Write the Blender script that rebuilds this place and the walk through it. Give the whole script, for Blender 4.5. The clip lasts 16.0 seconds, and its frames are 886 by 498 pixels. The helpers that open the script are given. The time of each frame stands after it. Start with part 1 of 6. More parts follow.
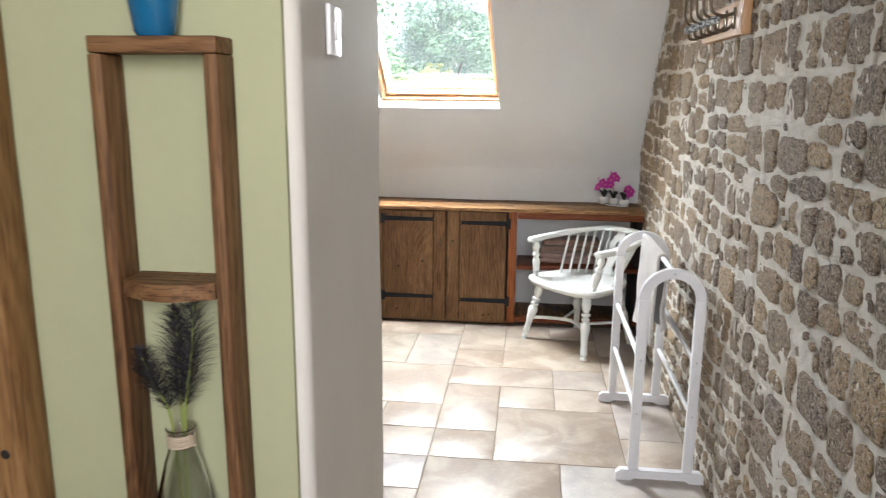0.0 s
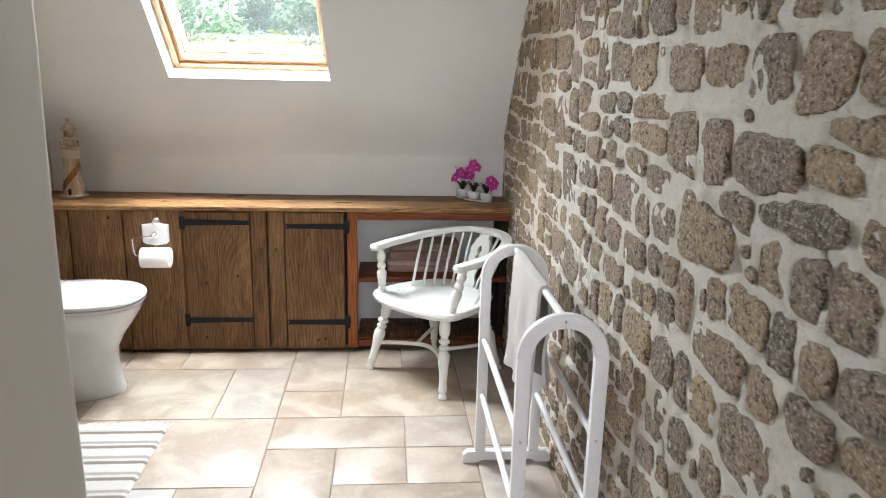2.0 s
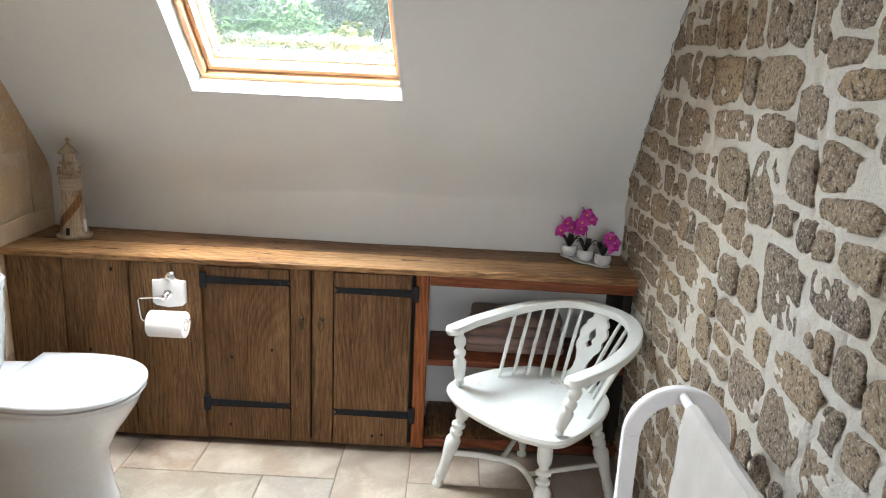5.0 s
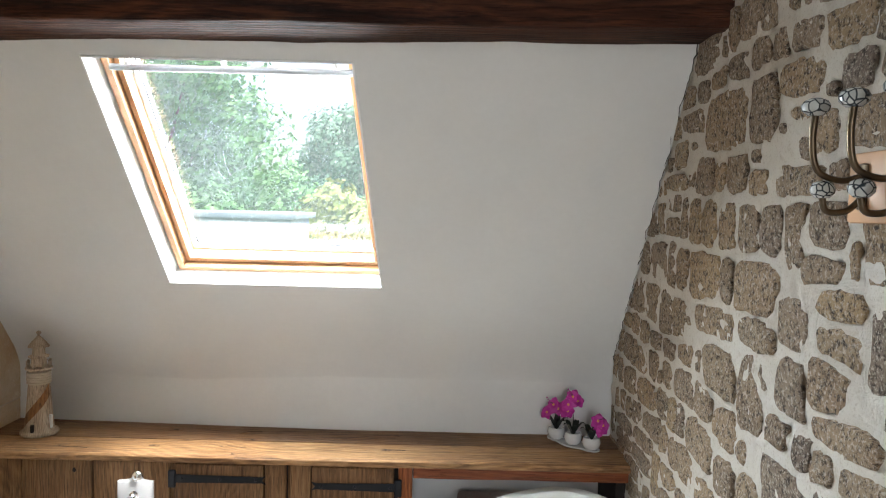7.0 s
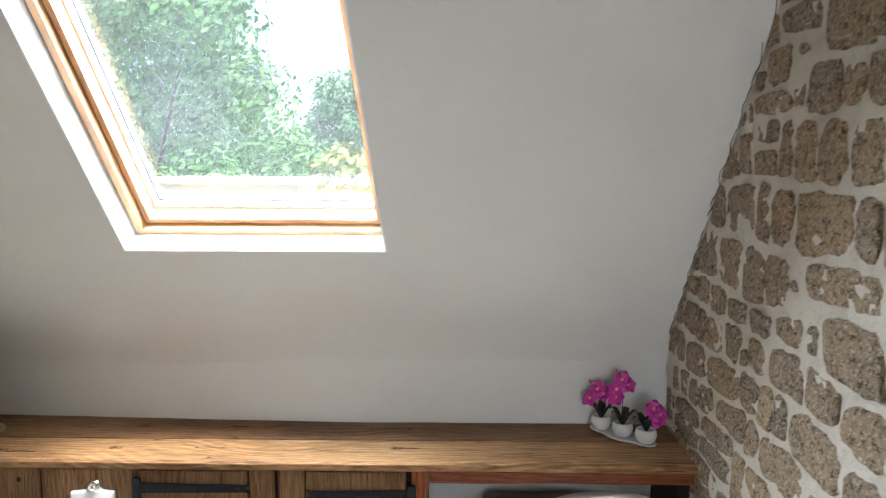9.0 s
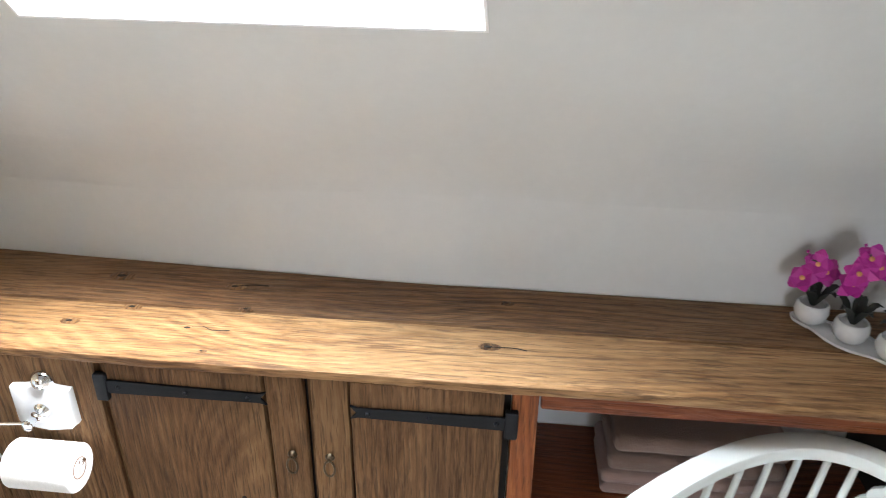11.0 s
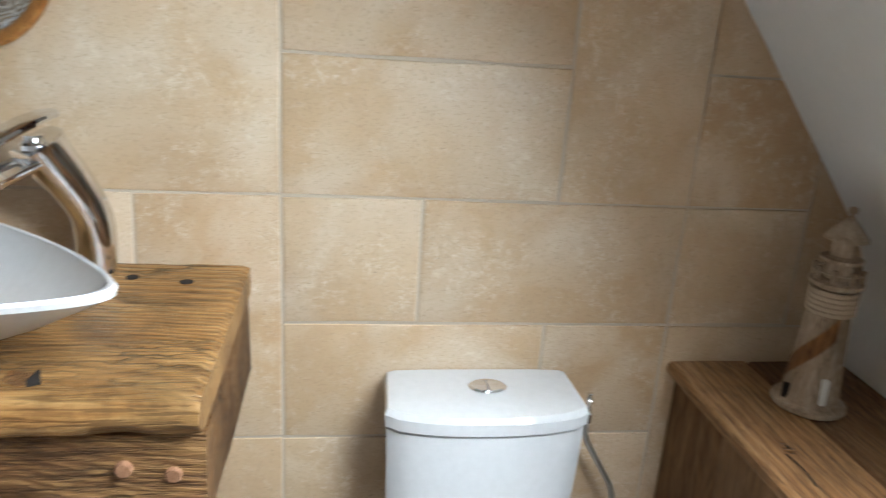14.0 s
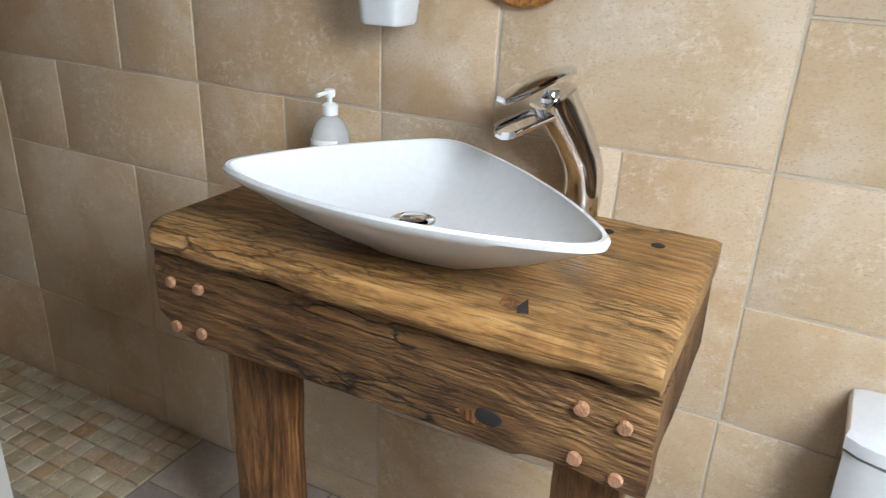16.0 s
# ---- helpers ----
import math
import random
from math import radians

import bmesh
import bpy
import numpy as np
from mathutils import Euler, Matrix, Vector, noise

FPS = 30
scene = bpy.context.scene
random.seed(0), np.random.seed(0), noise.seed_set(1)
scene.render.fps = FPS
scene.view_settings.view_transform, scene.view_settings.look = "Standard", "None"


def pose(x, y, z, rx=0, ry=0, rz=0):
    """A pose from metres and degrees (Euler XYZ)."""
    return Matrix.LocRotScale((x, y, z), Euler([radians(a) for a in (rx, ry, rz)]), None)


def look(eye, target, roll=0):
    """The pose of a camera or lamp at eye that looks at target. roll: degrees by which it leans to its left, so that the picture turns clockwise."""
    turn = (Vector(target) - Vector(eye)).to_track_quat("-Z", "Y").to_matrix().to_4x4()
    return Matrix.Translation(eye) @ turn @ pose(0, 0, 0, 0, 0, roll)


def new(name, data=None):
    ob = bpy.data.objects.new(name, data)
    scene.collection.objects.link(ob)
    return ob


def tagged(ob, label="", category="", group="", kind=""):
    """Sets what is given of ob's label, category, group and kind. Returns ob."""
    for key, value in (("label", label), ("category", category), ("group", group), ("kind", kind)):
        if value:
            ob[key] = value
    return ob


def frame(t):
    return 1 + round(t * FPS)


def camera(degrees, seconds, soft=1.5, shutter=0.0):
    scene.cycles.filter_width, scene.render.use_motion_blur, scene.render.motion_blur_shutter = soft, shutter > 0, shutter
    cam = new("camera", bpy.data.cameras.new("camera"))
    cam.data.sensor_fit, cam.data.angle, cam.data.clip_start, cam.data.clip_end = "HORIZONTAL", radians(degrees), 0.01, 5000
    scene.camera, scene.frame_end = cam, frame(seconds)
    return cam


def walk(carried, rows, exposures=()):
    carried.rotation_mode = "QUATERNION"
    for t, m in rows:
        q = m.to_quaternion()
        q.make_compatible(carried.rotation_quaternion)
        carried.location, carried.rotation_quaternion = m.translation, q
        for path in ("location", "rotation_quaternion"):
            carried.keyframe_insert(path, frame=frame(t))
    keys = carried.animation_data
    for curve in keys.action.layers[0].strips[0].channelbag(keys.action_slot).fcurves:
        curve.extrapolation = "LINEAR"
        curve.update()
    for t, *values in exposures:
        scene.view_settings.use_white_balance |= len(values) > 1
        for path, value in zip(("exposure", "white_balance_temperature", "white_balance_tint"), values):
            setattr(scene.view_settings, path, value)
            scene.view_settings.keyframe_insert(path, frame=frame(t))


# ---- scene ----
cam = camera(62.54, 16.0, soft=1.0, shutter=0.3)
PATH = [
    (0, (0.731, -3.614, 1.179, 77.83, -0.49, 6.75)),
    (0.5, (0.761, -3.474, 1.166, 77.07, -0.34, 1.36)),
    (1, (0.837, -3.270, 1.177, 76.71, -0.51, -2.10)),
    (1.5, (0.825, -3.076, 1.151, 75.94, -0.92, -3.90)),
    (2, (0.798, -2.871, 1.166, 75.90, -1.30, -4.26)),
    (2.5, (0.857, -2.670, 1.149, 75.78, -1.73, -3.61)),
    (3, (0.825, -2.512, 1.141, 75.00, -2.16, -2.76)),
    (5.5, (0.737, -2.044, 1.259, 75.32, -2.63, 1.66)),
    (6, (0.736, -2.030, 1.284, 79.52, -2.24, 0.81)),
    (6.5, (0.746, -2.031, 1.322, 83.18, -1.74, 0.09)),
    (7, (0.746, -2.037, 1.348, 86.38, -1.44, -0.10)),
    (7.5, (0.739, -2.016, 1.330, 87.64, -1.05, -0.22)),
    (8, (0.781, -1.902, 1.318, 87.57, -0.61, 0.07)),
    (8.5, (0.804, -1.773, 1.308, 86.34, -0.35, 0.21)),
    (9, (0.734, -1.631, 1.294, 83.62, -0.19, 0.75)),
    (11.5, (0.618, -0.730, 1.252, 60.95, -1.27, 10.68)),
    (12, (0.606, -0.640, 1.220, 66.11, -2.50, 20.30)),
    (12.5, (0.510, -0.588, 1.184, 70.08, -3.50, 32.35)),
    (13, (0.456, -0.578, 1.177, 71.31, -3.65, 48.91)),
    (13.5, (0.453, -0.575, 1.172, 71.90, -3.95, 65.70)),
    (14, (0.456, -0.570, 1.160, 71.90, -3.50, 82.96)),
    (14.5, (0.441, -0.580, 1.167, 70.83, -3.07, 96.23)),
    (15, (0.448, -0.587, 1.168, 70.27, -2.80, 106.27)),
    (15.5, (0.462, -0.597, 1.167, 69.04, -2.50, 113.22)),
    (16, (0.460, -0.631, 1.162, 67.15, -2.36, 117.46)),
]
walk(cam, [(t, pose(*p)) for t, p in PATH], exposures=[
    (0, 2.35, 6650, 13), (3.2, 2.22, 6600, 12), (5.5, 2.18, 6550, 11), (9.2, 2.15, 6400, 11), (11.5, 2.55, 6100, 11),
    (12.5, 2.45, 5750, 10), (13.3, 1.75, 6250, 9), (14.5, 1.57, 6350, 11), (16, 1.60, 6350, 12)])

# ---- world and light ----
world = bpy.data.worlds.new("world")
scene.world = world
world.use_nodes = True
wn = world.node_tree.nodes
sky = wn.new("ShaderNodeTexSky")
sky.sky_type = "NISHITA"
sky.sun_disc = False
sky.sun_elevation = radians(71)
sky.sun_rotation = radians(117)
sky.dust_density = 4.0
wn["Background"].inputs["Strength"].default_value = 0.15
world.node_tree.links.new(sky.outputs[0], wn["Background"].inputs[0])

SUN = bpy.data.lights.new("sun", "SUN")
SUN.energy, SUN.angle, SUN.color = 1.5, radians(25), (1.0, 0.96, 0.90)
sun = new("sun", SUN)
sun.matrix_world = look((0, 0, 0), (-0.30, 0.15, -1.0))


def area(name, m, w, h, energy, color):
    data = bpy.data.lights.new(name, "AREA")
    data.shape, data.size, data.size_y, data.energy, data.color = "RECTANGLE", w, h, energy, color
    ob = new(name, data)
    ob.matrix_world = m
    return ob


# ---- places, in metres ----
XT = -0.606            # face of the tiled wall
XS = 1.306             # face of the rubble wall
YK = 0.258              # low wall behind the worktop
ZT = 0.618             # top of the worktop
NY, NZ, NC = 0.790, 0.613, 0.7133   # the sloping ceiling: NY*y + NZ*z = NC
ZC = 2.30              # flat ceiling
EDGE = (0.388, -1.934)  # far edge of the doorway's thick wall
YY = -2.70             # face of the yellow wall
WIN0 = Vector((0.0, 0.050, 1.099))  # foot of the roof window on the slope


def slope_y(z):
    return (NC - NZ * z) / NY


def slope_z(y):
    return (NC - NY * y) / NZ


def back(x):
    """The low wall runs a little askew: it stands farther back towards the tiles."""
    return YK + max(0.0, 0.40 - x) * 0.042


def lean(x):
    """How much farther back the slope lies, left of the roof window."""
    return max(0.0, -0.03 - x) * 0.055


def win(x, t, n):
    """A point of the roof window: x across, t up the slope, n outwards."""
    return Vector((x - 0.058 * t, WIN0.y - NZ * t + NY * n, WIN0.z + NY * t + NZ * n))


area("roof_window_light", look((0.28, 0.24, 2.18), (0.24, -0.17, 1.38)), 1.5, 1.3, 41, (0.88, 0.95, 1.0))
area("roof_window_sky", look(win(0.28, 0.36, 0.30), win(0.28, 0.36, -1.0)), 0.75, 0.85, 22.5, (0.84, 0.94, 1.0))
# fill lamp, placed at an unseen opening added behind the camera
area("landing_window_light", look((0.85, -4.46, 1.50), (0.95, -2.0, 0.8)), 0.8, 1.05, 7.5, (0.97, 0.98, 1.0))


# ---- materials ----
class Tree:
    def __init__(self, name):
        self.m = bpy.data.materials.new(name)
        self.m.use_nodes = True
        self.t = self.m.node_tree
        self.b = self.t.nodes["Principled BSDF"]
        self.co = self.t.nodes.new("ShaderNodeTexCoord").outputs["Object"]
        self.rand = self.t.nodes.new("ShaderNodeObjectInfo").outputs["Random"]

    def put(self, sock, v):
        if hasattr(v, "links"):
            self.t.links.new(v, sock)
        else:
            sock.default_value = v
        return sock

    def node(self, kind, out=0, **ins):
        n = self.t.nodes.new("ShaderNode" + kind)
        for k, v in ins.items():
            key = k.replace("_", " ")
            if key in n.inputs:
                self.put(n.inputs[key], v)
        return n.outputs[out]

    def map(self, scale=(1, 1, 1), shift=None, rot=(0, 0, 0), co=None):
        n = self.t.nodes.new("ShaderNodeMapping")
        self.t.links.new(co or self.co, n.inputs["Vector"])
        n.inputs["Scale"].default_value = scale
        n.inputs["Rotation"].default_value = rot
        if shift is not None:
            self.put(n.inputs["Location"], shift)
        return n.outputs[0]

    def noise(self, scale, detail=4, rough=0.55, vec=None, dist=0.0, out=0):
        return self.node("TexNoise", out, Vector=vec or self.co, Scale=scale, Detail=detail, Roughness=rough, Distortion=dist)

    def ramp(self, fac, *stops):
        n = self.t.nodes.new("ShaderNodeValToRGB")
        self.t.links.new(fac, n.inputs[0])
        e = n.color_ramp.elements
        while len(e) < len(stops):
            e.new(0.5)
        for i, (p, c) in enumerate(stops):
            e[i].position = p
            e[i].color = (*c, 1) if len(c) == 3 else c
        return n.outputs[0]

    def mix(self, fac, a, b, mode="MIX"):
        n = self.t.nodes.new("ShaderNodeMix")
        n.data_type, n.blend_type = "RGBA", mode
        self.put(n.inputs[0], fac)
        for i, v in ((6, a), (7, b)):
            self.put(n.inputs[i], (*v, 1) if isinstance(v, tuple) and len(v) == 3 else v)
        return n.outputs[2]

    def math(self, op, a, b=0.0):
        n = self.t.nodes.new("ShaderNodeMath")
        n.operation = op
        self.put(n.inputs[0], a)
        self.put(n.inputs[1], b)
        return n.outputs[0]

    def bump(self, h, strength=0.3, dist=0.002, normal=None):
        n = self.t.nodes.new("ShaderNodeBump")
        n.inputs["Strength"].default_value, n.inputs["Distance"].default_value = strength, dist
        self.t.links.new(h, n.inputs["Height"])
        if normal:
            self.t.links.new(normal, n.inputs["Normal"])
        return n.outputs[0]

    def done(self, color, rough=0.5, normal=None, metal=0.0, **kw):
        self.put(self.b.inputs["Base Color"], (*color, 1) if isinstance(color, tuple) and len(color) == 3 else color)
        self.put(self.b.inputs["Roughness"], rough)
        self.put(self.b.inputs["Metallic"], metal)
        if normal:
            self.t.links.new(normal, self.b.inputs["Normal"])
        for k, v in kw.items():
            self.put(self.b.inputs[k.replace("_", " ")], v)
        return self.m


def c3(c, k):
    return tuple(min(1, v * k) for v in c)


def plaster(name, c, bump=0.25):
    t = Tree(name)
    a = t.noise(2.3, 4, 0.6)
    b = t.noise(60, 5, 0.6)
    col = t.ramp(a, (0.3, c3(c, 0.93)), (0.75, c3(c, 1.03)))
    col = t.mix(0.12, col, t.ramp(b, (0.35, c3(c, 0.8)), (0.7, c)))
    h = t.math("ADD", t.noise(5, 3), t.math("MULTIPLY", b, 0.15))
    return t.done(col, 0.75, t.bump(h, bump, 0.012))


def wood(name, dark, mid, light, axis=0, gloss=0.5, scale=1.0, grain=0.6, knots=0.5, burn=0.0, cracks=0.0, figure=0.12):
    """Old wood: year rings that bend round knots, fibres, pores, worn and dark patches, and cracks along the grain."""
    t = Tree(name)
    shift = t.node("CombineXYZ", 0, X=t.math("MULTIPLY", t.rand, 7.0), Y=t.math("MULTIPLY", t.rand, 3.1), Z=t.math("MULTIPLY", t.rand, 5.3))

    def along(k):
        sc = [scale] * 3
        sc[axis] = k * scale
        return tuple(sc)

    v2 = t.map(along(0.35), shift)
    w = t.t.nodes.new("ShaderNodeVectorMath")
    w.operation = "MULTIPLY_ADD"
    t.t.links.new(t.noise(5.0, 2, 0.5, v2, out=1), w.inputs[0])
    w.inputs[1].default_value = (0.13, 0.13, 0.13)
    t.t.links.new(t.map(along(0.06), shift), w.inputs[2])
    ring = t.noise(62, 6, 0.68, w.outputs[0], 0.5)
    fine = t.noise(260, 3, 0.75, t.map(along(0.06), shift))
    pores = t.noise(320, 2, 0.6, t.map(along(0.05), shift))
    blotch = t.noise(9, 6, 0.7, v2, 0.5)
    # knots, and the rings that wrap them
    kn = t.t.nodes.new("ShaderNodeTexVoronoi")
    kvec = t.map(tuple(3.6 * x for x in along(0.45)), shift)
    t.t.links.new(kvec, kn.inputs["Vector"])
    kn.inputs["Scale"].default_value = 1.0
    kd = kn.outputs["Distance"]
    sep = t.t.nodes.new("ShaderNodeSeparateXYZ")
    t.t.links.new(t.map((scale,) * 3, shift), sep.inputs[0])
    cross = [sep.outputs[i] for i in range(3) if i != axis]
    across = t.math("ADD", cross[0], t.math("MULTIPLY", cross[1], 0.6))
    bend = t.math("ADD", t.math("MULTIPLY", t.noise(3.2, 2, 0.4, v2), 26.0), t.math("MULTIPLY", t.ramp(kd, (0.0, (1, 1, 1)), (0.34, (0, 0, 0))), 11.0))
    phase = t.math("ADD", t.math("MULTIPLY", across, 150.0), t.math("ADD", bend, t.math("MULTIPLY", ring, 1.4)))
    band = t.math("PINGPONG", phase, 1.0)
    mixed = t.math("ADD", t.math("ADD", t.math("MULTIPLY", ring, 0.36 - figure), t.math("MULTIPLY", t.noise(7, 5, 0.65, t.map(along(0.3), shift, (0.1, 0.2, 0.3))), 0.36)), t.math("ADD", t.math("MULTIPLY", fine, 0.28), t.math("MULTIPLY", band, figure)))
    col = t.ramp(mixed, (0.36, dark), (0.48, mid), (0.62, light))
    col = t.mix(t.ramp(blotch, (0.44, (0, 0, 0)), (0.66, (0.7, 0.7, 0.7))), col, t.mix(0.45, col, dark))
    warm = t.noise(6, 4, 0.6, v2)
    col = t.mix(t.ramp(warm, (0.45, (0, 0, 0)), (0.65, (0.35, 0.35, 0.35))), col, light)
    col = t.mix(t.ramp(pores, (0.54, (0, 0, 0)), (0.62, (0.5, 0.5, 0.5))), col, c3(dark, 0.5))
    if burn:
        bn = t.noise(9, 8, 0.72, t.map(along(0.45), shift, (0.4, 0.2, 0.1)), 0.8)
        col = t.mix(t.ramp(bn, (0.49, (0, 0, 0)), (0.60, (burn, burn, burn))), col, (0.022, 0.009, 0.004))
    col = t.mix(t.ramp(kd, (0.025, (knots, knots, knots)), (0.075, (knots * 0.35,) * 3), (0.13, (0, 0, 0))), col, c3(dark, 0.35))
    h = t.math("SUBTRACT", t.math("ADD", t.math("MULTIPLY", ring, 0.7), t.math("MULTIPLY", band, 0.25)), t.math("MULTIPLY", t.ramp(pores, (0.48, (0, 0, 0)), (0.62, (1, 1, 1))), 0.35))
    if cracks:
        cr = t.t.nodes.new("ShaderNodeTexVoronoi")
        cr.feature = "DISTANCE_TO_EDGE"
        cv = t.t.nodes.new("ShaderNodeVectorMath")
        cv.operation = "MULTIPLY_ADD"
        t.t.links.new(t.noise(30, 3, 0.7, t.map(along(0.4), shift), out=1), cv.inputs[0])
        cv.inputs[1].default_value = (0.018, 0.018, 0.018)
        t.t.links.new(t.map(along(0.13), shift), cv.inputs[2])
        t.t.links.new(cv.outputs[0], cr.inputs["Vector"])
        cr.inputs["Scale"].default_value = 78
        line = t.ramp(cr.outputs["Distance"], (0.0, (1, 1, 1)), (0.09, (0, 0, 0)))
        some = t.math("MULTIPLY", line, t.ramp(t.noise(7, 4, 0.6, v2), (0.46, (0, 0, 0)), (0.58, (1, 1, 1))))
        col = t.mix(t.math("MULTIPLY", some, cracks), col, c3(dark, 0.25))
        h = t.math("SUBTRACT", h, t.math("MULTIPLY", some, cracks * 0.8))
    return t.done(col, t.ramp(ring, (0.3, (min(1, gloss + 0.18),) * 3), (0.7, (gloss,) * 3)), t.bump(h, grain, 0.004), Specular_IOR_Level=0.25)


def plain(name, c, rough=0.4, metal=0.0, spots=None, amount=0.0, bump=0.1, scale=80.0, **kw):
    t = Tree(name)
    a = t.noise(scale, 4, 0.6)
    col = t.ramp(a, (0.3, c3(c, 0.94)), (0.7, c))
    if spots:
        big = t.noise(scale * 0.35, 6, 0.7)
        col = t.mix(t.ramp(big, (0.66 - amount, (0, 0, 0)), (0.70 - amount, (1, 1, 1))), col, spots)
    return t.done(col, rough, t.bump(a, bump, 0.001), metal, **kw)


def tile_stuff(name, stops, rough=0.45, scuffs=0.45):
    t = Tree(name)
    shift = t.node("CombineXYZ", 0, X=t.math("MULTIPLY", t.rand, 9.0), Y=t.math("MULTIPLY", t.rand, 4.0), Z=t.math("MULTIPLY", t.rand, 6.0))
    v = t.map((1, 1, 1), shift)
    base = t.ramp(t.math("FRACT", t.math("MULTIPLY", t.rand, 7.31)), *stops)
    big = t.noise(4.2, 4, 0.6, v)
    worn = t.noise(17, 8, 0.72, v, 0.3)
    pits = t.noise(150, 3, 0.7, v)
    col = t.mix(t.ramp(big, (0.35, (0, 0, 0)), (0.7, (0.6, 0.6, 0.6))), base, t.mix(0.5, base, (0.42, 0.29, 0.18)))
    mott = t.noise(9, 7, 0.75, v, 0.6)
    col = t.mix(t.ramp(mott, (0.40, (0, 0, 0)), (0.66, (0.36, 0.36, 0.36))), col, t.mix(0.5, col, (0.32, 0.20, 0.11)))
    col = t.mix(t.ramp(worn, (0.54, (0, 0, 0)), (0.72, (0.22, 0.22, 0.22))), col, (0.70, 0.63, 0.52))
    flick = t.noise(90, 6, 0.8, t.map((0.6, 1, 1), shift))
    col = t.mix(t.ramp(flick, (0.57, (0, 0, 0)), (0.68, (0.22, 0.22, 0.22))), col, (0.74, 0.68, 0.58))
    cloud = t.noise(6, 3, 0.5, t.map((1, 1, 1), shift, (1, 2, 3)), 0.8)
    col = t.mix(t.ramp(cloud, (0.42, (0, 0, 0)), (0.68, (0.5, 0.5, 0.5))), col, t.mix(0.7, base, (0.74, 0.68, 0.58)))
    scuff = t.math("MULTIPLY", t.ramp(t.noise(60, 8, 0.85, v, 0.15), (0.50, (0, 0, 0)), (0.60, (1, 1, 1))), t.ramp(t.noise(8, 4, 0.7, t.map((1, 1, 1), shift, (3, 1, 2))), (0.46, (0, 0, 0)), (0.60, (1, 1, 1))))
    col = t.mix(t.math("MULTIPLY", scuff, scuffs), col, (0.78, 0.72, 0.61))
    grit = t.noise(210, 4, 0.85, v)
    col = t.mix(t.ramp(grit, (0.37, (0.62, 0.62, 0.62)), (0.46, (0, 0, 0))), col, t.mix(0.5, base, (0.20, 0.13, 0.08)))
    col = t.mix(t.ramp(pits, (0.26, (0.7, 0.7, 0.7)), (0.33, (0, 0, 0))), col, (0.24, 0.18, 0.12))
    h = t.math("ADD", big, t.math("ADD", t.math("MULTIPLY", worn, 0.5), t.math("MULTIPLY", flick, 0.16)))
    return t.done(col, t.ramp(worn, (0.3, (rough,) * 3), (0.7, (rough + 0.2,) * 3)), t.bump(h, 0.25, 0.003))


M = {}
M["plaster"] = plaster("plaster", (0.665, 0.675, 0.675))
M["reveal"] = plaster("reveal_paint", (0.86, 0.87, 0.88), 0.1)
M["yellow"] = plaster("yellow_plaster", (0.35, 0.355, 0.215))
M["jamb"] = plaster("jamb_plaster", (0.58, 0.55, 0.50))
M["beam"] = wood("old_beam", (0.006, 0.003, 0.002), (0.026, 0.009, 0.005), (0.095, 0.030, 0.012), 0, 0.8, 0.6, 1.0)
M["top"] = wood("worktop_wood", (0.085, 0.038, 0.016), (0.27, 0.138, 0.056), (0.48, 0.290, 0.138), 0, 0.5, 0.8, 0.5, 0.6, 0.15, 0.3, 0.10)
# darker copy for the back plank: its own tone plus shade in the colour
M["top_back_shaded"] = wood("worktop_wood_shaded", (0.050, 0.023, 0.011), (0.165, 0.085, 0.038), (0.28, 0.160, 0.078), 0, 0.5, 0.8, 0.5, 0.6, 0.2, 0.3, 0.10)
M["board"] = wood("board_wood", (0.062, 0.028, 0.012), (0.155, 0.078, 0.033), (0.27, 0.155, 0.072), 2, 0.6, 0.9, 0.6, 0.6, 0.15, 0.15, 0.07)
M["red"] = wood("red_wood", (0.09, 0.020, 0.006), (0.25, 0.070, 0.020), (0.38, 0.13, 0.04), 2, 0.38, 0.9)
M["redx"] = wood("red_wood_along", (0.07, 0.016, 0.006), (0.17, 0.042, 0.014), (0.25, 0.08, 0.028), 0, 0.38, 0.9)
M["pine"] = plain("pine", (0.47, 0.265, 0.13), 0.45, bump=0.03, scale=20)
M["vanity"] = wood("vanity_wood", (0.085, 0.036, 0.012), (0.28, 0.138, 0.044), (0.46, 0.275, 0.110), 1, 0.32, 0.75, 0.6, 0.5, 0.5, 0.9, 0.12)
M["apron"] = wood("apron_wood", (0.026, 0.011, 0.004), (0.135, 0.060, 0.022), (0.30, 0.165, 0.065), 1, 0.45, 0.9, 1.3, 0.4, 0.7, 1.0, 0.08)
M["leg"] = wood("leg_wood", (0.05, 0.018, 0.006), (0.20, 0.085, 0.028), (0.34, 0.17, 0.065), 2, 0.45, 0.9, 1.0, 0.5, 0.4, 0.8, 0.1)
M["shelf"] = wood("shelf_wood", (0.035, 0.015, 0.006), (0.13, 0.060, 0.024), (0.21, 0.110, 0.048), 2, 0.5, 0.9, 0.4)
M["post"] = wood("post_wood", (0.08, 0.035, 0.012), (0.20, 0.10, 0.035), (0.27, 0.15, 0.06), 2, 0.55, 0.7, 0.4)
M["peg"] = wood("peg_wood", (0.16, 0.07, 0.035), (0.30, 0.15, 0.08), (0.40, 0.22, 0.13), 0, 0.6, 3.0, 0.4)
M["ceramic"] = plain("ceramic", (0.61, 0.62, 0.63), 0.07, bump=0.0, Coat_Weight=0.6, Coat_Roughness=0.03)
M["chrome"] = plain("chrome", (0.80, 0.81, 0.83), 0.07, 1.0, bump=0.0)
M["steel"] = plain("brushed_steel", (0.5, 0.5, 0.5), 0.3, 1.0)
M["iron"] = plain("black_iron", (0.010, 0.011, 0.014), 0.6, 0.0, bump=0.5, scale=160, Specular_IOR_Level=0.2)
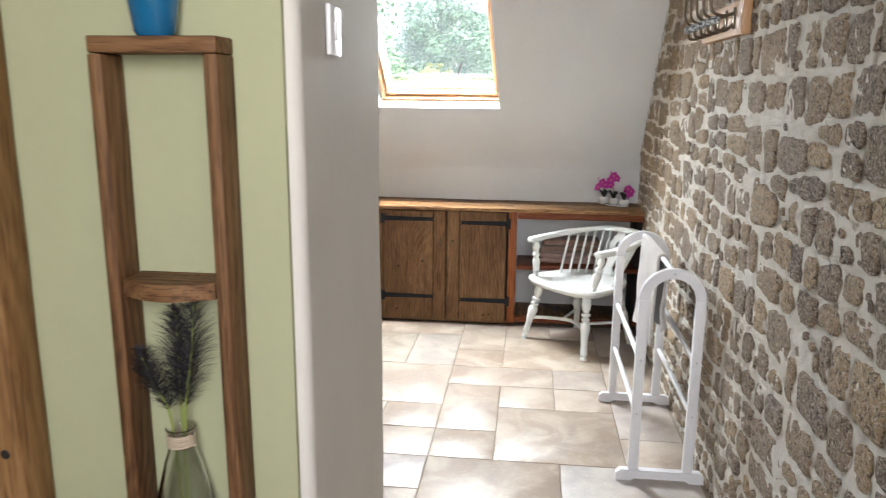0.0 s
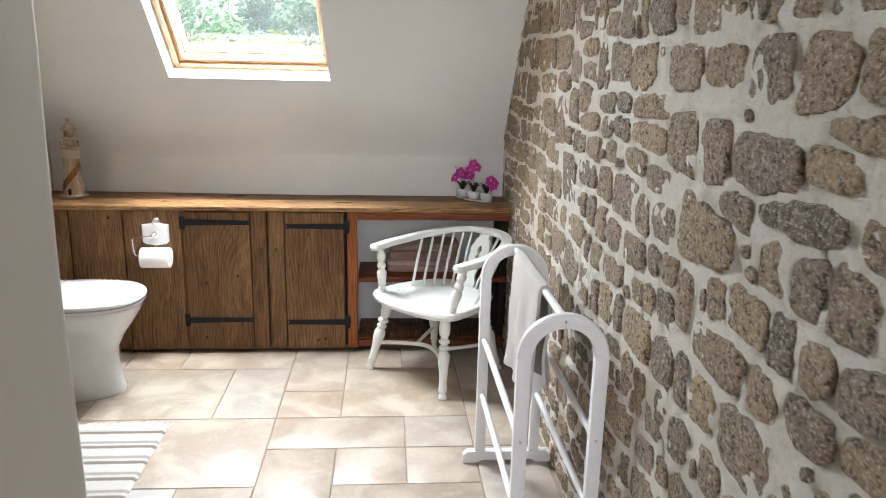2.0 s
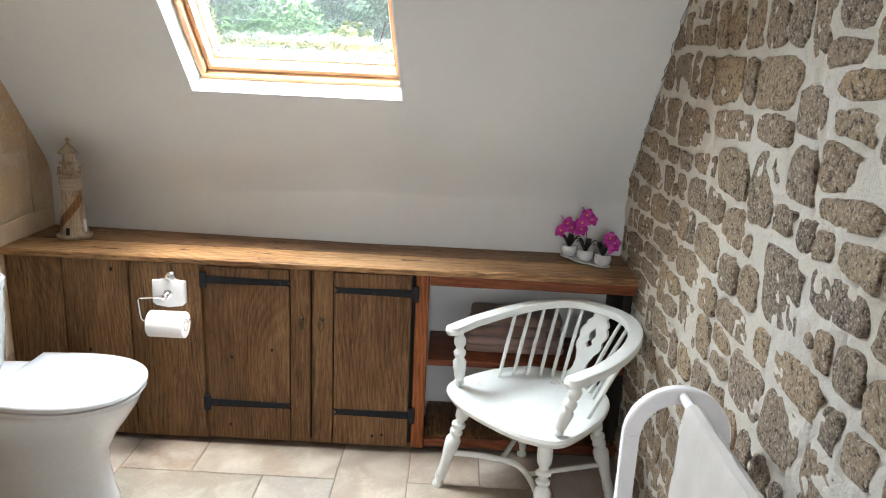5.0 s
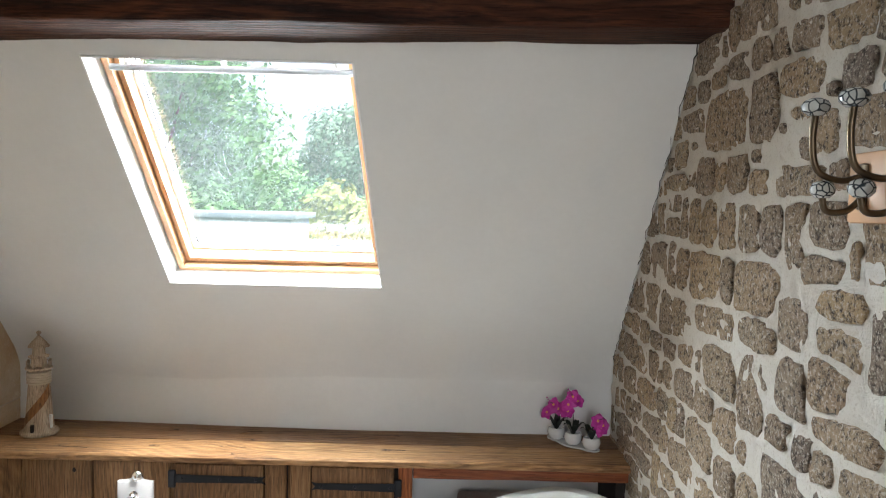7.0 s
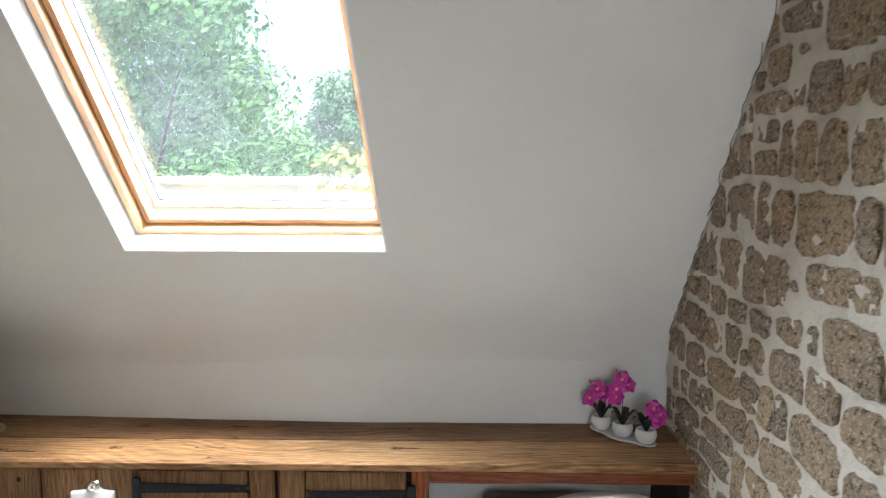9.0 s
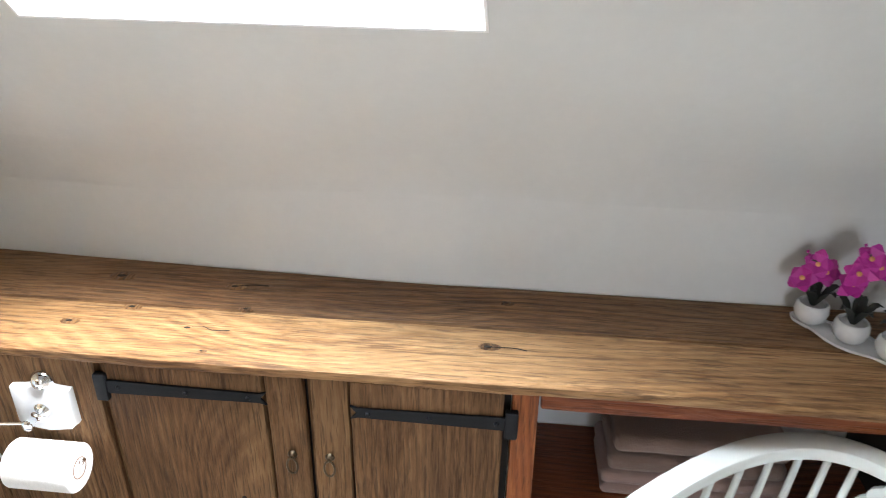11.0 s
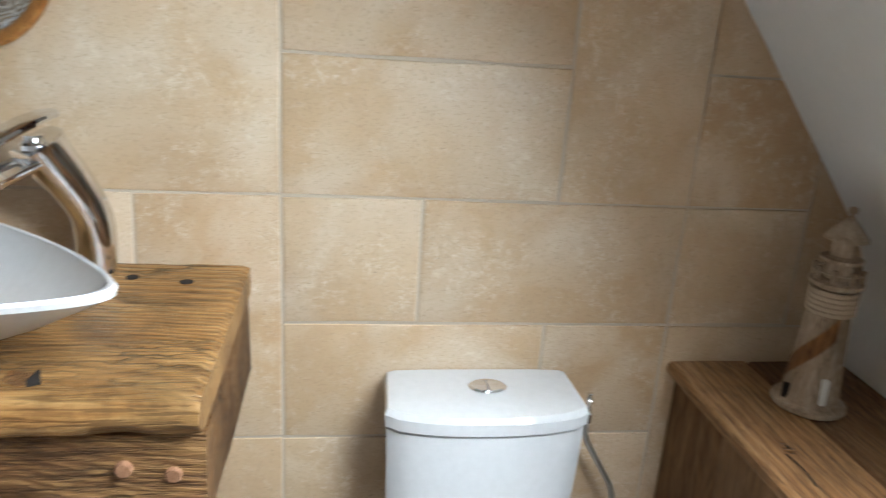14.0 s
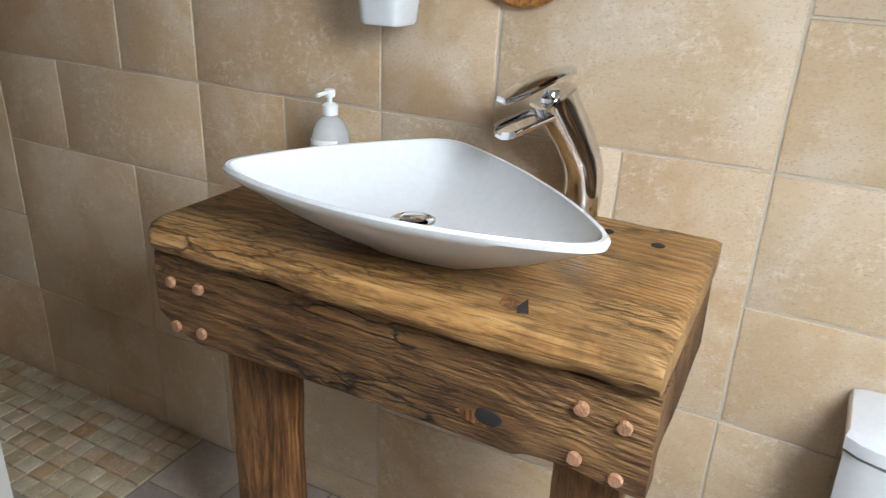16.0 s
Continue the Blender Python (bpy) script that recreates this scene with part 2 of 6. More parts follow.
M["brass"] = plain("old_brass", (0.12, 0.09, 0.06), 0.35, 1.0, bump=0.3)
M["white"] = plain("white_paint", (0.68, 0.70, 0.68), 0.42, spots=(0.30, 0.24, 0.17), amount=0.0, bump=0.2, scale=40)
M["rail"] = plain("rail_paint", (0.70, 0.70, 0.72), 0.4, bump=0.15, scale=60)
M["bar"] = plain("grey_bar", (0.34, 0.35, 0.36), 0.4)
M["plastic"] = plain("white_plastic", (0.80, 0.80, 0.80), 0.35)
M["paper"] = plain("paper", (0.86, 0.85, 0.84), 0.9, bump=0.5, scale=200)
M["grout"] = plain("grout", (0.50, 0.43, 0.34), 0.9, bump=0.6, scale=250)
M["floor_grout"] = plain("floor_grout", (0.27, 0.22, 0.17), 0.9, bump=0.6, scale=250)
# near-black of knots and cracks, also stands in for shade in recesses
M["dark"] = plain("knot_dark_hole_shade", (0.012, 0.008, 0.006), 0.9)
M["black"] = plain("black_rubber", (0.03, 0.03, 0.03), 0.6)
M["floor_tile"] = tile_stuff("floor_tile", ((0.0, (0.26, 0.21, 0.17)), (0.3, (0.33, 0.28, 0.24)), (0.5, (0.25, 0.19, 0.15)), (0.62, (0.37, 0.36, 0.37)), (0.75, (0.29, 0.23, 0.17)), (0.9, (0.36, 0.35, 0.35)), (1.0, (0.27, 0.23, 0.17))), 0.3, 0.15)
M["wall_tile"] = tile_stuff("wall_tile", ((0.0, (0.49, 0.335, 0.19)), (0.35, (0.58, 0.43, 0.275)), (0.6, (0.47, 0.315, 0.175)), (0.8, (0.56, 0.45, 0.32)), (1.0, (0.53, 0.365, 0.205))), 0.42)
M["mosaic"] = tile_stuff("mosaic", ((0.0, (0.27, 0.20, 0.11)), (0.3, (0.39, 0.34, 0.22)), (0.6, (0.33, 0.19, 0.08)), (0.8, (0.43, 0.38, 0.28)), (1.0, (0.30, 0.27, 0.16))), 0.3)


def mortar():
    t = Tree("lime_mortar")
    a = t.noise(3, 4, 0.6)
    b = t.noise(48, 7, 0.8)
    c = t.noise(240, 3, 0.8)
    col = t.ramp(a, (0.3, (0.80, 0.74, 0.65)), (0.7, (0.90, 0.87, 0.81)))
    col = t.mix(t.ramp(b, (0.4, (0, 0, 0)), (0.75, (0.5, 0.5, 0.5))), col, (0.86, 0.83, 0.77))
    col = t.mix(t.ramp(c, (0.30, (0.5, 0.5, 0.5)), (0.46, (0, 0, 0))), col, (0.45, 0.37, 0.28))
    col = t.mix(t.ramp(b, (0.34, (0.5, 0.5, 0.5)), (0.44, (0, 0, 0))), col, (0.58, 0.49, 0.38))
    stain = t.noise(9, 5, 0.7)
    col = t.mix(t.ramp(stain, (0.54, (0, 0, 0)), (0.74, (0.35, 0.35, 0.35))), col, (0.54, 0.45, 0.35))
    h = t.math("ADD", t.math("MULTIPLY", b, 1.0), t.math("MULTIPLY", c, 0.45))
    return t.done(col, 0.92, t.bump(h, 1.0, 0.016))


def rubble():
    t = Tree("rubble_stone")
    geo = t.t.nodes.new("ShaderNodeNewGeometry")
    pos = geo.outputs["Position"]
    r = t.math("FRACT", t.math("ADD", t.math("MULTIPLY", t.rand, 13.7), geo.outputs["Random Per Island"]))
    base = t.ramp(r, (0.0, (0.185, 0.140, 0.115)), (0.2, (0.42, 0.290, 0.175)), (0.38, (0.215, 0.168, 0.148)), (0.55, (0.50, 0.350, 0.195)), (0.7, (0.28, 0.210, 0.172)), (0.85, (0.42, 0.305, 0.190)), (1.0, (0.175, 0.138, 0.122)))
    grain = t.noise(92, 8, 0.82, pos)
    big = t.noise(16, 6, 0.7, pos)
    speck = t.noise(170, 4, 0.8, pos)
    wear = t.noise(26, 6, 0.75, pos)
    sep = t.t.nodes.new("ShaderNodeSeparateXYZ")
    t.t.links.new(pos, sep.inputs[0])
    inner = t.ramp(t.math("ADD", sep.outputs[1], 1.6), (0.55, (0, 0, 0)), (1.0, (0.55, 0.55, 0.55)))
    base = t.mix(inner, base, t.mix(0.5, base, (0.58, 0.42, 0.24)))
    col = t.mix(t.ramp(big, (0.40, (0, 0, 0)), (0.62, (0.7, 0.7, 0.7))), base, t.mix(0.55, base, (0.52, 0.39, 0.25)))
    col = t.mix(t.ramp(grain, (0.43, (0.92, 0.92, 0.92)), (0.50, (0, 0, 0))), col, (0.045, 0.032, 0.025))
    col = t.mix(t.ramp(speck, (0.53, (0, 0, 0)), (0.60, (0.78, 0.78, 0.78))), col, (0.74, 0.66, 0.55))
    col = t.mix(t.ramp(wear, (0.60, (0, 0, 0)), (0.70, (0.7, 0.7, 0.7))), col, (0.52, 0.46, 0.38))
    h = t.math("ADD", t.math("MULTIPLY", grain, 1.0), t.math("ADD", t.math("MULTIPLY", big, 1.2), t.math("MULTIPLY", speck, 0.25)))
    return t.done(col, 0.88, t.bump(h, 1.0, 0.014))


M["mortar"], M["rubble"] = mortar(), rubble()


def cloth(name, c, c2, scale=220.0):
    t = Tree(name)
    a = t.noise(scale, 4, 0.8)
    b = t.noise(14, 4, 0.6)
    col = t.mix(t.ramp(b, (0.35, (0, 0, 0)), (0.7, (1, 1, 1))), c, c2)
    col = t.mix(t.math("MULTIPLY", a, 0.4), col, c3(c, 0.55))
    return t.done(col, 0.95, t.bump(a, 1.0, 0.004), Sheen_Weight=0.3)


M["towel"] = cloth("grey_towel", (0.50, 0.47, 0.44), (0.60, 0.57, 0.54))
M["brown_towel"] = cloth("brown_towel", (0.20, 0.12, 0.09), (0.27, 0.17, 0.13))
M["rose_towel"] = cloth("rose_towel", (0.34, 0.22, 0.19), (0.42, 0.28, 0.25))


def glass(name, tint=(1, 1, 1), rough=0.0):
    t = Tree(name)
    return t.done(tint, rough, None, 0.0, Transmission_Weight=1.0, IOR=1.45)


M["glass"] = glass("clear_glass")
M["soap"] = plain("clear_soap", (0.86, 0.88, 0.87), 0.08, bump=0.0, Transmission_Weight=0.60, IOR=1.3)


def pane_mat():
    t = Tree("window_pane")
    out = t.t.nodes["Material Output"]
    tr = t.t.nodes.new("ShaderNodeBsdfTransparent")
    gl = t.t.nodes.new("ShaderNodeBsdfGlossy")
    gl.inputs["Roughness"].default_value = 0.02
    mx = t.t.nodes.new("ShaderNodeMixShader")
    mx.inputs[0].default_value = 0.06
    tr.inputs[0].default_value = (0.96, 0.98, 0.98, 1)
    t.t.links.new(tr.outputs[0], mx.inputs[1])
    t.t.links.new(gl.outputs[0], mx.inputs[2])
    # translucent share added to imitate milky haze and bloom over the view
    df = t.t.nodes.new("ShaderNodeBsdfTranslucent")
    df.inputs[0].default_value = (0.85, 0.95, 0.98, 1)
    m2 = t.t.nodes.new("ShaderNodeMixShader")
    t.put(m2.inputs[0], t.ramp(t.noise(6, 5, 0.7), (0.35, (0.0020, 0.0020, 0.0020)), (0.75, (0.0040, 0.0040, 0.0040))))
    t.t.links.new(mx.outputs[0], m2.inputs[1])
    t.t.links.new(df.outputs[0], m2.inputs[2])
    t.t.links.new(m2.outputs[0], out.inputs[0])
    return t.m


M["pane"] = pane_mat()
M["mirror"] = plain("mirror", (0.88, 0.89, 0.88), 0.02, 1.0, bump=0.0)


def leaf_mat(name, a, b):
    t = Tree(name)
    isl = t.t.nodes.new("ShaderNodeNewGeometry").outputs["Random Per Island"]
    return t.done(t.ramp(isl, (0.0, a), (1.0, b)), 0.5, None, 0.0, Subsurface_Weight=0.0)


M["leaf"] = leaf_mat("leaf", (0.05, 0.16, 0.03), (0.11, 0.28, 0.06))
# bluer, paler leaf copy: the haze of distance is in its colour
M["leaf2"] = leaf_mat("leaf_far_haze", (0.07, 0.17, 0.09), (0.16, 0.30, 0.16))
M["leaf3"] = leaf_mat("leaf_yellow", (0.20, 0.28, 0.05), (0.45, 0.48, 0.12))
M["bark"] = plain("bark", (0.10, 0.075, 0.05), 0.9, bump=1.0, scale=12)
M["grass"] = plain("grass", (0.07, 0.12, 0.03), 0.9, bump=1.0, scale=9)
M["slate"] = plain("shed_roof", (0.22, 0.27, 0.28), 0.6, bump=0.3, scale=20)


# ---- building helpers ----
def thing(name, at=(0, 0, 0), label="", category="", group="", rz=0.0):
    ob = new(name)
    ob.empty_display_size = 0.05
    ob.matrix_basis = pose(*at, 0, 0, rz)
    return tagged(ob, label, category, group)


def top_of(ob):
    m = ob.matrix_basis.copy()
    while ob.parent:
        ob = ob.parent
        m = ob.matrix_basis @ m
    return m


def mesh(name, bm, mat, smooth=True):
    bmesh.ops.recalc_face_normals(bm, faces=bm.faces)
    me = bpy.data.meshes.new(name)
    bm.to_mesh(me)
    bm.free()
    for f in me.polygons:
        f.use_smooth = smooth
    if smooth:
        me.set_sharp_from_angle(angle=radians(38))
    me.materials.append(M[mat])
    return me


def part(name, bm, mat, parent=None, label="", local=False, smooth=True, kind=""):
    """One mesh under a thing; the bmesh is in world places unless local."""
    if parent is not None and not local:
        bm.transform(top_of(parent).inverted())
    ob = new(name, mesh(name, bm, mat, smooth))
    ob.parent = parent
    return tagged(ob, label, "", "", kind)


def setting(name, bm, mat, label="", smooth=False):
    return tagged(new(name, mesh(name, bm, mat, smooth)), label, "", "", "structure")


def box(x0, x1, y0, y1, z0, z1, bevel=0.0, seg=2, bm=None, m=None):
    b = bmesh.new()
    bmesh.ops.create_cube(b, size=1)
    for v in b.verts:
        v.co = Vector((x0 + (v.co.x + 0.5) * (x1 - x0), y0 + (v.co.y + 0.5) * (y1 - y0), z0 + (v.co.z + 0.5) * (z1 - z0)))
    if bevel:
        bmesh.ops.bevel(b, geom=b.edges[:], offset=bevel, segments=seg, affect="EDGES", profile=0.5)
    if m is not None:
        b.transform(m)
    return join(bm, b)


def join(bm, b):
    if bm is None:
        return b
    me = bpy.data.meshes.new("tmp")
    b.to_mesh(me)
    b.free()
    bm.from_mesh(me)
    bpy.data.meshes.remove(me)
    return bm


def hull(points_a, points_b, bm=None):
    """A prism between two rings of as many points."""
    b = bmesh.new()
    va = [b.verts.new(p) for p in points_a]
    vb = [b.verts.new(p) for p in points_b]
    n = len(va)
    for i in range(n):
        b.faces.new((va[i], va[(i + 1) % n], vb[(i + 1) % n], vb[i]))
    b.faces.new(va[::-1])
    b.faces.new(vb)
    return join(bm, b)


def lathe(profile, at=(0, 0, 0), seg=28, m=None, bm=None, sx=1.0, sy=1.0):
    b = bmesh.new()
    rings = []
    for r, z in profile:
        if r < 1e-5:
            rings.append([b.verts.new((0, 0, z))])
        else:
            rings.append([b.verts.new((r * sx * math.cos(a * math.tau / seg), r * sy * math.sin(a * math.tau / seg), z)) for a in range(seg)])
    for p, q in zip(rings, rings[1:]):
        for i in range(seg):
            j = (i + 1) % seg
            vs = [p[i % len(p)], p[j % len(p)], q[j % len(q)], q[i % len(q)]]
            u = list(dict.fromkeys(vs))
            if len(u) > 2:
                b.faces.new(u)
    for ring in (rings[0], rings[-1]):
        if len(ring) > 1:
            b.faces.new(ring)
    b.transform(m if m is not None else Matrix.Translation(at))
    return join(bm, b)


def smooth_path(pts, n=6, closed=False):
    pts = [Vector(p) for p in pts]
    out = []
    k = len(pts)
    for i in range(k if closed else k - 1):
        p0 = pts[(i - 1) % k] if closed or i else pts[0]
        p1, p2 = pts[i], pts[(i + 1) % k]
        p3 = pts[(i + 2) % k] if closed or i + 2 < k else pts[-1]
        for j in range(n):
            s = j / n
            out.append(0.5 * ((2 * p1) + (p2 - p0) * s + (2 * p0 - 5 * p1 + 4 * p2 - p3) * s * s + (3 * p1 - p0 - 3 * p2 + p3) * s ** 3))
    if not closed:
        out.append(pts[-1])
    return out


def tube(pts, r, seg=10, bm=None, flat=None, up=(0, 0, 1)):
    """A tube along pts; r a number or one for each point; flat=(w, h) gives an oblong section instead."""
    b = bmesh.new()
    pts = [Vector(p) for p in pts]
    n = len(pts)
    rs = r if isinstance(r, (list, tuple)) else [r] * n
    rings = []
    nrm = None
    for i, p in enumerate(pts):
        d = (pts[min(i + 1, n - 1)] - pts[max(i - 1, 0)]).normalized()
        a = Vector(up)
        if flat is None and nrm is not None:
            a = nrm
        if abs(a.dot(d)) > 0.98:
            a = Vector((1, 0, 0)) if abs(d.x) < 0.9 else Vector((0, 1, 0))
        u = (a - d * a.dot(d)).normalized()
        nrm = u
        w = d.cross(u)
        ring = []
        for k in range(seg):
            t = (k + 0.5) * math.tau / seg
            c, s = math.cos(t), math.sin(t)
            if flat:
                e = 0.35
                c = math.copysign(abs(c) ** e, c) * flat[0] / 2
                s = math.copysign(abs(s) ** e, s) * flat[1] / 2
                ring.append(b.verts.new(p + w * c + u * s))
            else:
                ring.append(b.verts.new(p + (w * c + u * s) * rs[i]))
        rings.append(ring)
    for p, q in zip(rings, rings[1:]):
        for i in range(seg):
            b.faces.new((p[i], p[(i + 1) % seg], q[(i + 1) % seg], q[i]))
    b.faces.new(rings[0][::-1])
    b.faces.new(rings[-1])
    return join(bm, b)


def grid_box(x0, x1, y0, y1, z0, z1, nx, ny, rough=0.002, seed=0, edge=0.004, axis=2):
    """A board with uneven faces and worn edges."""
    b = box(x0, x1, y0, y1, z0, z1, edge, 2)
    cuts = max(nx, ny)
    ed = [e for e in b.edges if e.calc_length() > 0.5 * max(x1 - x0, y1 - y0, z1 - z0)]
    bmesh.ops.subdivide_edges(b, edges=ed, cuts=cuts, use_grid_fill=True)
    for v in b.verts:
        n = noise.noise_vector(v.co * 6 + Vector((seed, 0, 0)))
        n2 = noise.noise_vector(v.co * 22 + Vector((0, seed, 0)))
        v.co += n * rough + n2 * rough * 0.5
    return b


# ---- shell of the place ----
def build_shell():
    # floor slab under the tiles
    setting("floor", box(-1.4, 1.7, -4.5, 0.6, -0.20, -0.0035), "floor_grout", "pale grout bed of the tiled floor")
    # low wall behind the worktop, under the slope
    out = [(x, back(x)) for x in (XT - 0.1, 0.40, XS + 0.3)] + [(XS + 0.3, YK + 0.25), (XT - 0.1, YK + 0.25)]
    setting("wall_north", hull([(x, y, -0.006) for x, y in out], [(x, y, slope_z(YK) - 0.001) for x, y in out]), "plaster", "low white plastered wall under the slope")
    # sloping ceiling with the opening of the roof window
    b = bmesh.new()
    tc = (ZC - WIN0.z) / NY
    tb = (slope_z(YK) - WIN0.z) / NY
    xs = [XT - 0.1, None, None, XS + 0.3]
    wx0, wx1, wt = -0.030, 0.582, 0.706

    def sp(x, t, n):
        return Vector((x, WIN0.y - NZ * t + NY * n, WIN0.z + NY * t + NZ * n))

    xr = (xs[0], wx0, wx1, xs[3])
    sheets = []
    for n0 in (0.0, 0.16):
        sk = 0.088 * n0
        H = [b.verts.new(win(x + sk, t, n0)) for x, t in ((wx0, 0), (wx1, 0), (wx1, wt), (wx0, wt))]
        B, T = [[b.verts.new(sp(x, t, n0) + Vector((0, lean(x), 0))) for x in xr] for t in (tb - 0.05, tc + 0.1)]
        for f in ((B[0], B[1], H[0]), (B[1], B[2], H[1], H[0]), (B[2], B[3], H[1]), (B[3], T[3], H[2], H[1]), (T[3], T[2], H[2]), (T[2], T[1], H[3], H[2]), (T[1], T[0], H[3]), (T[0], B[0], H[0], H[3])):
            b.faces.new(f)
        sheets.append(B + T[::-1])
    for i in range(8):
        j = (i + 1) % 8
        b.faces.new((sheets[0][i], sheets[0][j], sheets[1][j], sheets[1][i]))
    ob = setting("ceiling", b, "plaster", "white plastered sloping ceiling with soft dents")
    # lining of the opening
    b = bmesh.new()
    d = 0.004
    inner = [(wx0, 0), (wx1, 0), (wx1, wt), (wx0, wt)]
    outer = [(wx0 - 0.02, -0.02), (wx1 + 0.02, -0.02), (wx1 + 0.02, wt + 0.02), (wx0 - 0.02, wt + 0.02)]
    A = [b.verts.new(win(x + s * d, t + u * d, -0.003)) for (x, t), s, u in zip(inner, (1, -1, -1, 1), (1, 1, -1, -1))]
    B = [b.verts.new(win(x + 0.015 + s * d, t + u * d, 0.17)) for (x, t), s, u in zip(inner, (1, -1, -1, 1), (1, 1, -1, -1))]
    C = [b.verts.new(win(x, t, -0.003)) for x, t in inner]
    D = [b.verts.new(win(x + 0.015, t, 0.17)) for x, t in inner]
    for i in range(4):
        j = (i + 1) % 4
        b.faces.new((A[i], A[j], B[j], B[i]))
        b.faces.new((A[i], A[j], C[j], C[i]))
        b.faces.new((C[i], C[j], D[j], D[i]))
        b.faces.new((B[i], B[j], D[j], D[i]))
    setting("trim", b, "reveal", "bright white painted lining of the roof window opening")
    yf = slope_y(ZC)
    setting("ceiling", box(-1.4, XS + 0.3, -4.5, yf + 0.02, ZC, ZC + 0.12), "plaster", "flat white plastered ceiling")
    # tiled wall and shower end
    setting("wall_west", box(XT - 0.22, XT - 0.0028, -2.60, YK + 0.24, -0.006, ZC), "grout", "wall under beige stone tiles")
    setting("wall_shower", box(XT - 0.008, -0.21, YY + 0.002, -2.60, -0.006, ZC), "wall_tile", "tiled end wall of the shower")
    # thick wall at the doorway
    cx = 0.440
    pts = [(-0.21, YY), (cx, YY), (EDGE[0], EDGE[1]), (-0.21, EDGE[1])]
    b = hull([Vector((x, y, -0.006)) for x, y in pts], [Vector((x, y, ZC)) for x, y in pts])
    ob = setting("wall_doorway", b, "jamb", "thick grey-white plastered wall of the doorway", True)
    bv = bmesh.new()
    bv.from_mesh(ob.data)
    es = [e for e in bv.edges if abs(e.verts[0].co.z - e.verts[1].co.z) > 1 and e.verts[0].co.x > 0.3]
    bmesh.ops.bevel(bv, geom=es, offset=0.018, segments=5, affect="EDGES", profile=0.5)
    bmesh.ops.subdivide_edges(bv, edges=[e for e in bv.edges if e.calc_length() > 1.5], cuts=40, use_grid_fill=False)
    for v in bv.verts:
        if v.co.x > 0.2:
            n = noise.noise_vector(v.co * 3.1)
            v.co.x += n.x * 0.006
            v.co.y += n.y * 0.004
    bv.to_mesh(ob.data)
    bv.free()
    setting("wall_landing", box(-1.4, cx - 0.016, YY - 0.012, YY - 0.002, -0.006, ZC), "yellow", "pale yellow plastered wall of the landing")
    # landing, closed round the camera
    setting("wall_landing_west", box(-1.4, -1.2, -4.5, YY - 0.012, -0.006, ZC), "yellow", "pale yellow plastered wall")
    # unseen opening, added to give the landing's fill lamp a source
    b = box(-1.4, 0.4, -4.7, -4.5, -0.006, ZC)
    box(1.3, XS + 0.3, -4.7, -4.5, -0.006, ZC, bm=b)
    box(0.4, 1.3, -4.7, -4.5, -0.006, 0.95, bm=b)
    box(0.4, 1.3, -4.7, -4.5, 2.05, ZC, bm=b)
    setting("wall_south", b, "yellow", "pale yellow plastered wall with an added, unseen opening")
    setting("wall_east", box(XS + 0.012, XS + 0.3, -4.5, YK + 0.2, -0.006, ZC), "mortar", "core of the rubble wall")


build_shell()


def build_cove():
    """The soft turn of the plaster from the slope into the low wall."""
    b = bmesh.new()
    rows = []
    xs = [XT + 0.001 + (XS - XT - 0.002) * i / 60 for i in range(61)]
    for k in range(15):
        s = k / 14
        ring = []
        for x in xs:
            zw = slope_z(back(x) - lean(x))
            ya = slope_y(zw + 0.065) + lean(x)
            a, m, e = (ya, zw + 0.065), (back(x), zw), (back(x), zw - 0.050)
            y = a[0] * (1 - s) ** 2 + m[0] * 2 * s * (1 - s) + e[0] * s * s
            z = a[1] * (1 - s) ** 2 + m[1] * 2 * s * (1 - s) + e[1] * s * s
            ring.append(b.verts.new((x, y + 0.0004 - 0.0012 * math.sin(math.pi * s), z)))
        rows.append(ring)
    for p, q in zip(rows, rows[1:]):
        for i in range(60):
            b.faces.new((p[i], p[i + 1], q[i + 1], q[i]))
    setting("ceiling_cove", b, "plaster", "soft plastered turn between slope and low wall", True)


build_cove()


def build_slope_crack():
    b = bmesh.new()
    for z0, z1 in ((0.84, 1.16), (1.19, 1.52), (1.55, 1.99)):
        pts = []
        n = int((z1 - z0) / 0.008)
        for i in range(n + 1):
            z = z0 + (z1 - z0) * i / n
            e = noise.noise(Vector((z * 30, 3, 0))) * 0.010 + noise.noise(Vector((z * 95, 5, 0))) * 0.006
            pts.append((XS - 0.010 + e * 0.8, slope_y(z) - 0.0012, z))
        tube(pts, [0.0006 + 0.0016 * abs(noise.noise(Vector((i * 0.31, z0, 0)))) for i in range(n + 1)], 5, b)
    part("crack", b, "dark", bpy.data.objects["ceiling"], "ragged dark crack beside the stones")


build_slope_crack()


# ---- beam ----
def build_beam():
    b = box(XT, XS + 0.05, -0.585, -0.37, 1.694, 1.90, 0.012, 3)
    bmesh.ops.subdivide_edges(b, edges=[e for e in b.edges if e.calc_length() > 1], cuts=60, use_grid_fill=True)
    for v in b.verts:
        n = noise.noise_vector(Vector((v.co.x * 2.3, v.co.y * 4, v.co.z * 4)))
        m = noise.noise_vector(Vector((v.co.x * 13, v.co.y * 9, v.co.z * 9)))
        v.co.y += n.y * 0.012 + m.y * 0.004
        v.co.z += n.z * 0.006 + m.z * 0.0025 + 0.016 * (v.co.x - 0.45)
    ob = tagged(new("ceiling_beam", mesh("ceiling_beam", b, "beam")), "dark brown rough-hewn oak beam under the sloping ceiling", "beam")
    return ob


build_beam()


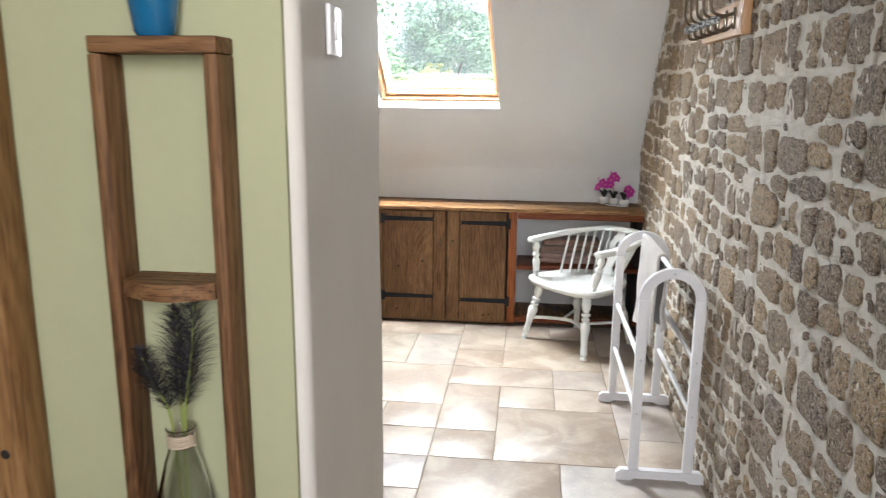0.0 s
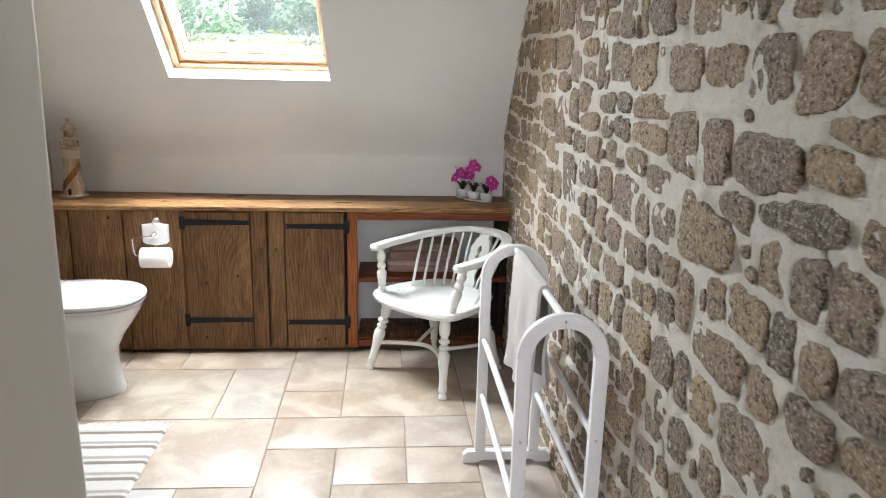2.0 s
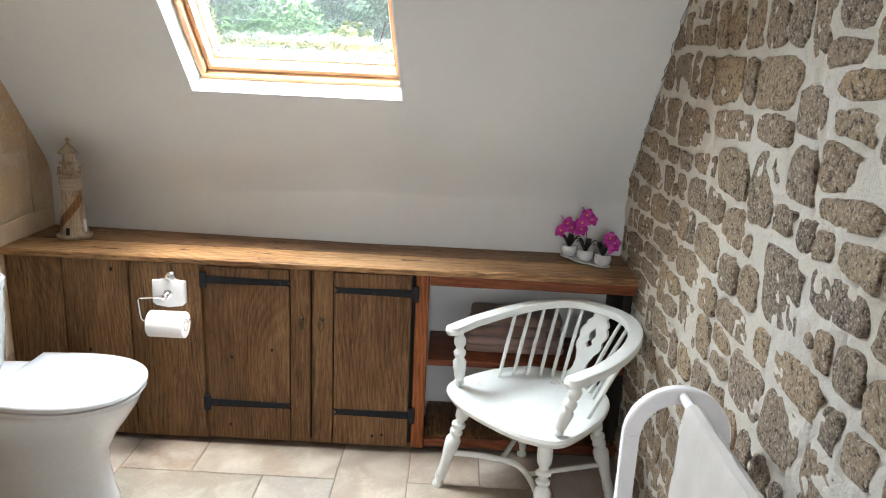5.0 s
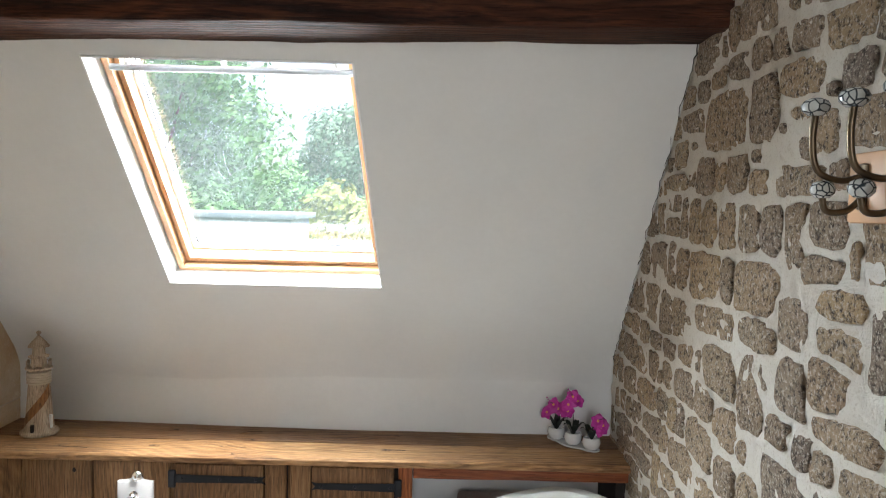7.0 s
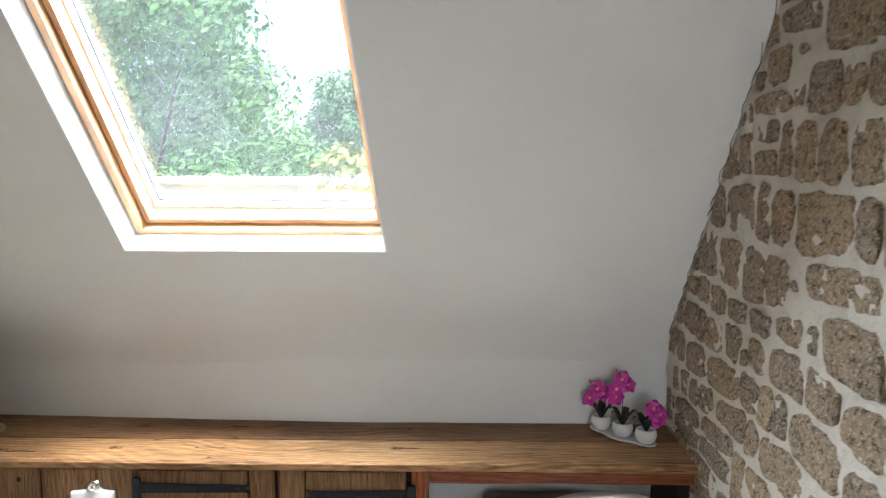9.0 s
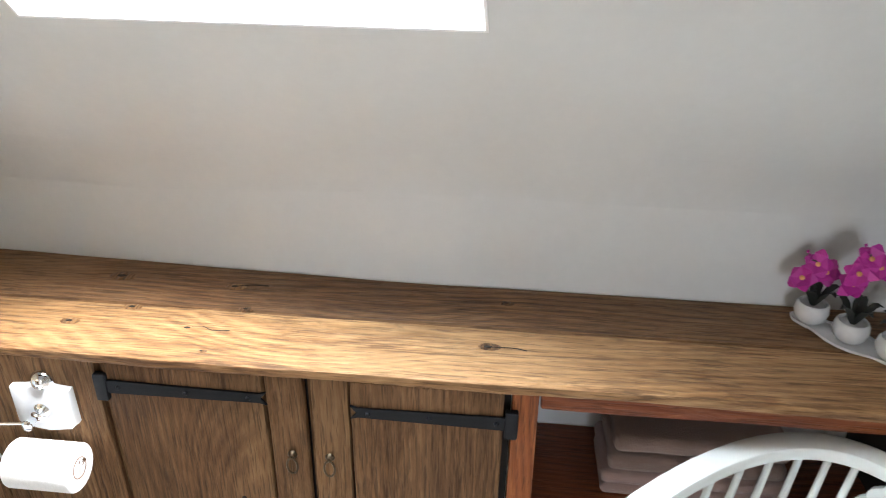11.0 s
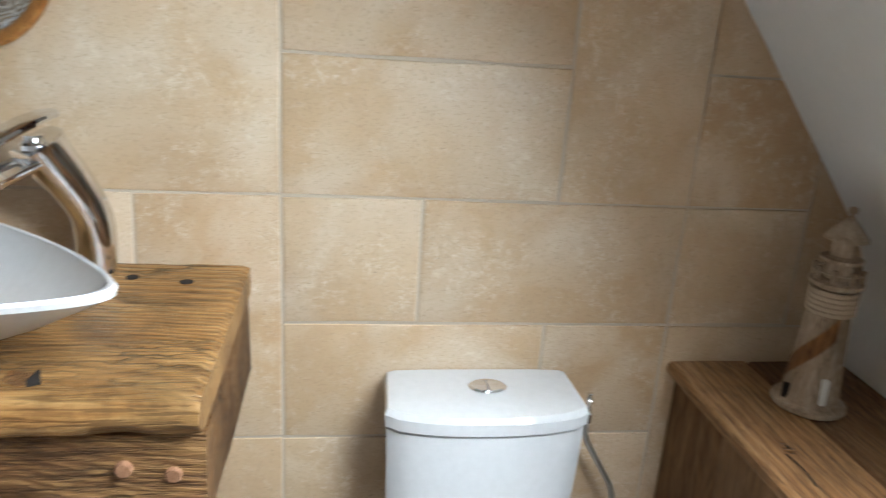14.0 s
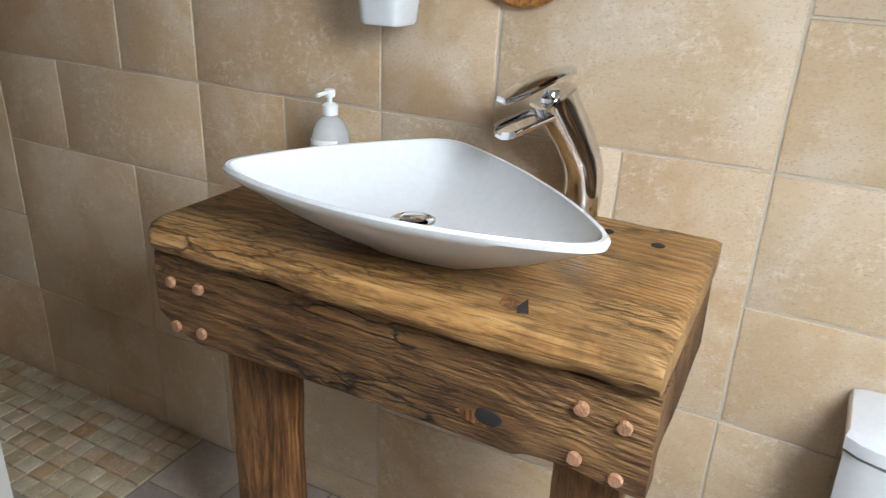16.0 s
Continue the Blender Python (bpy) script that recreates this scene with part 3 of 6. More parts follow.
# ---- roof window ----
def build_roof_window():
    w = thing("window_1", (0.27, 0.05, 1.2), "pine-framed roof window with a white inner edge, closed", "window")
    tagged(w, kind="structure")
    x0, x1, tt = -0.014, 0.590, 0.702

    def ring(a0, a1, b0, b1, n0, n1, inset, bm=None):
        """Four mitred bars: outer rectangle a0..a1 x b0..b1, as wide as inset."""
        out = [(a0, b0), (a1, b0), (a1, b1), (a0, b1)]
        inn = [(a0 + inset, b0 + inset), (a1 - inset, b0 + inset), (a1 - inset, b1 - inset), (a0 + inset, b1 - inset)]
        bm = bm or bmesh.new()
        for i in range(4):
            j = (i + 1) % 4
            q = [out[i], out[j], inn[j], inn[i]]
            hull([win(x, t, n0) for x, t in q], [win(x, t, n1) for x, t in q], bm)
        return bm

    part("window_frame", ring(x0, x1, 0.002, tt, 0.052, 0.150, 0.016), "pine", w, "orange pine outer frame", smooth=False)
    part("gasket", ring(x0 + 0.0165, x1 - 0.0165, 0.0185, tt - 0.0165, 0.090, 0.150, 0.003), "black", w, smooth=False)
    part("sash", ring(x0 + 0.020, x1 - 0.020, 0.022, tt - 0.020, 0.072, 0.150, 0.013), "pine", w, "pine opening sash", smooth=False)
    part("glazing_bead", ring(x0 + 0.0335, x1 - 0.0335, 0.0355, tt - 0.0335, 0.112, 0.150, 0.007), "reveal", w, "white glazing bead", smooth=False)
    part("seal", ring(x0 + 0.041, x1 - 0.041, 0.043, tt - 0.041, 0.130, 0.150, 0.0025), "black", w, smooth=False)
    q = [(x0 + 0.040, 0.042), (x1 - 0.040, 0.042), (x1 - 0.040, tt - 0.040), (x0 + 0.040, tt - 0.040)]
    p = part("pane", hull([win(x, t, 0.136) for x, t in q], [win(x, t, 0.140) for x, t in q]), "pane", w, "double glazing with an added milky haze", smooth=False)
    p.visible_shadow = False
    bar = part("vent_bar", tube([win(x0 + 0.020, tt - 0.046, 0.044), win(x1 - 0.020, tt - 0.046, 0.044)], 0.008, 12), "bar", w, "white metal ventilation bar")
    for x in (x0 + 0.06, 0.27, x1 - 0.06):
        part("bracket", tube([win(x, tt - 0.046, 0.044), win(x, tt - 0.012, 0.066)], 0.0065, 8), "steel", bar)
    for t in (0.06, tt - 0.02):
        a = win(x0 + 0.0165, t, 0.07)
        part("screw", lathe([(0, 0), (0.005, 0), (0.004, 0.002), (0, 0.002)], seg=12, m=Matrix.Translation(a) @ pose(0, 0, 0, 0, 90, 0)), "steel", w)


build_roof_window()


# ---- worktop and cabinets ----
def build_worktop():
    w = thing("worktop", (0.35, 0.12, ZT - 0.03), "long brown worktop of two knotty old planks with cracks", "worktop")
    x0, x1 = XT + 0.001, XS - 0.004

    def plank(y0, y1, seed, z=0.0, skew=False):
        n = 70
        b = bmesh.new()
        prof = []
        for i in range(n + 1):
            x = x0 + (x1 - x0) * i / n
            e = 0.005 * noise.noise(Vector((x * 3 + seed, 0, 0))) + 0.002 * noise.noise(Vector((x * 15, seed, 0)))
            ef = e if seed == 1 else 0.0
            y1 = back(x) - 0.001 if skew else y1
            zt = ZT + z + 0.0015 * noise.noise(Vector((x * 5, seed, 4)))
            prof.append([b.verts.new(p) for p in (
                (x, y0 + ef + 0.003, ZT - 0.022), (x, y0 + ef, ZT - 0.016), (x, y0 + ef + 0.001, zt - 0.006), (x, y0 + ef + 0.006, zt - 0.001),
                (x, (y0 + y1) / 2, zt), (x, y1 - 0.003, zt - 0.0005), (x, y1 - 0.0005, zt - 0.003), (x, y1 - 0.0005, ZT - 0.022))])
        for p, q in zip(prof, prof[1:]):
            for k in range(8):
                b.faces.new((p[k], p[(k + 1) % 8], q[(k + 1) % 8], q[k]))
        b.faces.new(prof[0])
        b.faces.new(prof[-1][::-1])
        return b

    part("plank", plank(-0.018, 0.122, 1), "top", w, "brown knotty front plank")
    # the shade at the back is put into this plank's darker wood
    part("plank", plank(0.1235, YK - 0.001, 2, -0.001, True), "top_back_shaded", w, "back plank, darker brown partly for shade")
    for x, y, r in ((0.625, 0.203, .006), (0.000, 0.114, .008), (0.190, 0.130, .006), (0.118, 0.063, .009), (0.165, 0.005, .004), (0.600, 0.069, .009), (-0.345, 0.042, .007), (0.147, 0.200, .009), (-0.068, 0.212, .012), (-0.080, 0.061, .008)):
        k = lathe([(0, 0.0012), (r * 0.3, 0.0010), (r * 0.42, 0.0002), (r * 0.44, -0.002)], (x, y, ZT), 14, sx=1.9)
        part("knot", k, "dark", w, "dark split knot")
        k = lathe([(0, 0.0010), (r * 0.75, 0.0007), (r * 1.15, 0.0002), (r * 1.2, -0.002)], (x + r * 0.2, y, ZT - 0.0004), 16, sx=1.8)
        part("knot_ring", k, "apron", w, "brown ring round a knot")
    for pts in (((0.118, 0.064), (0.14, 0.070), (0.16, 0.061), (0.188, 0.064)), ((0.15, 0.201), (0.175, 0.209), (0.205, 0.209)), ((0.60, 0.068), (0.64, 0.070), (0.66, 0.065)), ((-0.33, 0.03), (-0.29, 0.034), (-0.26, 0.028))):
        part("crack", tube([(p.x, p.y, ZT - 0.0003) for p in smooth_path([(a, c, 0) for a, c in pts], 4)], 0.0013, 6), "dark", w, "dark crack")
    return w


build_worktop()


def board(x0, x1, z0, z1, y0, y1, seed, rough=0.0016):
    return grid_box(x0, x1, y0, y1, z0, z1, 10, 10, rough, seed, 0.004)


def hinge(parent, x0, x1, z, post_x, seed):
    """A strap hinge: tapered iron strap with a forked end, a knuckle plate and bolts."""
    s = 1 if x1 > x0 else -1
    L = abs(x1 - x0)
    y0, y1 = -0.013, -0.009
    pts = [(0, -0.012), (L - 0.012, -0.0085), (L, -0.012), (L - 0.010, 0.0), (L, 0.012), (L - 0.012, 0.0085), (0, 0.012)]
    h = part("hinge", hull([(x0 + s * a, y0, z + c) for a, c in pts], [(x0 + s * a, y1, z + c) for a, c in pts]), "iron", parent, "black iron strap hinge", smooth=False)
    part("knuckle", box(post_x - 0.010, post_x + 0.010, -0.017, -0.004, z - 0.026, z + 0.024, 0.003), "iron", h)
    for a in (0.02, L * 0.5, L - 0.028):
        part("bolt", lathe([(0, 0.004), (0.003, 0.0035), (0.0045, 0.001), (0.0045, 0)], seg=12, m=Matrix.Translation((x0 + s * a, y0, z)) @ pose(0, 0, 0, 90, 0, 0)), "iron", h)
    return h


def build_cabinet():
    c = thing("cabinet", (0.15, 0.10, 0), "low cabinet of brown old boards with two strap-hinged doors", "cabinet")
    # fixed boards on the left
    for i, (a, z) in enumerate(((XT + 0.001, -0.4330), (-0.4290, -0.2285), (-0.2245, -0.008))):
        part("board", board(a, z, 0.018, 0.594, -0.002 - 0.003 * i, 0.018, 3 + i), "board", c, "vertical brown board")
    part("body", join(join(box(XT + 0.001, 0.64, 0.020, YK - 0.002, 0.006, 0.022), box(-0.008, 0.008, 0.006, 0.020, 0.018, 0.594)), box(0.325, 0.334, 0.012, 0.020, 0.018, 0.594)), "board", c)
    # near-black sheet: shade behind the board gaps put into its colour
    part("back", box(XT + 0.001, 0.64, 0.020, 0.028, 0.022, 0.594), "dark", c)
    for i, (a, b_, narrow) in enumerate(((0.004, 0.322, (0.262, 0.322)), (0.333, 0.630, (0.333, 0.392)))):
        wide = (a, 0.2585) if i == 0 else (0.3955, b_)
        d = part("door", board(*wide, 0.022, 0.590, -0.008, 0.012, 20 + i), "board", c, "brown plank door")
        part("narrow_plank", board(*narrow, 0.022, 0.592, -0.006, 0.012, 25 + i), "board", d)
        for z in ((0.549, 0.145) if i == 0 else (0.536, 0.134)):
            if i == 0:
                hinge(d, 0.008, 0.266, z, 0.000, 1)
            else:
                hinge(d, 0.640, 0.396, z, 0.642, 2)
        x = 0.297 if i == 0 else 0.358
        hnd = part("handle", lathe([(0, 0.006), (0.004, 0.006), (0.007, 0.002), (0.008, 0)], seg=16, m=Matrix.Translation((x, -0.009, 0.438)) @ pose(0, 0, 0, 90, 0, 0)), "brass", d, "small brass drop ring")
        ringp = [(x + 0.0085 * math.sin(k * math.tau / 20), -0.016, 0.420 + 0.016 * math.cos(k * math.tau / 20)) for k in range(21)]
        part("ring", tube(ringp, 0.0018, 8), "brass", hnd)
    for x, z in ((-0.279, 0.565), (0.205, 0.33), (0.08, 0.30), (0.55, 0.06), (0.52, 0.055), (0.07, 0.07), (-0.36, 0.30)):
        part("knot", lathe([(0, 0.0018), (0.0042, 0.001), (0.0052, -0.001)], seg=12, m=Matrix.Translation((x, -0.0075, z)) @ pose(0, 0, 0, 90, 0, 0), sy=1.3), "dark", c, "dark knot hole")
    return c


build_cabinet()


def build_open_shelf():
    c = thing("open_shelf", (0.97, 0.12, 0), "open shelf unit of reddish pine with two shelves", "shelf")
    part("post", board(0.642, 0.682, 0.018, 0.5955, -0.004, 0.036, 31), "red", c, "reddish pine post")
    part("rail", board(0.684, XS - 0.006, 0.561, 0.5955, -0.002, 0.022, 33), "redx", c, "reddish pine top rail")
    part("plinth", board(0.684, XS - 0.006, 0.022, 0.048, 0.004, 0.024, 34), "redx", c)
    part("shelf", grid_box(0.684, XS - 0.012, 0.010, YK - 0.001, 0.298, 0.320, 8, 8, 0.001, 35), "redx", c, "brown shelf board")
    part("bottom", grid_box(0.684, XS - 0.012, 0.026, YK - 0.001, 0.034, 0.056, 8, 8, 0.001, 36), "apron", c, "dark brown bottom board")
    # near-black panel: the shelf's inner shade is in its colour
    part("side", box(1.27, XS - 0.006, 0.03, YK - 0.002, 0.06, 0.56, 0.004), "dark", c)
    return c


build_open_shelf()


# ---- rubble wall, first its mortar ----
def build_mortar():
    b = bmesh.new()
    ny, nz = 520, 250
    y0, y1 = -4.5, YK
    vs = {}
    for i in range(ny + 1):
        for j in range(nz + 1):
            y, z = y0 + (y1 - y0) * i / ny, -0.006 + (ZC + 0.006) * j / nz
            zz = min(z, slope_z(y) - 0.002)
            n = noise.noise(Vector((y * 7, z * 7, 3))) * 0.006 + noise.noise(Vector((y * 24, z * 24, 1))) * 0.007 + noise.noise(Vector((y * 52, z * 52, 5))) * 0.009
            vs[i, j] = b.verts.new((XS - 0.0015 + n * 0.85, y, zz))
    for i in range(ny):
        for j in range(nz):
            q = (vs[i, j], vs[i + 1, j], vs[i + 1, j + 1], vs[i, j + 1])
            if max(v.co.z for v in q) - min(v.co.z for v in q) > 1e-5:
                b.faces.new(q)
    return setting("wall_rubble", b, "mortar", "rubble wall of brown-grey field stones in wide pale lime mortar", True)


# ---- tiles ----
FX, FY, FW, FH = 0.4300, 0.0350, 0.2155, 0.2072


def stone_piece(w, h, d, seed, bevel=0.004, wav=0.0012):
    """A tile with a slightly uneven outline and rounded edges, face up (z), its top at z = 0."""
    b = bmesh.new()
    rnd = random.Random(seed)
    out = []
    for (ax, ay), (bx, by) in zip(((0, 0), (w, 0), (w, h), (0, h)), ((w, 0), (w, h), (0, h), (0, 0))):
        k = max(1, round(math.hypot(bx - ax, by - ay) / 0.10))
        for i in range(k):
            f = i / k
            out.append((ax + (bx - ax) * f + rnd.uniform(-wav, wav), ay + (by - ay) * f + rnd.uniform(-wav, wav)))
    cx, cy = w / 2, h / 2
    rings = []
    for s, z in ((0, -d), (0, -bevel), (bevel * 0.4, -bevel * 0.3), (bevel * 1.2, 0)):
        rings.append([b.verts.new((x + (s if x < cx else -s), y + (s if y < cy else -s), z)) for x, y in out])
    for p, q in zip(rings, rings[1:]):
        for i in range(len(p)):
            j = (i + 1) % len(p)
            b.faces.new((p[i], p[j], q[j], q[i]))
    b.faces.new(rings[-1])
    return b


def lay(fixed, cols, rows, seed, sizes):
    """Fills the cells that the fixed tiles leave free with tiles of the given sizes."""
    rnd = random.Random(seed)
    used, out = set(), []
    for i, j, w, h in fixed:
        out.append((i, j, w, h))
        used |= {(i + a, j + c) for a in range(w) for c in range(h)}
    for j in rows:
        for i in cols:
            if (i, j) in used:
                continue
            order = sizes[:]
            rnd.shuffle(order)
            for w, h in order + [(1, 1)]:
                cells = {(i + a, j + c) for a in range(w) for c in range(h)}
                if not cells & used and all(a in cols and c in rows for a, c in cells):
                    used |= cells
                    out.append((i, j, w, h))
                    break
    return out


def build_floor_tiles(floor):
    fixed = [(-3, 0, 1, 1), (-2, 0, 2, 1), (0, 0, 1, 2), (1, 0, 1, 1), (2, 0, 1, 1), (3, 0, 1, 2), (-3, 1, 2, 2), (-1, 1, 1, 2), (1, 1, 2, 2), (0, 2, 1, 1),
             (0, 3, 2, 1), (2, 3, 1, 1), (3, 2, 1, 2), (-2, 3, 2, 2), (0, 4, 1, 2), (1, 4, 1, 1), (2, 4, 1, 1), (-1, 5, 1, 1), (1, 5, 2, 2), (3, 4, 1, 2), (0, 6, 1, 1), (0, 7, 2, 2), (2, 7, 2, 2), (-2, 5, 1, 2), (-1, 6, 1, 1)]
    cache = {}
    for k, (i, j, w, h) in enumerate(lay(fixed, range(-5, 5), range(0, 20), 5, [(2, 2), (2, 1), (1, 2), (1, 1)])):
        g = 0.0020
        x0, y1 = FX + i * FW + g, FY - j * FH - g
        ww, hh = w * FW - 2 * g, h * FH - 2 * g
        if x0 < -0.3:
            if y1 < -1.80:
                continue
            hh = min(hh, y1 + 1.801)
            if hh < 0.02:
                continue
        if x0 + ww > XS:
            ww = XS - x0 - 0.002
        if ww < 0.02 or x0 < -1.35:
            continue
        if x0 < XT:
            if x0 + ww <= XT + 0.01:
                continue
            ww -= XT - x0
            x0 = XT
        key = (round(ww, 3), round(hh, 3), k % 3)
        if key not in cache:
            cache[key] = mesh("tile", stone_piece(ww, hh, 0.006, k, 0.003, 0.0012), "floor_tile")
        ob = new("tile", cache[key])
        ob.matrix_basis = pose(x0, y1 - hh, 0.0, random.uniform(-.06, .06), random.uniform(-.06, .06), 0)
        ob.parent = floor


WY, WZ, WW, WHH = -0.241, 0.888, 0.2105, 0.2045


def build_wall_tiles(wall):
    fixed = [(0, 0, 2, 1), (-1, 0, 1, 2), (-2, 0, 1, 1), (-2, 1, 1, 1), (0, 1, 2, 1), (1, -1, 1, 1), (-1, -1, 2, 1), (-2, -1, 1, 1), (2, 0, 2, 2), (2, -2, 1, 2), (0, -2, 2, 1), (-1, -2, 1, 1),
             (4, 0, 1, 1), (5, 0, 2, 1), (3, -1, 2, 1), (3, -1, 2, 1), (5, -1, 1, 1), (6, -1, 1, 1), (7, 0, 1, 1), (8, 0, 2, 1), (7, -1, 2, 1), (7, -3, 1, 2), (8, -3, 2, 2), (2, -3, 1, 1)]
    fixed = list(dict.fromkeys(fixed))
    cache = {}
    dy = lean(XT)

    def tile_z(y):
        return slope_z(y - dy)

    def tile_y(z):
        return slope_y(z) + dy

    for k, (i, j, w, h) in enumerate(lay(fixed, range(-3, 12), range(-5, 7), 9, [(2, 1), (1, 1), (2, 2), (1, 2)])):
        g = 0.0020
        yb, ya = WY - i * WW - g, WY - (i + w) * WW + g
        z0, z1 = WZ + j * WHH + g, WZ + (j + h) * WHH - g
        z0, z1, yb, ya = max(z0, 0.001), min(z1, ZC - 0.002), min(yb, back(XT)), max(ya, -2.598)
        if z1 - z0 < 0.02 or yb - ya < 0.02:
            continue
        if z0 > tile_z(ya) - 0.005:
            continue
        ob_w, ob_h = yb - ya, z1 - z0
        if z1 > tile_z(yb):
            b = bmesh.new()
            poly = [(ya, z0), (yb, z0), (yb, max(z0, min(z1, tile_z(yb)))), (max(ya, min(yb, tile_y(z1))), z1), (ya, min(z1, tile_z(ya)))]
            if z0 > tile_z(yb):
                poly = [(ya, z0), (tile_y(z0), z0)] + poly[3:]
            ded = []
            for p in poly:
                if not ded or (abs(p[0] - ded[-1][0]) + abs(p[1] - ded[-1][1])) > 1e-3:
                    ded.append(p)
            if len(ded) > 2 and abs(ded[0][0] - ded[-1][0]) + abs(ded[0][1] - ded[-1][1]) < 1e-3:
                ded.pop()
            if len(ded) < 3:
                continue
            b = hull([(0, p[0], p[1]) for p in ded], [(-0.008, p[0], p[1]) for p in ded])
            ob = new("tile", mesh("tile", b, "wall_tile", False))
            ob.matrix_basis = pose(XT, 0, 0)
            ob.parent = wall
            continue
        key = (round(ob_w, 3), round(ob_h, 3), k % 2)
        if key not in cache:
            cache[key] = mesh("tile", stone_piece(ob_w, ob_h, 0.008, k + 100, 0.003, 0.0014), "wall_tile")
        ob = new("tile", cache[key])
        # width runs along +y, height along +z, face towards +x
        ob.matrix_basis = Matrix(((0, 0, 1, XT), (1, 0, 0, ya), (0, 1, 0, z0), (0, 0, 0, 1)))
        ob.parent = wall


def build_mosaic(floor):
    rnd = random.Random(4)
    s = 0.0495
    cache = {}
    loose = bmesh.new()
    k = 0
    for j in range(0, 16):
        for i in range(0, 8):
            x0, y0 = XT + 0.001 + i * s, -1.803 - (j + 1) * s
            if x0 + s > -0.21 + 0.0 or y0 < -2.6:
                continue
            key = k % 4
            if key not in cache:
                cache[key] = mesh("mosaic_tile", stone_piece(s - 0.004, s - 0.004, 0.008, 300 + k, 0.0025, 0.0008), "mosaic")
            ob = new("mosaic_tile", cache[key])
            ob.matrix_basis = pose(x0, y0, 0.003)
            ob.parent = floor
            k += 1


# ---- rubble stones ----
# middle (y, z), width and height of the stones that stand out
LANDMARKS = [
    (-1.919, 1.181, 0.115, 0.105), (-2.055, 1.166, 0.112, 0.115), (-1.915, 1.04, 0.21, 0.085), (-1.771, 0.911, 0.2, 0.117),
    (-1.375, 0.915, 0.16, 0.108), (-1.628, 1.172, 0.13, 0.07), (-1.998, 0.921, 0.092, 0.08), (-2.155, 0.918, 0.096, 0.098),
    (-1.973, 0.629, 0.22, 0.115), (-1.281, 1.186, 0.15, 0.085), (-1.775, 1.175, 0.12, 0.058), (-2.084, 1.064, 0.104, 0.055),
    (-1.724, 0.79, 0.065, 0.11), (-0.485, 1.414, 0.15, 0.084), (-0.657, 1.411, 0.14, 0.08), (-0.578, 1.532, 0.19, 0.125),
    (-0.768, 1.526, 0.14, 0.117), (-0.979, 1.268, 0.137, 0.058), (-0.895, 1.166, 0.105, 0.082), (-0.607, 1.02, 0.14, 0.11),
    (-0.761, 1.025, 0.1, 0.137), (-1.0, 1.096, 0.113, 0.084), (-0.575, 1.129, 0.2, 0.075), (-0.892, 0.868, 0.21, 0.142),
]


def stone_seeds():
    """Middle and size of each stone: the large ones that stand out, and between them uneven, drifting courses."""
    rnd = random.Random(21)
    out = list(LANDMARKS)

    def free(y, z, w, h):
        return all(abs(y - a) > 0.30 * (w + c) or abs(z - b) > 0.33 * (h + d) for a, b, c, d in LANDMARKS)

    z = -0.04
    while z < ZC + 0.1:
        h = rnd.choice((0.062, 0.075, 0.085, 0.095, 0.11))
        y = YK + 0.1
        while y > -3.8:
            k = 1.0 if y > -0.9 else 1.12
            r = rnd.random()
            w = k * (rnd.uniform(0.048, 0.07) if r < 0.22 else rnd.uniform(0.075, 0.125) if r < 0.80 else rnd.uniform(0.14, 0.20))
            wob = 0.024 * math.sin(y * 2.3 + z * 2) + 0.012 * math.sin(y * 8.7 + z * 13)
            zz = z + wob
            if h > 0.09 and w > 0.09 and rnd.random() < 0.30:
                cand = [(y - w / 2, zz + h * s, w, h * 0.5) for s in (0.25, 0.75)]
            elif rnd.random() < 0.12:
                cand = [(y - w * 0.62, zz + h * 0.5, w * 0.76, h), (y - w * 0.12, zz + h * 0.25, w * 0.3, h * 0.5)]
            else:
                cand = [(y - w / 2, zz + h * rnd.uniform(0.44, 0.56), w, h * rnd.uniform(0.88, 1.08))]
            out += [c for c in cand if free(*c)]
            y -= w
        z += h
    return out


def cut(poly, nx, nz, lim, y, z):
    """The part of poly where (p - (y, z)) . (nx, nz) <= lim."""
    res = []
    for p, r in zip(poly, poly[1:] + poly[:1]):
        dp = (p[0] - y) * nx + (p[1] - z) * nz - lim
        dr = (r[0] - y) * nx + (r[1] - z) * nz - lim
        if dp <= 0:
            res.append(p)
        if dp * dr < 0:
            s = dp / (dp - dr)
            res.append((p[0] + (r[0] - p[0]) * s, p[1] + (r[1] - p[1]) * s))
    return res


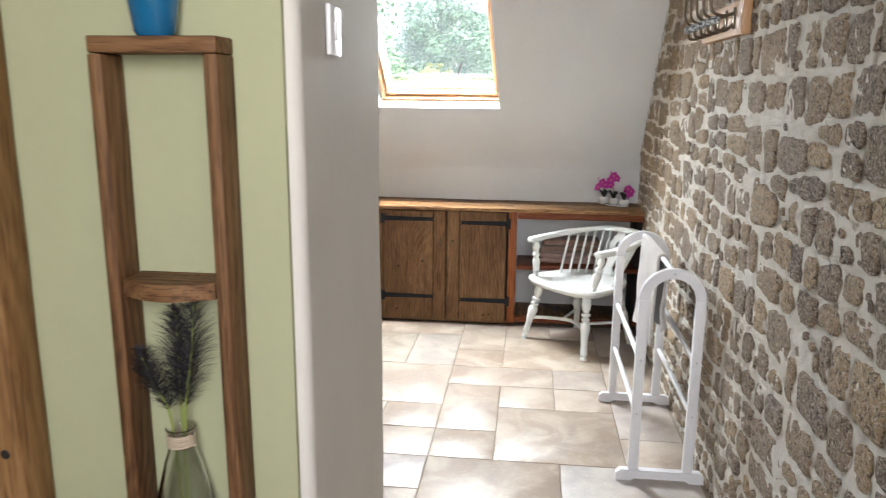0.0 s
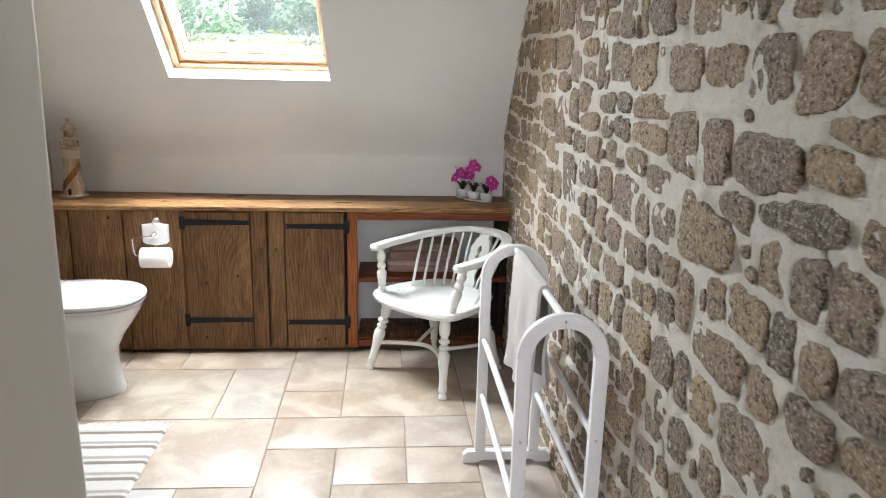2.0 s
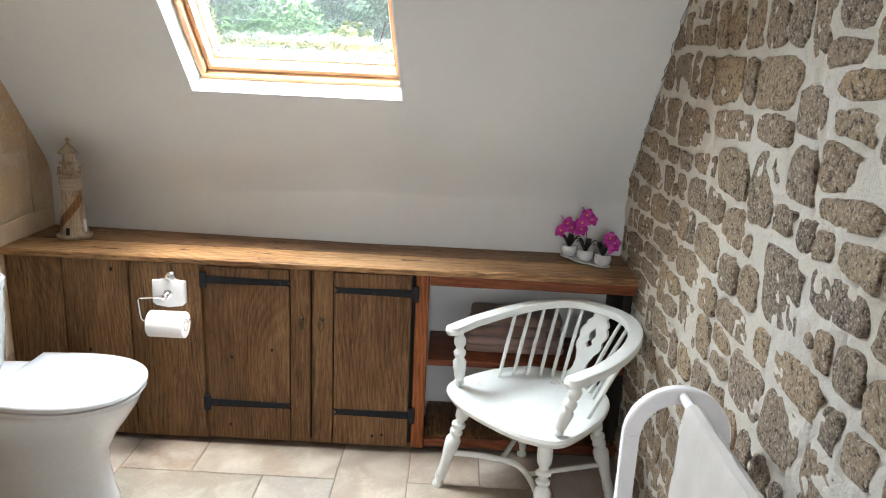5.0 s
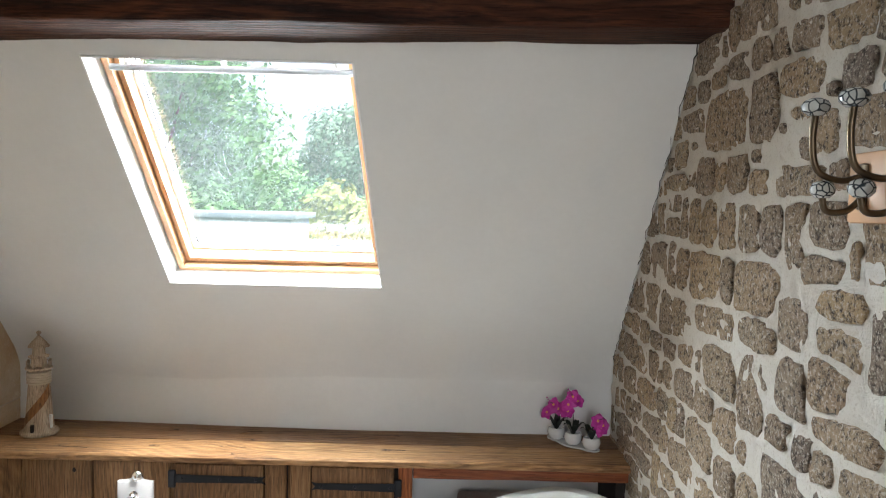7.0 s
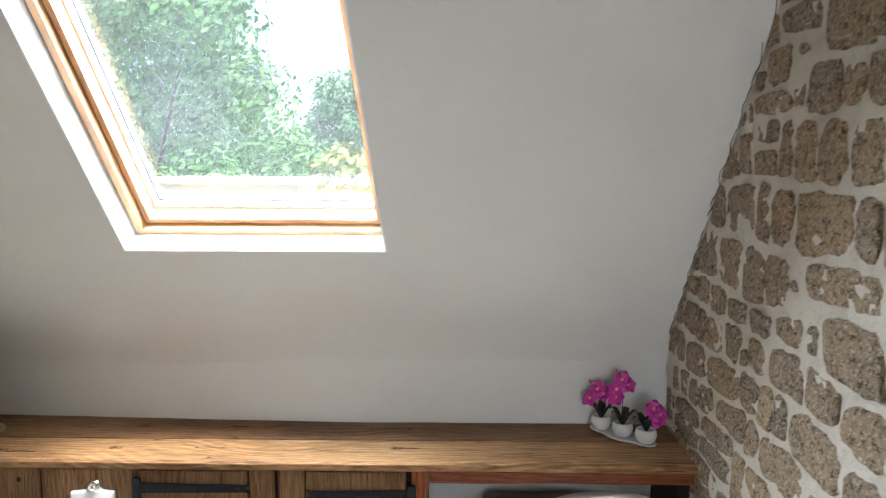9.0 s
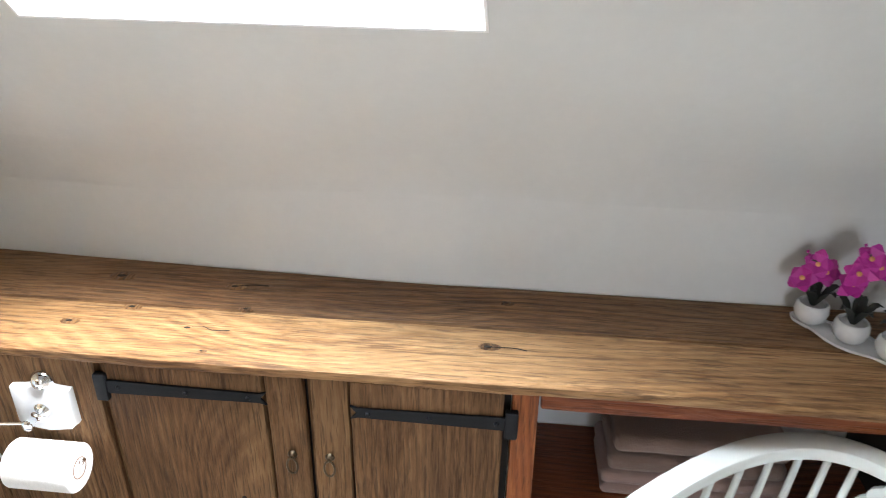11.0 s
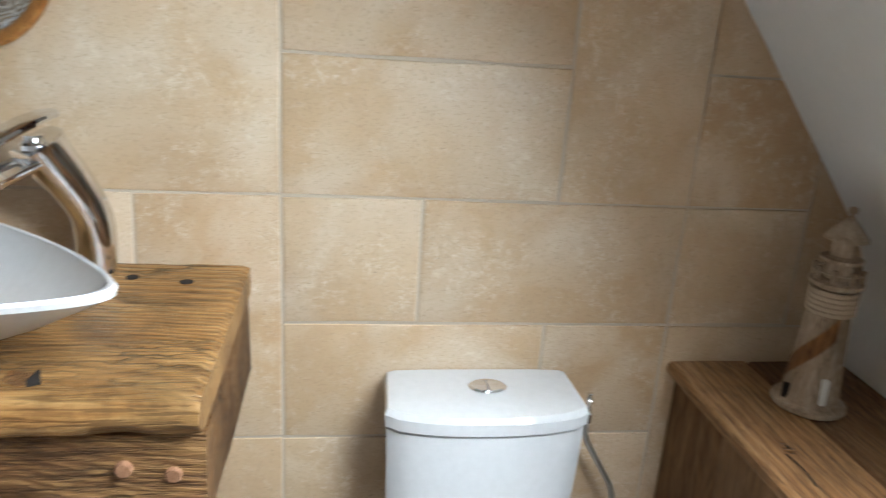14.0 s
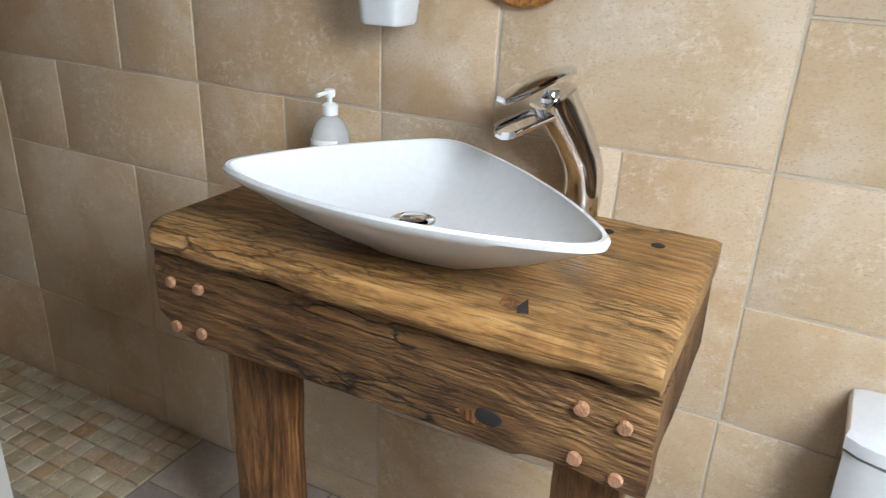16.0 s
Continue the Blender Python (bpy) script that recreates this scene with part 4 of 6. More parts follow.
def stone_outlines():
    """A squarish cell round each seed, cut off where its neighbours begin, drawn in by the joint and rounded."""
    rnd = random.Random(5)
    seeds = stone_seeds()
    cells = {}
    for k, sd in enumerate(seeds):
        cells.setdefault((int(sd[0] // 0.2), int(sd[1] // 0.2)), []).append(k)
    out = []
    for k, (y, z, w, h) in enumerate(seeds):
        if z > min(slope_z(y) + 0.03, ZC + 0.03) or z < -0.02 or y > YK:
            continue
        ty, tz = w * 0.60, h * 0.60
        sh = rnd.uniform(-0.16, 0.16) * ty
        poly = [(y - ty + sh, z - tz), (y + ty + sh * 0.4, z - tz), (y + ty - sh, z + tz), (y - ty - sh * 0.4, z + tz)]
        ci, cj = int(y // 0.2), int(z // 0.2)
        near_by = [m for di in (-2, -1, 0, 1, 2) for dj in (-2, -1, 0, 1, 2) for m in cells.get((ci + di, cj + dj), ()) if m != k]
        for m in near_by:
            y2, z2, w2, h2 = seeds[m]
            a, c = y2 - y, z2 - z
            dd = math.hypot(a, c)
            if abs(a) > w + w2 or abs(c) > h + h2 or dd < 1e-4:
                continue
            sx, sz = abs(a) / (w + w2), abs(c) / (h + h2)
            if sx > 0.5 and sz > 0.5:
                continue
            if sx > sz:
                nx, nz = math.copysign(1, a), 0.30 * c / dd
                lim = min(0.75, max(0.25, w / (w + w2))) * (abs(a) + 0.30 * c * c / dd)
            else:
                nx, nz = 0.22 * a / dd, math.copysign(1, c)
                lim = min(0.75, max(0.25, h / (h + h2))) * (abs(c) + 0.22 * a * a / dd)
            poly = cut(poly, nx, nz, lim, y, z)
            if len(poly) < 3:
                break
        if len(poly) < 3:
            continue
        cy, cz = sum(p[0] for p in poly) / len(poly), sum(p[1] for p in poly) / len(poly)
        wide = min(1.0, max(0.0, (0.9 - z) / 0.6)) * min(1.0, max(0.0, (-0.5 - y) / 0.6))
        g = rnd.uniform(0.0045, 0.0095) + rnd.uniform(0.001, 0.0065) * wide
        rad = [math.hypot(p[0] - cy, p[1] - cz) for p in poly]
        if max(rad) < 0.018:
            continue
        poly = [(cy + (p[0] - cy) * max(0.4, 1 - 1.3 * g / r), cz + (p[1] - cz) * max(0.4, 1 - 1.3 * g / r)) for p, r in zip(poly, rad)]
        # corners cut off, once for squared stones and twice for worn ones
        q = rnd.uniform(0.14, 0.24)
        for _ in range(1 if rnd.random() < 0.55 - 0.3 * wide else 2):
            poly = [v for p, r in zip(poly, poly[1:] + poly[:1]) for v in ((p[0] * (1 - q) + r[0] * q, p[1] * (1 - q) + r[1] * q), (p[0] * q + r[0] * (1 - q), p[1] * q + r[1] * (1 - q)))]
        lens = [math.hypot(r[0] - p[0], r[1] - p[1]) for p, r in zip(poly, poly[1:] + poly[:1])]
        tot = sum(lens)
        n = 20 if tot < 0.36 else 28
        pts, acc, q = [], 0.0, 0
        for t in range(n):
            want = tot * t / n
            while acc + lens[q] < want:
                acc += lens[q]
                q += 1
            f = (want - acc) / max(1e-9, lens[q])
            p, r = poly[q], poly[(q + 1) % len(poly)]
            v = (p[0] + (r[0] - p[0]) * f, p[1] + (r[1] - p[1]) * f)
            e = noise.noise_vector(Vector((v[0] * 38, v[1] * 38, k))) * 0.0055 + noise.noise_vector(Vector((v[0] * 130, v[1] * 130, k))) * 0.0035
            pts.append((v[0] + e.x, v[1] + e.y))
        out.append((cy, cz, pts))
    # small stones where the joints leave room
    taken = np.array([(p[0], p[1]) for _, _, pts in out for p in pts])
    mids = np.array([(cy, cz) for cy, cz, _ in out])
    for _ in range(5200):
        y, z, r = rnd.uniform(-3.6, YK - 0.02), rnd.uniform(0.02, 1.9), rnd.choice((0.010, 0.013, 0.017, 0.022))
        if z > slope_z(y) - r:
            continue
        near = taken[np.abs(taken[:, 0] - y) < 0.16]
        d = np.hypot(near[:, 0] - y, near[:, 1] - z).min() if len(near) else 1.0
        m = mids[np.hypot(mids[:, 0] - y, mids[:, 1] - z).argmin()]
        if d < r + 0.007 or math.hypot(m[0] - y, m[1] - z) < r + 0.020:
            continue
        inside = False
        for cy, cz, pts in out:
            if abs(cy - y) < 0.16 and abs(cz - z) < 0.12:
                n = len(pts)
                for i in range(n):
                    (ya, za), (yb, zb) = pts[i], pts[i - 1]
                    if (za > z) != (zb > z) and y < ya + (z - za) / (zb - za) * (yb - ya):
                        inside = not inside
                if inside:
                    break
        if inside:
            continue
        pts = [(y + r * 1.25 * math.cos(a) * rnd.uniform(0.85, 1.12), z + r * math.sin(a) * rnd.uniform(0.85, 1.12)) for a in [k * math.tau / 12 for k in range(12)]]
        out.append((y, z, pts))
        taken = np.vstack([taken, pts])
        mids = np.vstack([mids, [(y, z)]])
    return out


def build_stones(wall):
    rnd = random.Random(8)
    stones = stone_outlines()
    order = sorted(range(len(stones)), key=lambda k: abs(stones[k][0] + 1.1) * 0.8 + abs(stones[k][1] - 0.95))
    rank = {k: r for r, k in enumerate(order)}
    vs, fs = [], []
    for k, (cy, cz, pts) in enumerate(stones):
        d = rnd.uniform(0.004, 0.0085)
        v, f = [], []
        n = len(pts)
        tilt = (rnd.uniform(-0.05, 0.05), rnd.uniform(-0.05, 0.05))
        for s, h in ((1.0, -0.6), (0.975, 0.45), (0.91, 0.9), (0.60, 1.0)):
            for y, z in pts:
                j = rnd.uniform(-0.16, 0.16) if h > 0 else 0
                x = -d * (h + j) + (tilt[0] * (y - cy) + tilt[1] * (z - cz) if h > 0 else 0)
                v.append((x, (y - cy) * s, (z - cz) * s))
        for r in range(3):
            for i in range(n):
                j = (i + 1) % n
                f.append((r * n + i, r * n + j, (r + 1) * n + j, (r + 1) * n + i))
        v.append((-d * (1 + rnd.uniform(-0.1, 0.25)), 0, 0))
        f += [(3 * n + i, 3 * n + (i + 1) % n, 4 * n) for i in range(n)]
        f = [t[::-1] for t in f]
        if rank[k] < 300:
            me = bpy.data.meshes.new("stone")
            me.from_pydata(v, [], f)
            me.shade_smooth()
            me.materials.append(M["rubble"])
            ob = new("stone", me)
            ob.matrix_basis = pose(XS - 0.001, cy, cz)
            ob.parent = wall
        else:
            n0 = len(vs)
            vs += [(a + XS - 0.001, b + cy, c + cz) for a, b, c in v]
            fs += [tuple(q + n0 for q in t) for t in f]
    me = bpy.data.meshes.new("rubble_stones")
    me.from_pydata(vs, [], fs)
    me.shade_smooth()
    me.materials.append(M["rubble"])
    ob = new("rubble_stones", me)
    ob.parent = wall
    tagged(ob, "more field stones set in mortar", "", "", "stuff")


# ---- chair ----
def turned(p, q, prof, seg=20, bm=None):
    """A turned piece from p to q; prof: (share of the way, radius)."""
    p, q = Vector(p), Vector(q)
    L = (q - p).length
    rot = (q - p).to_track_quat("Z", "Y").to_matrix().to_4x4()
    pts = [(0, 0)] + [(r, s * L) for s, r in prof] + [(0, L)]
    return lathe(pts, seg=seg, m=Matrix.Translation(p) @ rot, bm=bm)


LEG = [(0, .012), (.02, .013), (.05, .0115), (.07, .008), (.09, .0125), (.13, .013), (.22, .0115), (.36, .014), (.46, .0175), (.53, .0185), (.57, .014), (.585, .010),
       (.60, .015), (.63, .016), (.65, .011), (.665, .010), (.68, .0165), (.71, .017), (.73, .011), (.75, .0105), (.78, .015), (.84, .017), (.90, .0165), (1.0, .013)]
ARM = [(0, .009), (.06, .010), (.10, .012), (.13, .008), (.16, .011), (.20, .0125), (.25, .0125), (.34, .0145), (.44, .0155), (.50, .011), (.53, .009), (.57, .0135), (.62, .0145), (.66, .010), (.70, .0085), (.76, .013), (.84, .0135), (.90, .009), (1.0, .008)]


def build_chair():
    ang = math.degrees(math.atan2(-0.69, 0.725)) + 0.0
    c = thing("armchair", (0.868, -0.318, 0), "white-painted low Windsor armchair with turned legs and chipped paint", "chair", rz=-46.5)
    # own axes: x along the front from its left end, y to the back
    zs = 0.315
    out = [(-0.205, 0.03), (-0.215, 0.12), (-0.195, 0.24), (-0.14, 0.34), (-0.05, 0.385), (0.05, 0.385), (0.14, 0.34), (0.195, 0.24), (0.215, 0.12), (0.205, 0.03), (0.12, -0.018), (0.0, -0.03), (-0.12, -0.018)]
    o = [Vector((p[0], p[1], 0)) for p in out]
    o = smooth_path(o, 4, True)
    b = bmesh.new()
    rings = []
    cen = Vector((0, 0.17, 0))
    for s, z in ((0.90, -0.034), (0.97, -0.026), (1.0, -0.012), (0.985, -0.003), (0.95, 0.0), (0.86, -0.004), (0.6, -0.011), (0.3, -0.010)):
        rings.append([b.verts.new(cen + (p - cen) * s + Vector((0, 0, zs + z + (0.007 if s < 0.7 and abs(p.x) < 0.03 and p.y < 0.1 else 0)))) for p in o])
    for p, q in zip(rings, rings[1:]):
        for i in range(len(p)):
            j = (i + 1) % len(p)
            b.faces.new((p[i], p[j], q[j], q[i]))
    b.faces.new(rings[0][::-1])
    b.faces.new(rings[-1])
    part("seat", b, "white", c, "white saddle seat, scratched", local=True)
    feet = [(-0.195, 0.0), (0.195, 0.0), (0.165, 0.36), (-0.155, 0.33)]
    tops = [(-0.145, 0.06), (0.145, 0.06), (0.12, 0.29), (-0.12, 0.29)]
    for (fx, fy), (tx, ty) in zip(feet, tops):
        part("leg", turned((fx, fy, 0), (tx, ty, zs - 0.028), [(a, r * 1.22) for a, r in LEG]), "white", c, "turned white leg", local=True)
    def on(i, s):
        a, e = Vector((*feet[i], 0)), Vector((*tops[i], zs - 0.028))
        return a + (e - a) * s
    cr = [on(0, .38), Vector((-0.09, 0.09, 0.112)), Vector((0.0, 0.125, 0.114)), Vector((0.09, 0.09, 0.112)), on(1, .38)]
    part("stretcher", tube(smooth_path(cr, 6), 0.0085, 10), "white", c, "bowed white stretcher", local=True)
    for i, s in ((3, -1), (2, 1)):
        part("spur", tube([on(i, .38), Vector((s * 0.05, 0.115, 0.113))], 0.007, 8), "white", c, local=True)
    # arm bow
    def bow(a):
        """a from 0 (left tip) to 1 (right tip)."""
        t = math.pi * (1 - a)
        x = math.cos(t)
        y = math.sin(t)
        return Vector((0.040 + 0.216 * math.copysign(abs(x) ** 0.75, x), 0.045 + 0.37 * abs(y) ** 0.8, 0.500 + 0.034 * abs(y) ** 1.5))
    pts = [Vector((-0.168, 0.010, 0.497))] + [bow(k / 40) for k in range(1, 40)] + [Vector((0.248, 0.010, 0.497))]
    part("arm_bow", tube(pts, 0.01, 12, flat=(0.040, 0.024)), "white", c, "bent white arm bow", local=True)
    for s in (-1, 1):
        part("arm_tip", lathe([(0, -0.013), (0.018, -0.011), (0.022, 0), (0.018, 0.011), (0, 0.013)], (0.040 + s * 0.208, 0.008, 0.497), 16), "white", c, local=True)
        part("arm_post", turned((s * 0.180, 0.055, zs - 0.005), (0.040 + s * 0.208, 0.035, 0.492), [(a, r * 1.25) for a, r in ARM]), "white", c, "turned white arm post", local=True)
    for a in (0.16, 0.215, 0.27, 0.325, 0.38, 0.43, 0.57, 0.62, 0.675, 0.73, 0.785, 0.84):
        top = bow(a)
        t = math.pi * (1 - a)
        low = Vector((0.008 + 0.178 * math.cos(t) * 1.05, 0.03 + 0.32 * math.sin(t) ** 0.9, zs - 0.006))
        part("spindle", tube([low, low * 0.5 + top * 0.5 + Vector((0, 0, 0)), top - Vector((0, 0, 0.008))], [0.0055, 0.0062, 0.005], 8), "white", c, local=True)
    # pierced splat
    a0, a1 = Vector((0, 0.352, zs - 0.004)), bow(0.5) - Vector((0, 0.0, 0.006))
    prof = [(0.0, 0.030), (0.07, 0.035), (0.13, 0.026), (0.18, 0.020), (0.30, 0.021), (0.42, 0.030), (0.47, 0.040), (0.54, 0.044), (0.60, 0.038), (0.63, 0.042), (0.69, 0.047), (0.76, 0.042), (0.79, 0.034), (0.82, 0.038), (0.86, 0.034), (0.90, 0.023), (1.0, 0.026)]
    b = bmesh.new()
    holes = ((0.50, 0.60), (0.585, 0.76))
    for side in (-1, 1):
        pa = []
        for k in range(49):
            s = k / 48
            w = np.interp(s, [p[0] for p in prof], [p[1] for p in prof])
            inn = 0.0
            for h0, h1 in holes:
                if h0 < s < h1:
                    inn = 0.011 * math.sin(math.pi * (s - h0) / (h1 - h0))
            pos = a0 + (a1 - a0) * s
            pa.append((pos, inn, w))
        for (p, i0, w0), (q, i1, w1) in zip(pa, pa[1:]):
            A = [p + Vector((side * i0, 0, 0)), p + Vector((side * w0, 0, 0)), q + Vector((side * w1, 0, 0)), q + Vector((side * i1, 0, 0))]
            hull([v - Vector((0, 0.005, 0)) for v in A], [v + Vector((0, 0.005, 0)) for v in A], b)
    bmesh.ops.remove_doubles(b, verts=b.verts, dist=0.0002)
    part("splat", b, "white", c, "pierced white back splat", local=True)
    return c


build_chair()


# ---- towel rail ----
def build_towel_rail():
    c = thing("towel_rail", (1.165, -1.18, 0), "white wooden towel rail with two arched ends and five rods", "towel rail")
    ends = (-1.478, -0.885)
    x0, x1, w = 1.083, 1.247, 0.030
    for y in ends:
        f = part("foot", hull([(x, y - 0.011, z) for x, z in ((1.032, 0), (1.075, 0), (1.09, 0.009), (1.24, 0.009), (1.255, 0), (1.298, 0), (1.298, 0.024), (1.285, 0.036), (1.045, 0.036), (1.032, 0.024))],
                              [(x, y + 0.011, z) for x, z in ((1.032, 0), (1.075, 0), (1.09, 0.009), (1.24, 0.009), (1.255, 0), (1.298, 0), (1.298, 0.024), (1.285, 0.036), (1.045, 0.036), (1.032, 0.024))]), "rail", c, "white foot bar", smooth=False)
        for x in (x0, x1):
            part("leg", box(x - w / 2, x + w / 2, y - 0.010, y + 0.010, 0.036, 0.583, 0.003), "rail", c, "white upright")
        cx, R = (x0 + x1) / 2, (x1 - x0) / 2 + w / 2
        b = bmesh.new()
        rings = []
        for k in range(25):
            a = math.pi * k / 24
            rings.append([b.verts.new((cx + r * math.cos(a), y + d, 0.5835 + r * math.sin(a))) for r, d in ((R - w, -0.010), (R - 0.003, -0.010), (R, -0.007), (R, 0.007), (R - 0.003, 0.010), (R - w, 0.010))])
        for p, q in zip(rings, rings[1:]):
            for i in range(6):
                b.faces.new((p[i], p[(i + 1) % 6], q[(i + 1) % 6], q[i]))
        b.faces.new(rings[0])
        b.faces.new(rings[-1][::-1])
        part("arch", b, "rail", c, "white arched head")
        for x, z in ((x0, 0.395), (x1, 0.395), (x0, 0.222), (x1, 0.222), (cx, 0.665)):
            s = -1 if y == ends[0] else 1
            part("screw", lathe([(0, 0.0015), (0.0028, 0.001), (0.0035, 0)], seg=10, m=Matrix.Translation((x, y + s * 0.0098, z)) @ pose(0, 0, 0, 90 * -s, 0, 0)), "steel", c)
    for x, z in ((x0, 0.395), (x1, 0.395), (x0, 0.222), (x1, 0.222), ((x0 + x1) / 2, 0.665)):
        part("rod", tube([(x, ends[0] + 0.009, z), (x, ends[1] - 0.009, z)], 0.0085, 14), "rail", c, "white round rod")


build_towel_rail()


def build_hung_towel():
    c = thing("hand_towel", (1.165, -1.0, 0.6), "pale grey terry towel folded over the top rod of the rail", "towel")
    b = bmesh.new()
    n, m = 30, 44
    y0, y1 = -1.285, -0.955
    cx, zt, r = 1.165, 0.665, 0.017
    V = {}
    for i in range(n + 1):
        for j in range(m + 1):
            s = j / m
            y = y0 + (y1 - y0) * i / n
            la, lb = 0.30, 0.25
            L = la + lb + math.pi * r
            d = s * L
            if d < la:
                x, z = cx - r, zt - (la - d)
                k = (la - d) / la
            elif d < la + math.pi * r:
                a = (d - la) / r
                x, z, k = cx - r * math.cos(a), zt + r * math.sin(a), 0
            else:
                x, z = cx + r, zt - (d - la - math.pi * r)
                k = (d - la - math.pi * r) / lb
            side = -1 if d < la + math.pi * r / 2 else 1
            f = math.sin(y * 46 + side) * 0.010 * k + noise.noise(Vector((y * 14, z * 9, side))) * 0.012 * k
            x += side * (0.010 * k) + f
            yy = y + (0.5 - i / n) * 0.045 * k
            q = noise.noise(Vector((y * 200, z * 200, side * 3))) * 0.0012
            V[i, j] = b.verts.new((x + q, yy, z + q))
    for i in range(n):
        for j in range(m):
            b.faces.new((V[i, j], V[i + 1, j], V[i + 1, j + 1], V[i, j + 1]))
    bmesh.ops.recalc_face_normals(b, faces=b.faces)
    bmesh.ops.solidify(b, geom=b.faces[:], thickness=0.008)
    part("cloth", b, "towel", c)


build_hung_towel()


# ---- toilet ----
def d_shape(x0, x1, hw, n=28, p=2.4):
    """Outline of a lid: straight at x0, round at x1."""
    pts = []
    for k in range(n + 1):
        a = -math.pi / 2 + math.pi * k / n
        c, s = math.cos(a), math.sin(a)
        pts.append((x0 + 0.12 + (x1 - x0 - 0.12) * abs(c) ** (2 / p), hw * math.copysign(abs(s) ** (2 / p), s)))
    return [(x0, -hw * 0.93)] + pts + [(x0, hw * 0.93)]


def loft(sections, bm=None, cap=True):
    b = bmesh.new()
    rings = [[b.verts.new(p) for p in s] for s in sections]
    for p, q in zip(rings, rings[1:]):
        for i in range(len(p)):
            j = (i + 1) % len(p)
            b.faces.new((p[i], p[j], q[j], q[i]))
    if cap:
        b.faces.new(rings[0][::-1])
        b.faces.new(rings[-1])
    return join(bm, b)


def build_toilet():
    yc = -0.349
    c = thing("toilet", (-0.38, yc, 0), "white ceramic close-coupled toilet with the lid closed", "toilet")

    def ring(out, z, s=1.0, cx=-0.25):
        return [(cx + (x - cx) * s, yc + y * s, z) for x, y in out]

    lid = d_shape(-0.402, -0.052, 0.172)
    part("lid", loft([ring(lid, 0.352, 0.985), ring(lid, 0.354), ring(lid, 0.362), ring(lid, 0.3665, 0.985), ring(lid, 0.369, 0.95), ring(lid, 0.3705, 0.7), ring(lid, 0.3712, 0.3)]), "ceramic", c, "white closed lid")
    part("seat", loft([ring(lid, 0.337, 0.97), ring(lid, 0.339, 0.985), ring(lid, 0.348, 0.985), ring(lid, 0.3495, 0.97)]), "ceramic", c, "white seat ring")
    secs = []
    for z, x0, x1, hw, p in ((0.0, -0.50, -0.140, 0.105, 2.3), (0.012, -0.50, -0.138, 0.107, 2.3), (0.05, -0.50, -0.148, 0.098, 2.2), (0.12, -0.50, -0.158, 0.090, 2.2), (0.17, -0.505, -0.154, 0.096, 2.2),
                             (0.22, -0.51, -0.128, 0.118, 2.3), (0.27, -0.515, -0.092, 0.145, 2.3), (0.31, -0.52, -0.068, 0.160, 2.4), (0.328, -0.52, -0.063, 0.165, 2.4), (0.336, -0.52, -0.067, 0.162, 2.4)):
        secs.append([(x, yc + y, z) for x, y in d_shape(x0, x1, hw, 28, p)])
    part("bowl", loft(secs), "ceramic", c, "white pedestal bowl")

    def tank(z, hw, xf, s=1.0):
        pts = []
        for k in range(17):
            u = -1 + 2 * k / 16
            pts.append((xf - 0.026 * abs(u) ** 2.6 - (0.007 if abs(u) > 0.99 else 0), yc + hw * u * (1 if abs(u) < 0.99 else 1.0), z))
        return [(-0.600, yc - hw * 0.97, z)] + pts + [(-0.600, yc + hw * 0.97, z)]

    part("cistern", loft([tank(0.337, 0.128, -0.475), tank(0.36, 0.140, -0.468), tank(0.45, 0.149, -0.461), tank(0.566, 0.1525, -0.457), tank(0.568, 0.149, -0.463)]), "ceramic", c, "white cistern")
    part("cistern_lid", loft([tank(0.5712, 0.150, -0.458), tank(0.5725, 0.155, -0.453), tank(0.592, 0.156, -0.452), tank(0.6005, 0.152, -0.458), tank(0.604, 0.140, -0.470), tank(0.6055, 0.09, -0.50)]), "ceramic", c, "white cistern lid")
    bt = part("flush_button", lathe([(0.0, 0.0), (0.029, 0.0), (0.0305, 0.003), (0.027, 0.0055), (0.0245, 0.0045), (0.0, 0.0045)], (-0.540, yc + 0.006, 0.6050), 32, sx=0.72), "chrome", c, "oval chrome dual flush button")
    part("button_split", box(-0.555, -0.525, yc + 0.005, yc + 0.007, 0.6093, 0.6103), "black", bt)
    # water valve
    v = thing("water_valve", (-0.58, -0.165, 0.53), "small chrome shut-off valve with a braided hose on the tiled wall", "valve")
    part("body", lathe([(0.0, -0.014), (0.008, -0.014), (0.008, 0.002), (0.005, 0.004), (0.005, 0.012), (0.0, 0.012)], (-0.575, -0.160, 0.535), 14), "chrome", v)
    part("inlet", tube([(-0.605, -0.160, 0.535), (-0.575, -0.160, 0.535)], 0.006, 12), "chrome", v)
    part("joint", tube([(-0.575, -0.160, 0.538), (-0.575, -0.205, 0.538)], 0.006, 12), "plastic", v)
    part("tap_handle", lathe([(0.0, 0.0), (0.0035, 0.0), (0.0035, 0.008), (0.006, 0.010), (0.0065, 0.015), (0.003, 0.019), (0.0025, 0.023), (0.0045, 0.026), (0.0, 0.030)], (-0.575, -0.160, 0.547), 12), "chrome", v)
    part("hose", tube(smooth_path([(-0.575, -0.160, 0.520), (-0.572, -0.158, 0.49), (-0.570, -0.130, 0.44), (-0.572, -0.100, 0.385), (-0.575, -0.097, 0.33), (-0.578, -0.12, 0.27), (-0.585, -0.17, 0.24)], 8), 0.0048, 10), "steel", v, "grey braided hose")


build_toilet()


# ---- washstand ----
VX, VY0, VY1, VT = -0.198, -1.448, -0.708, 0.779


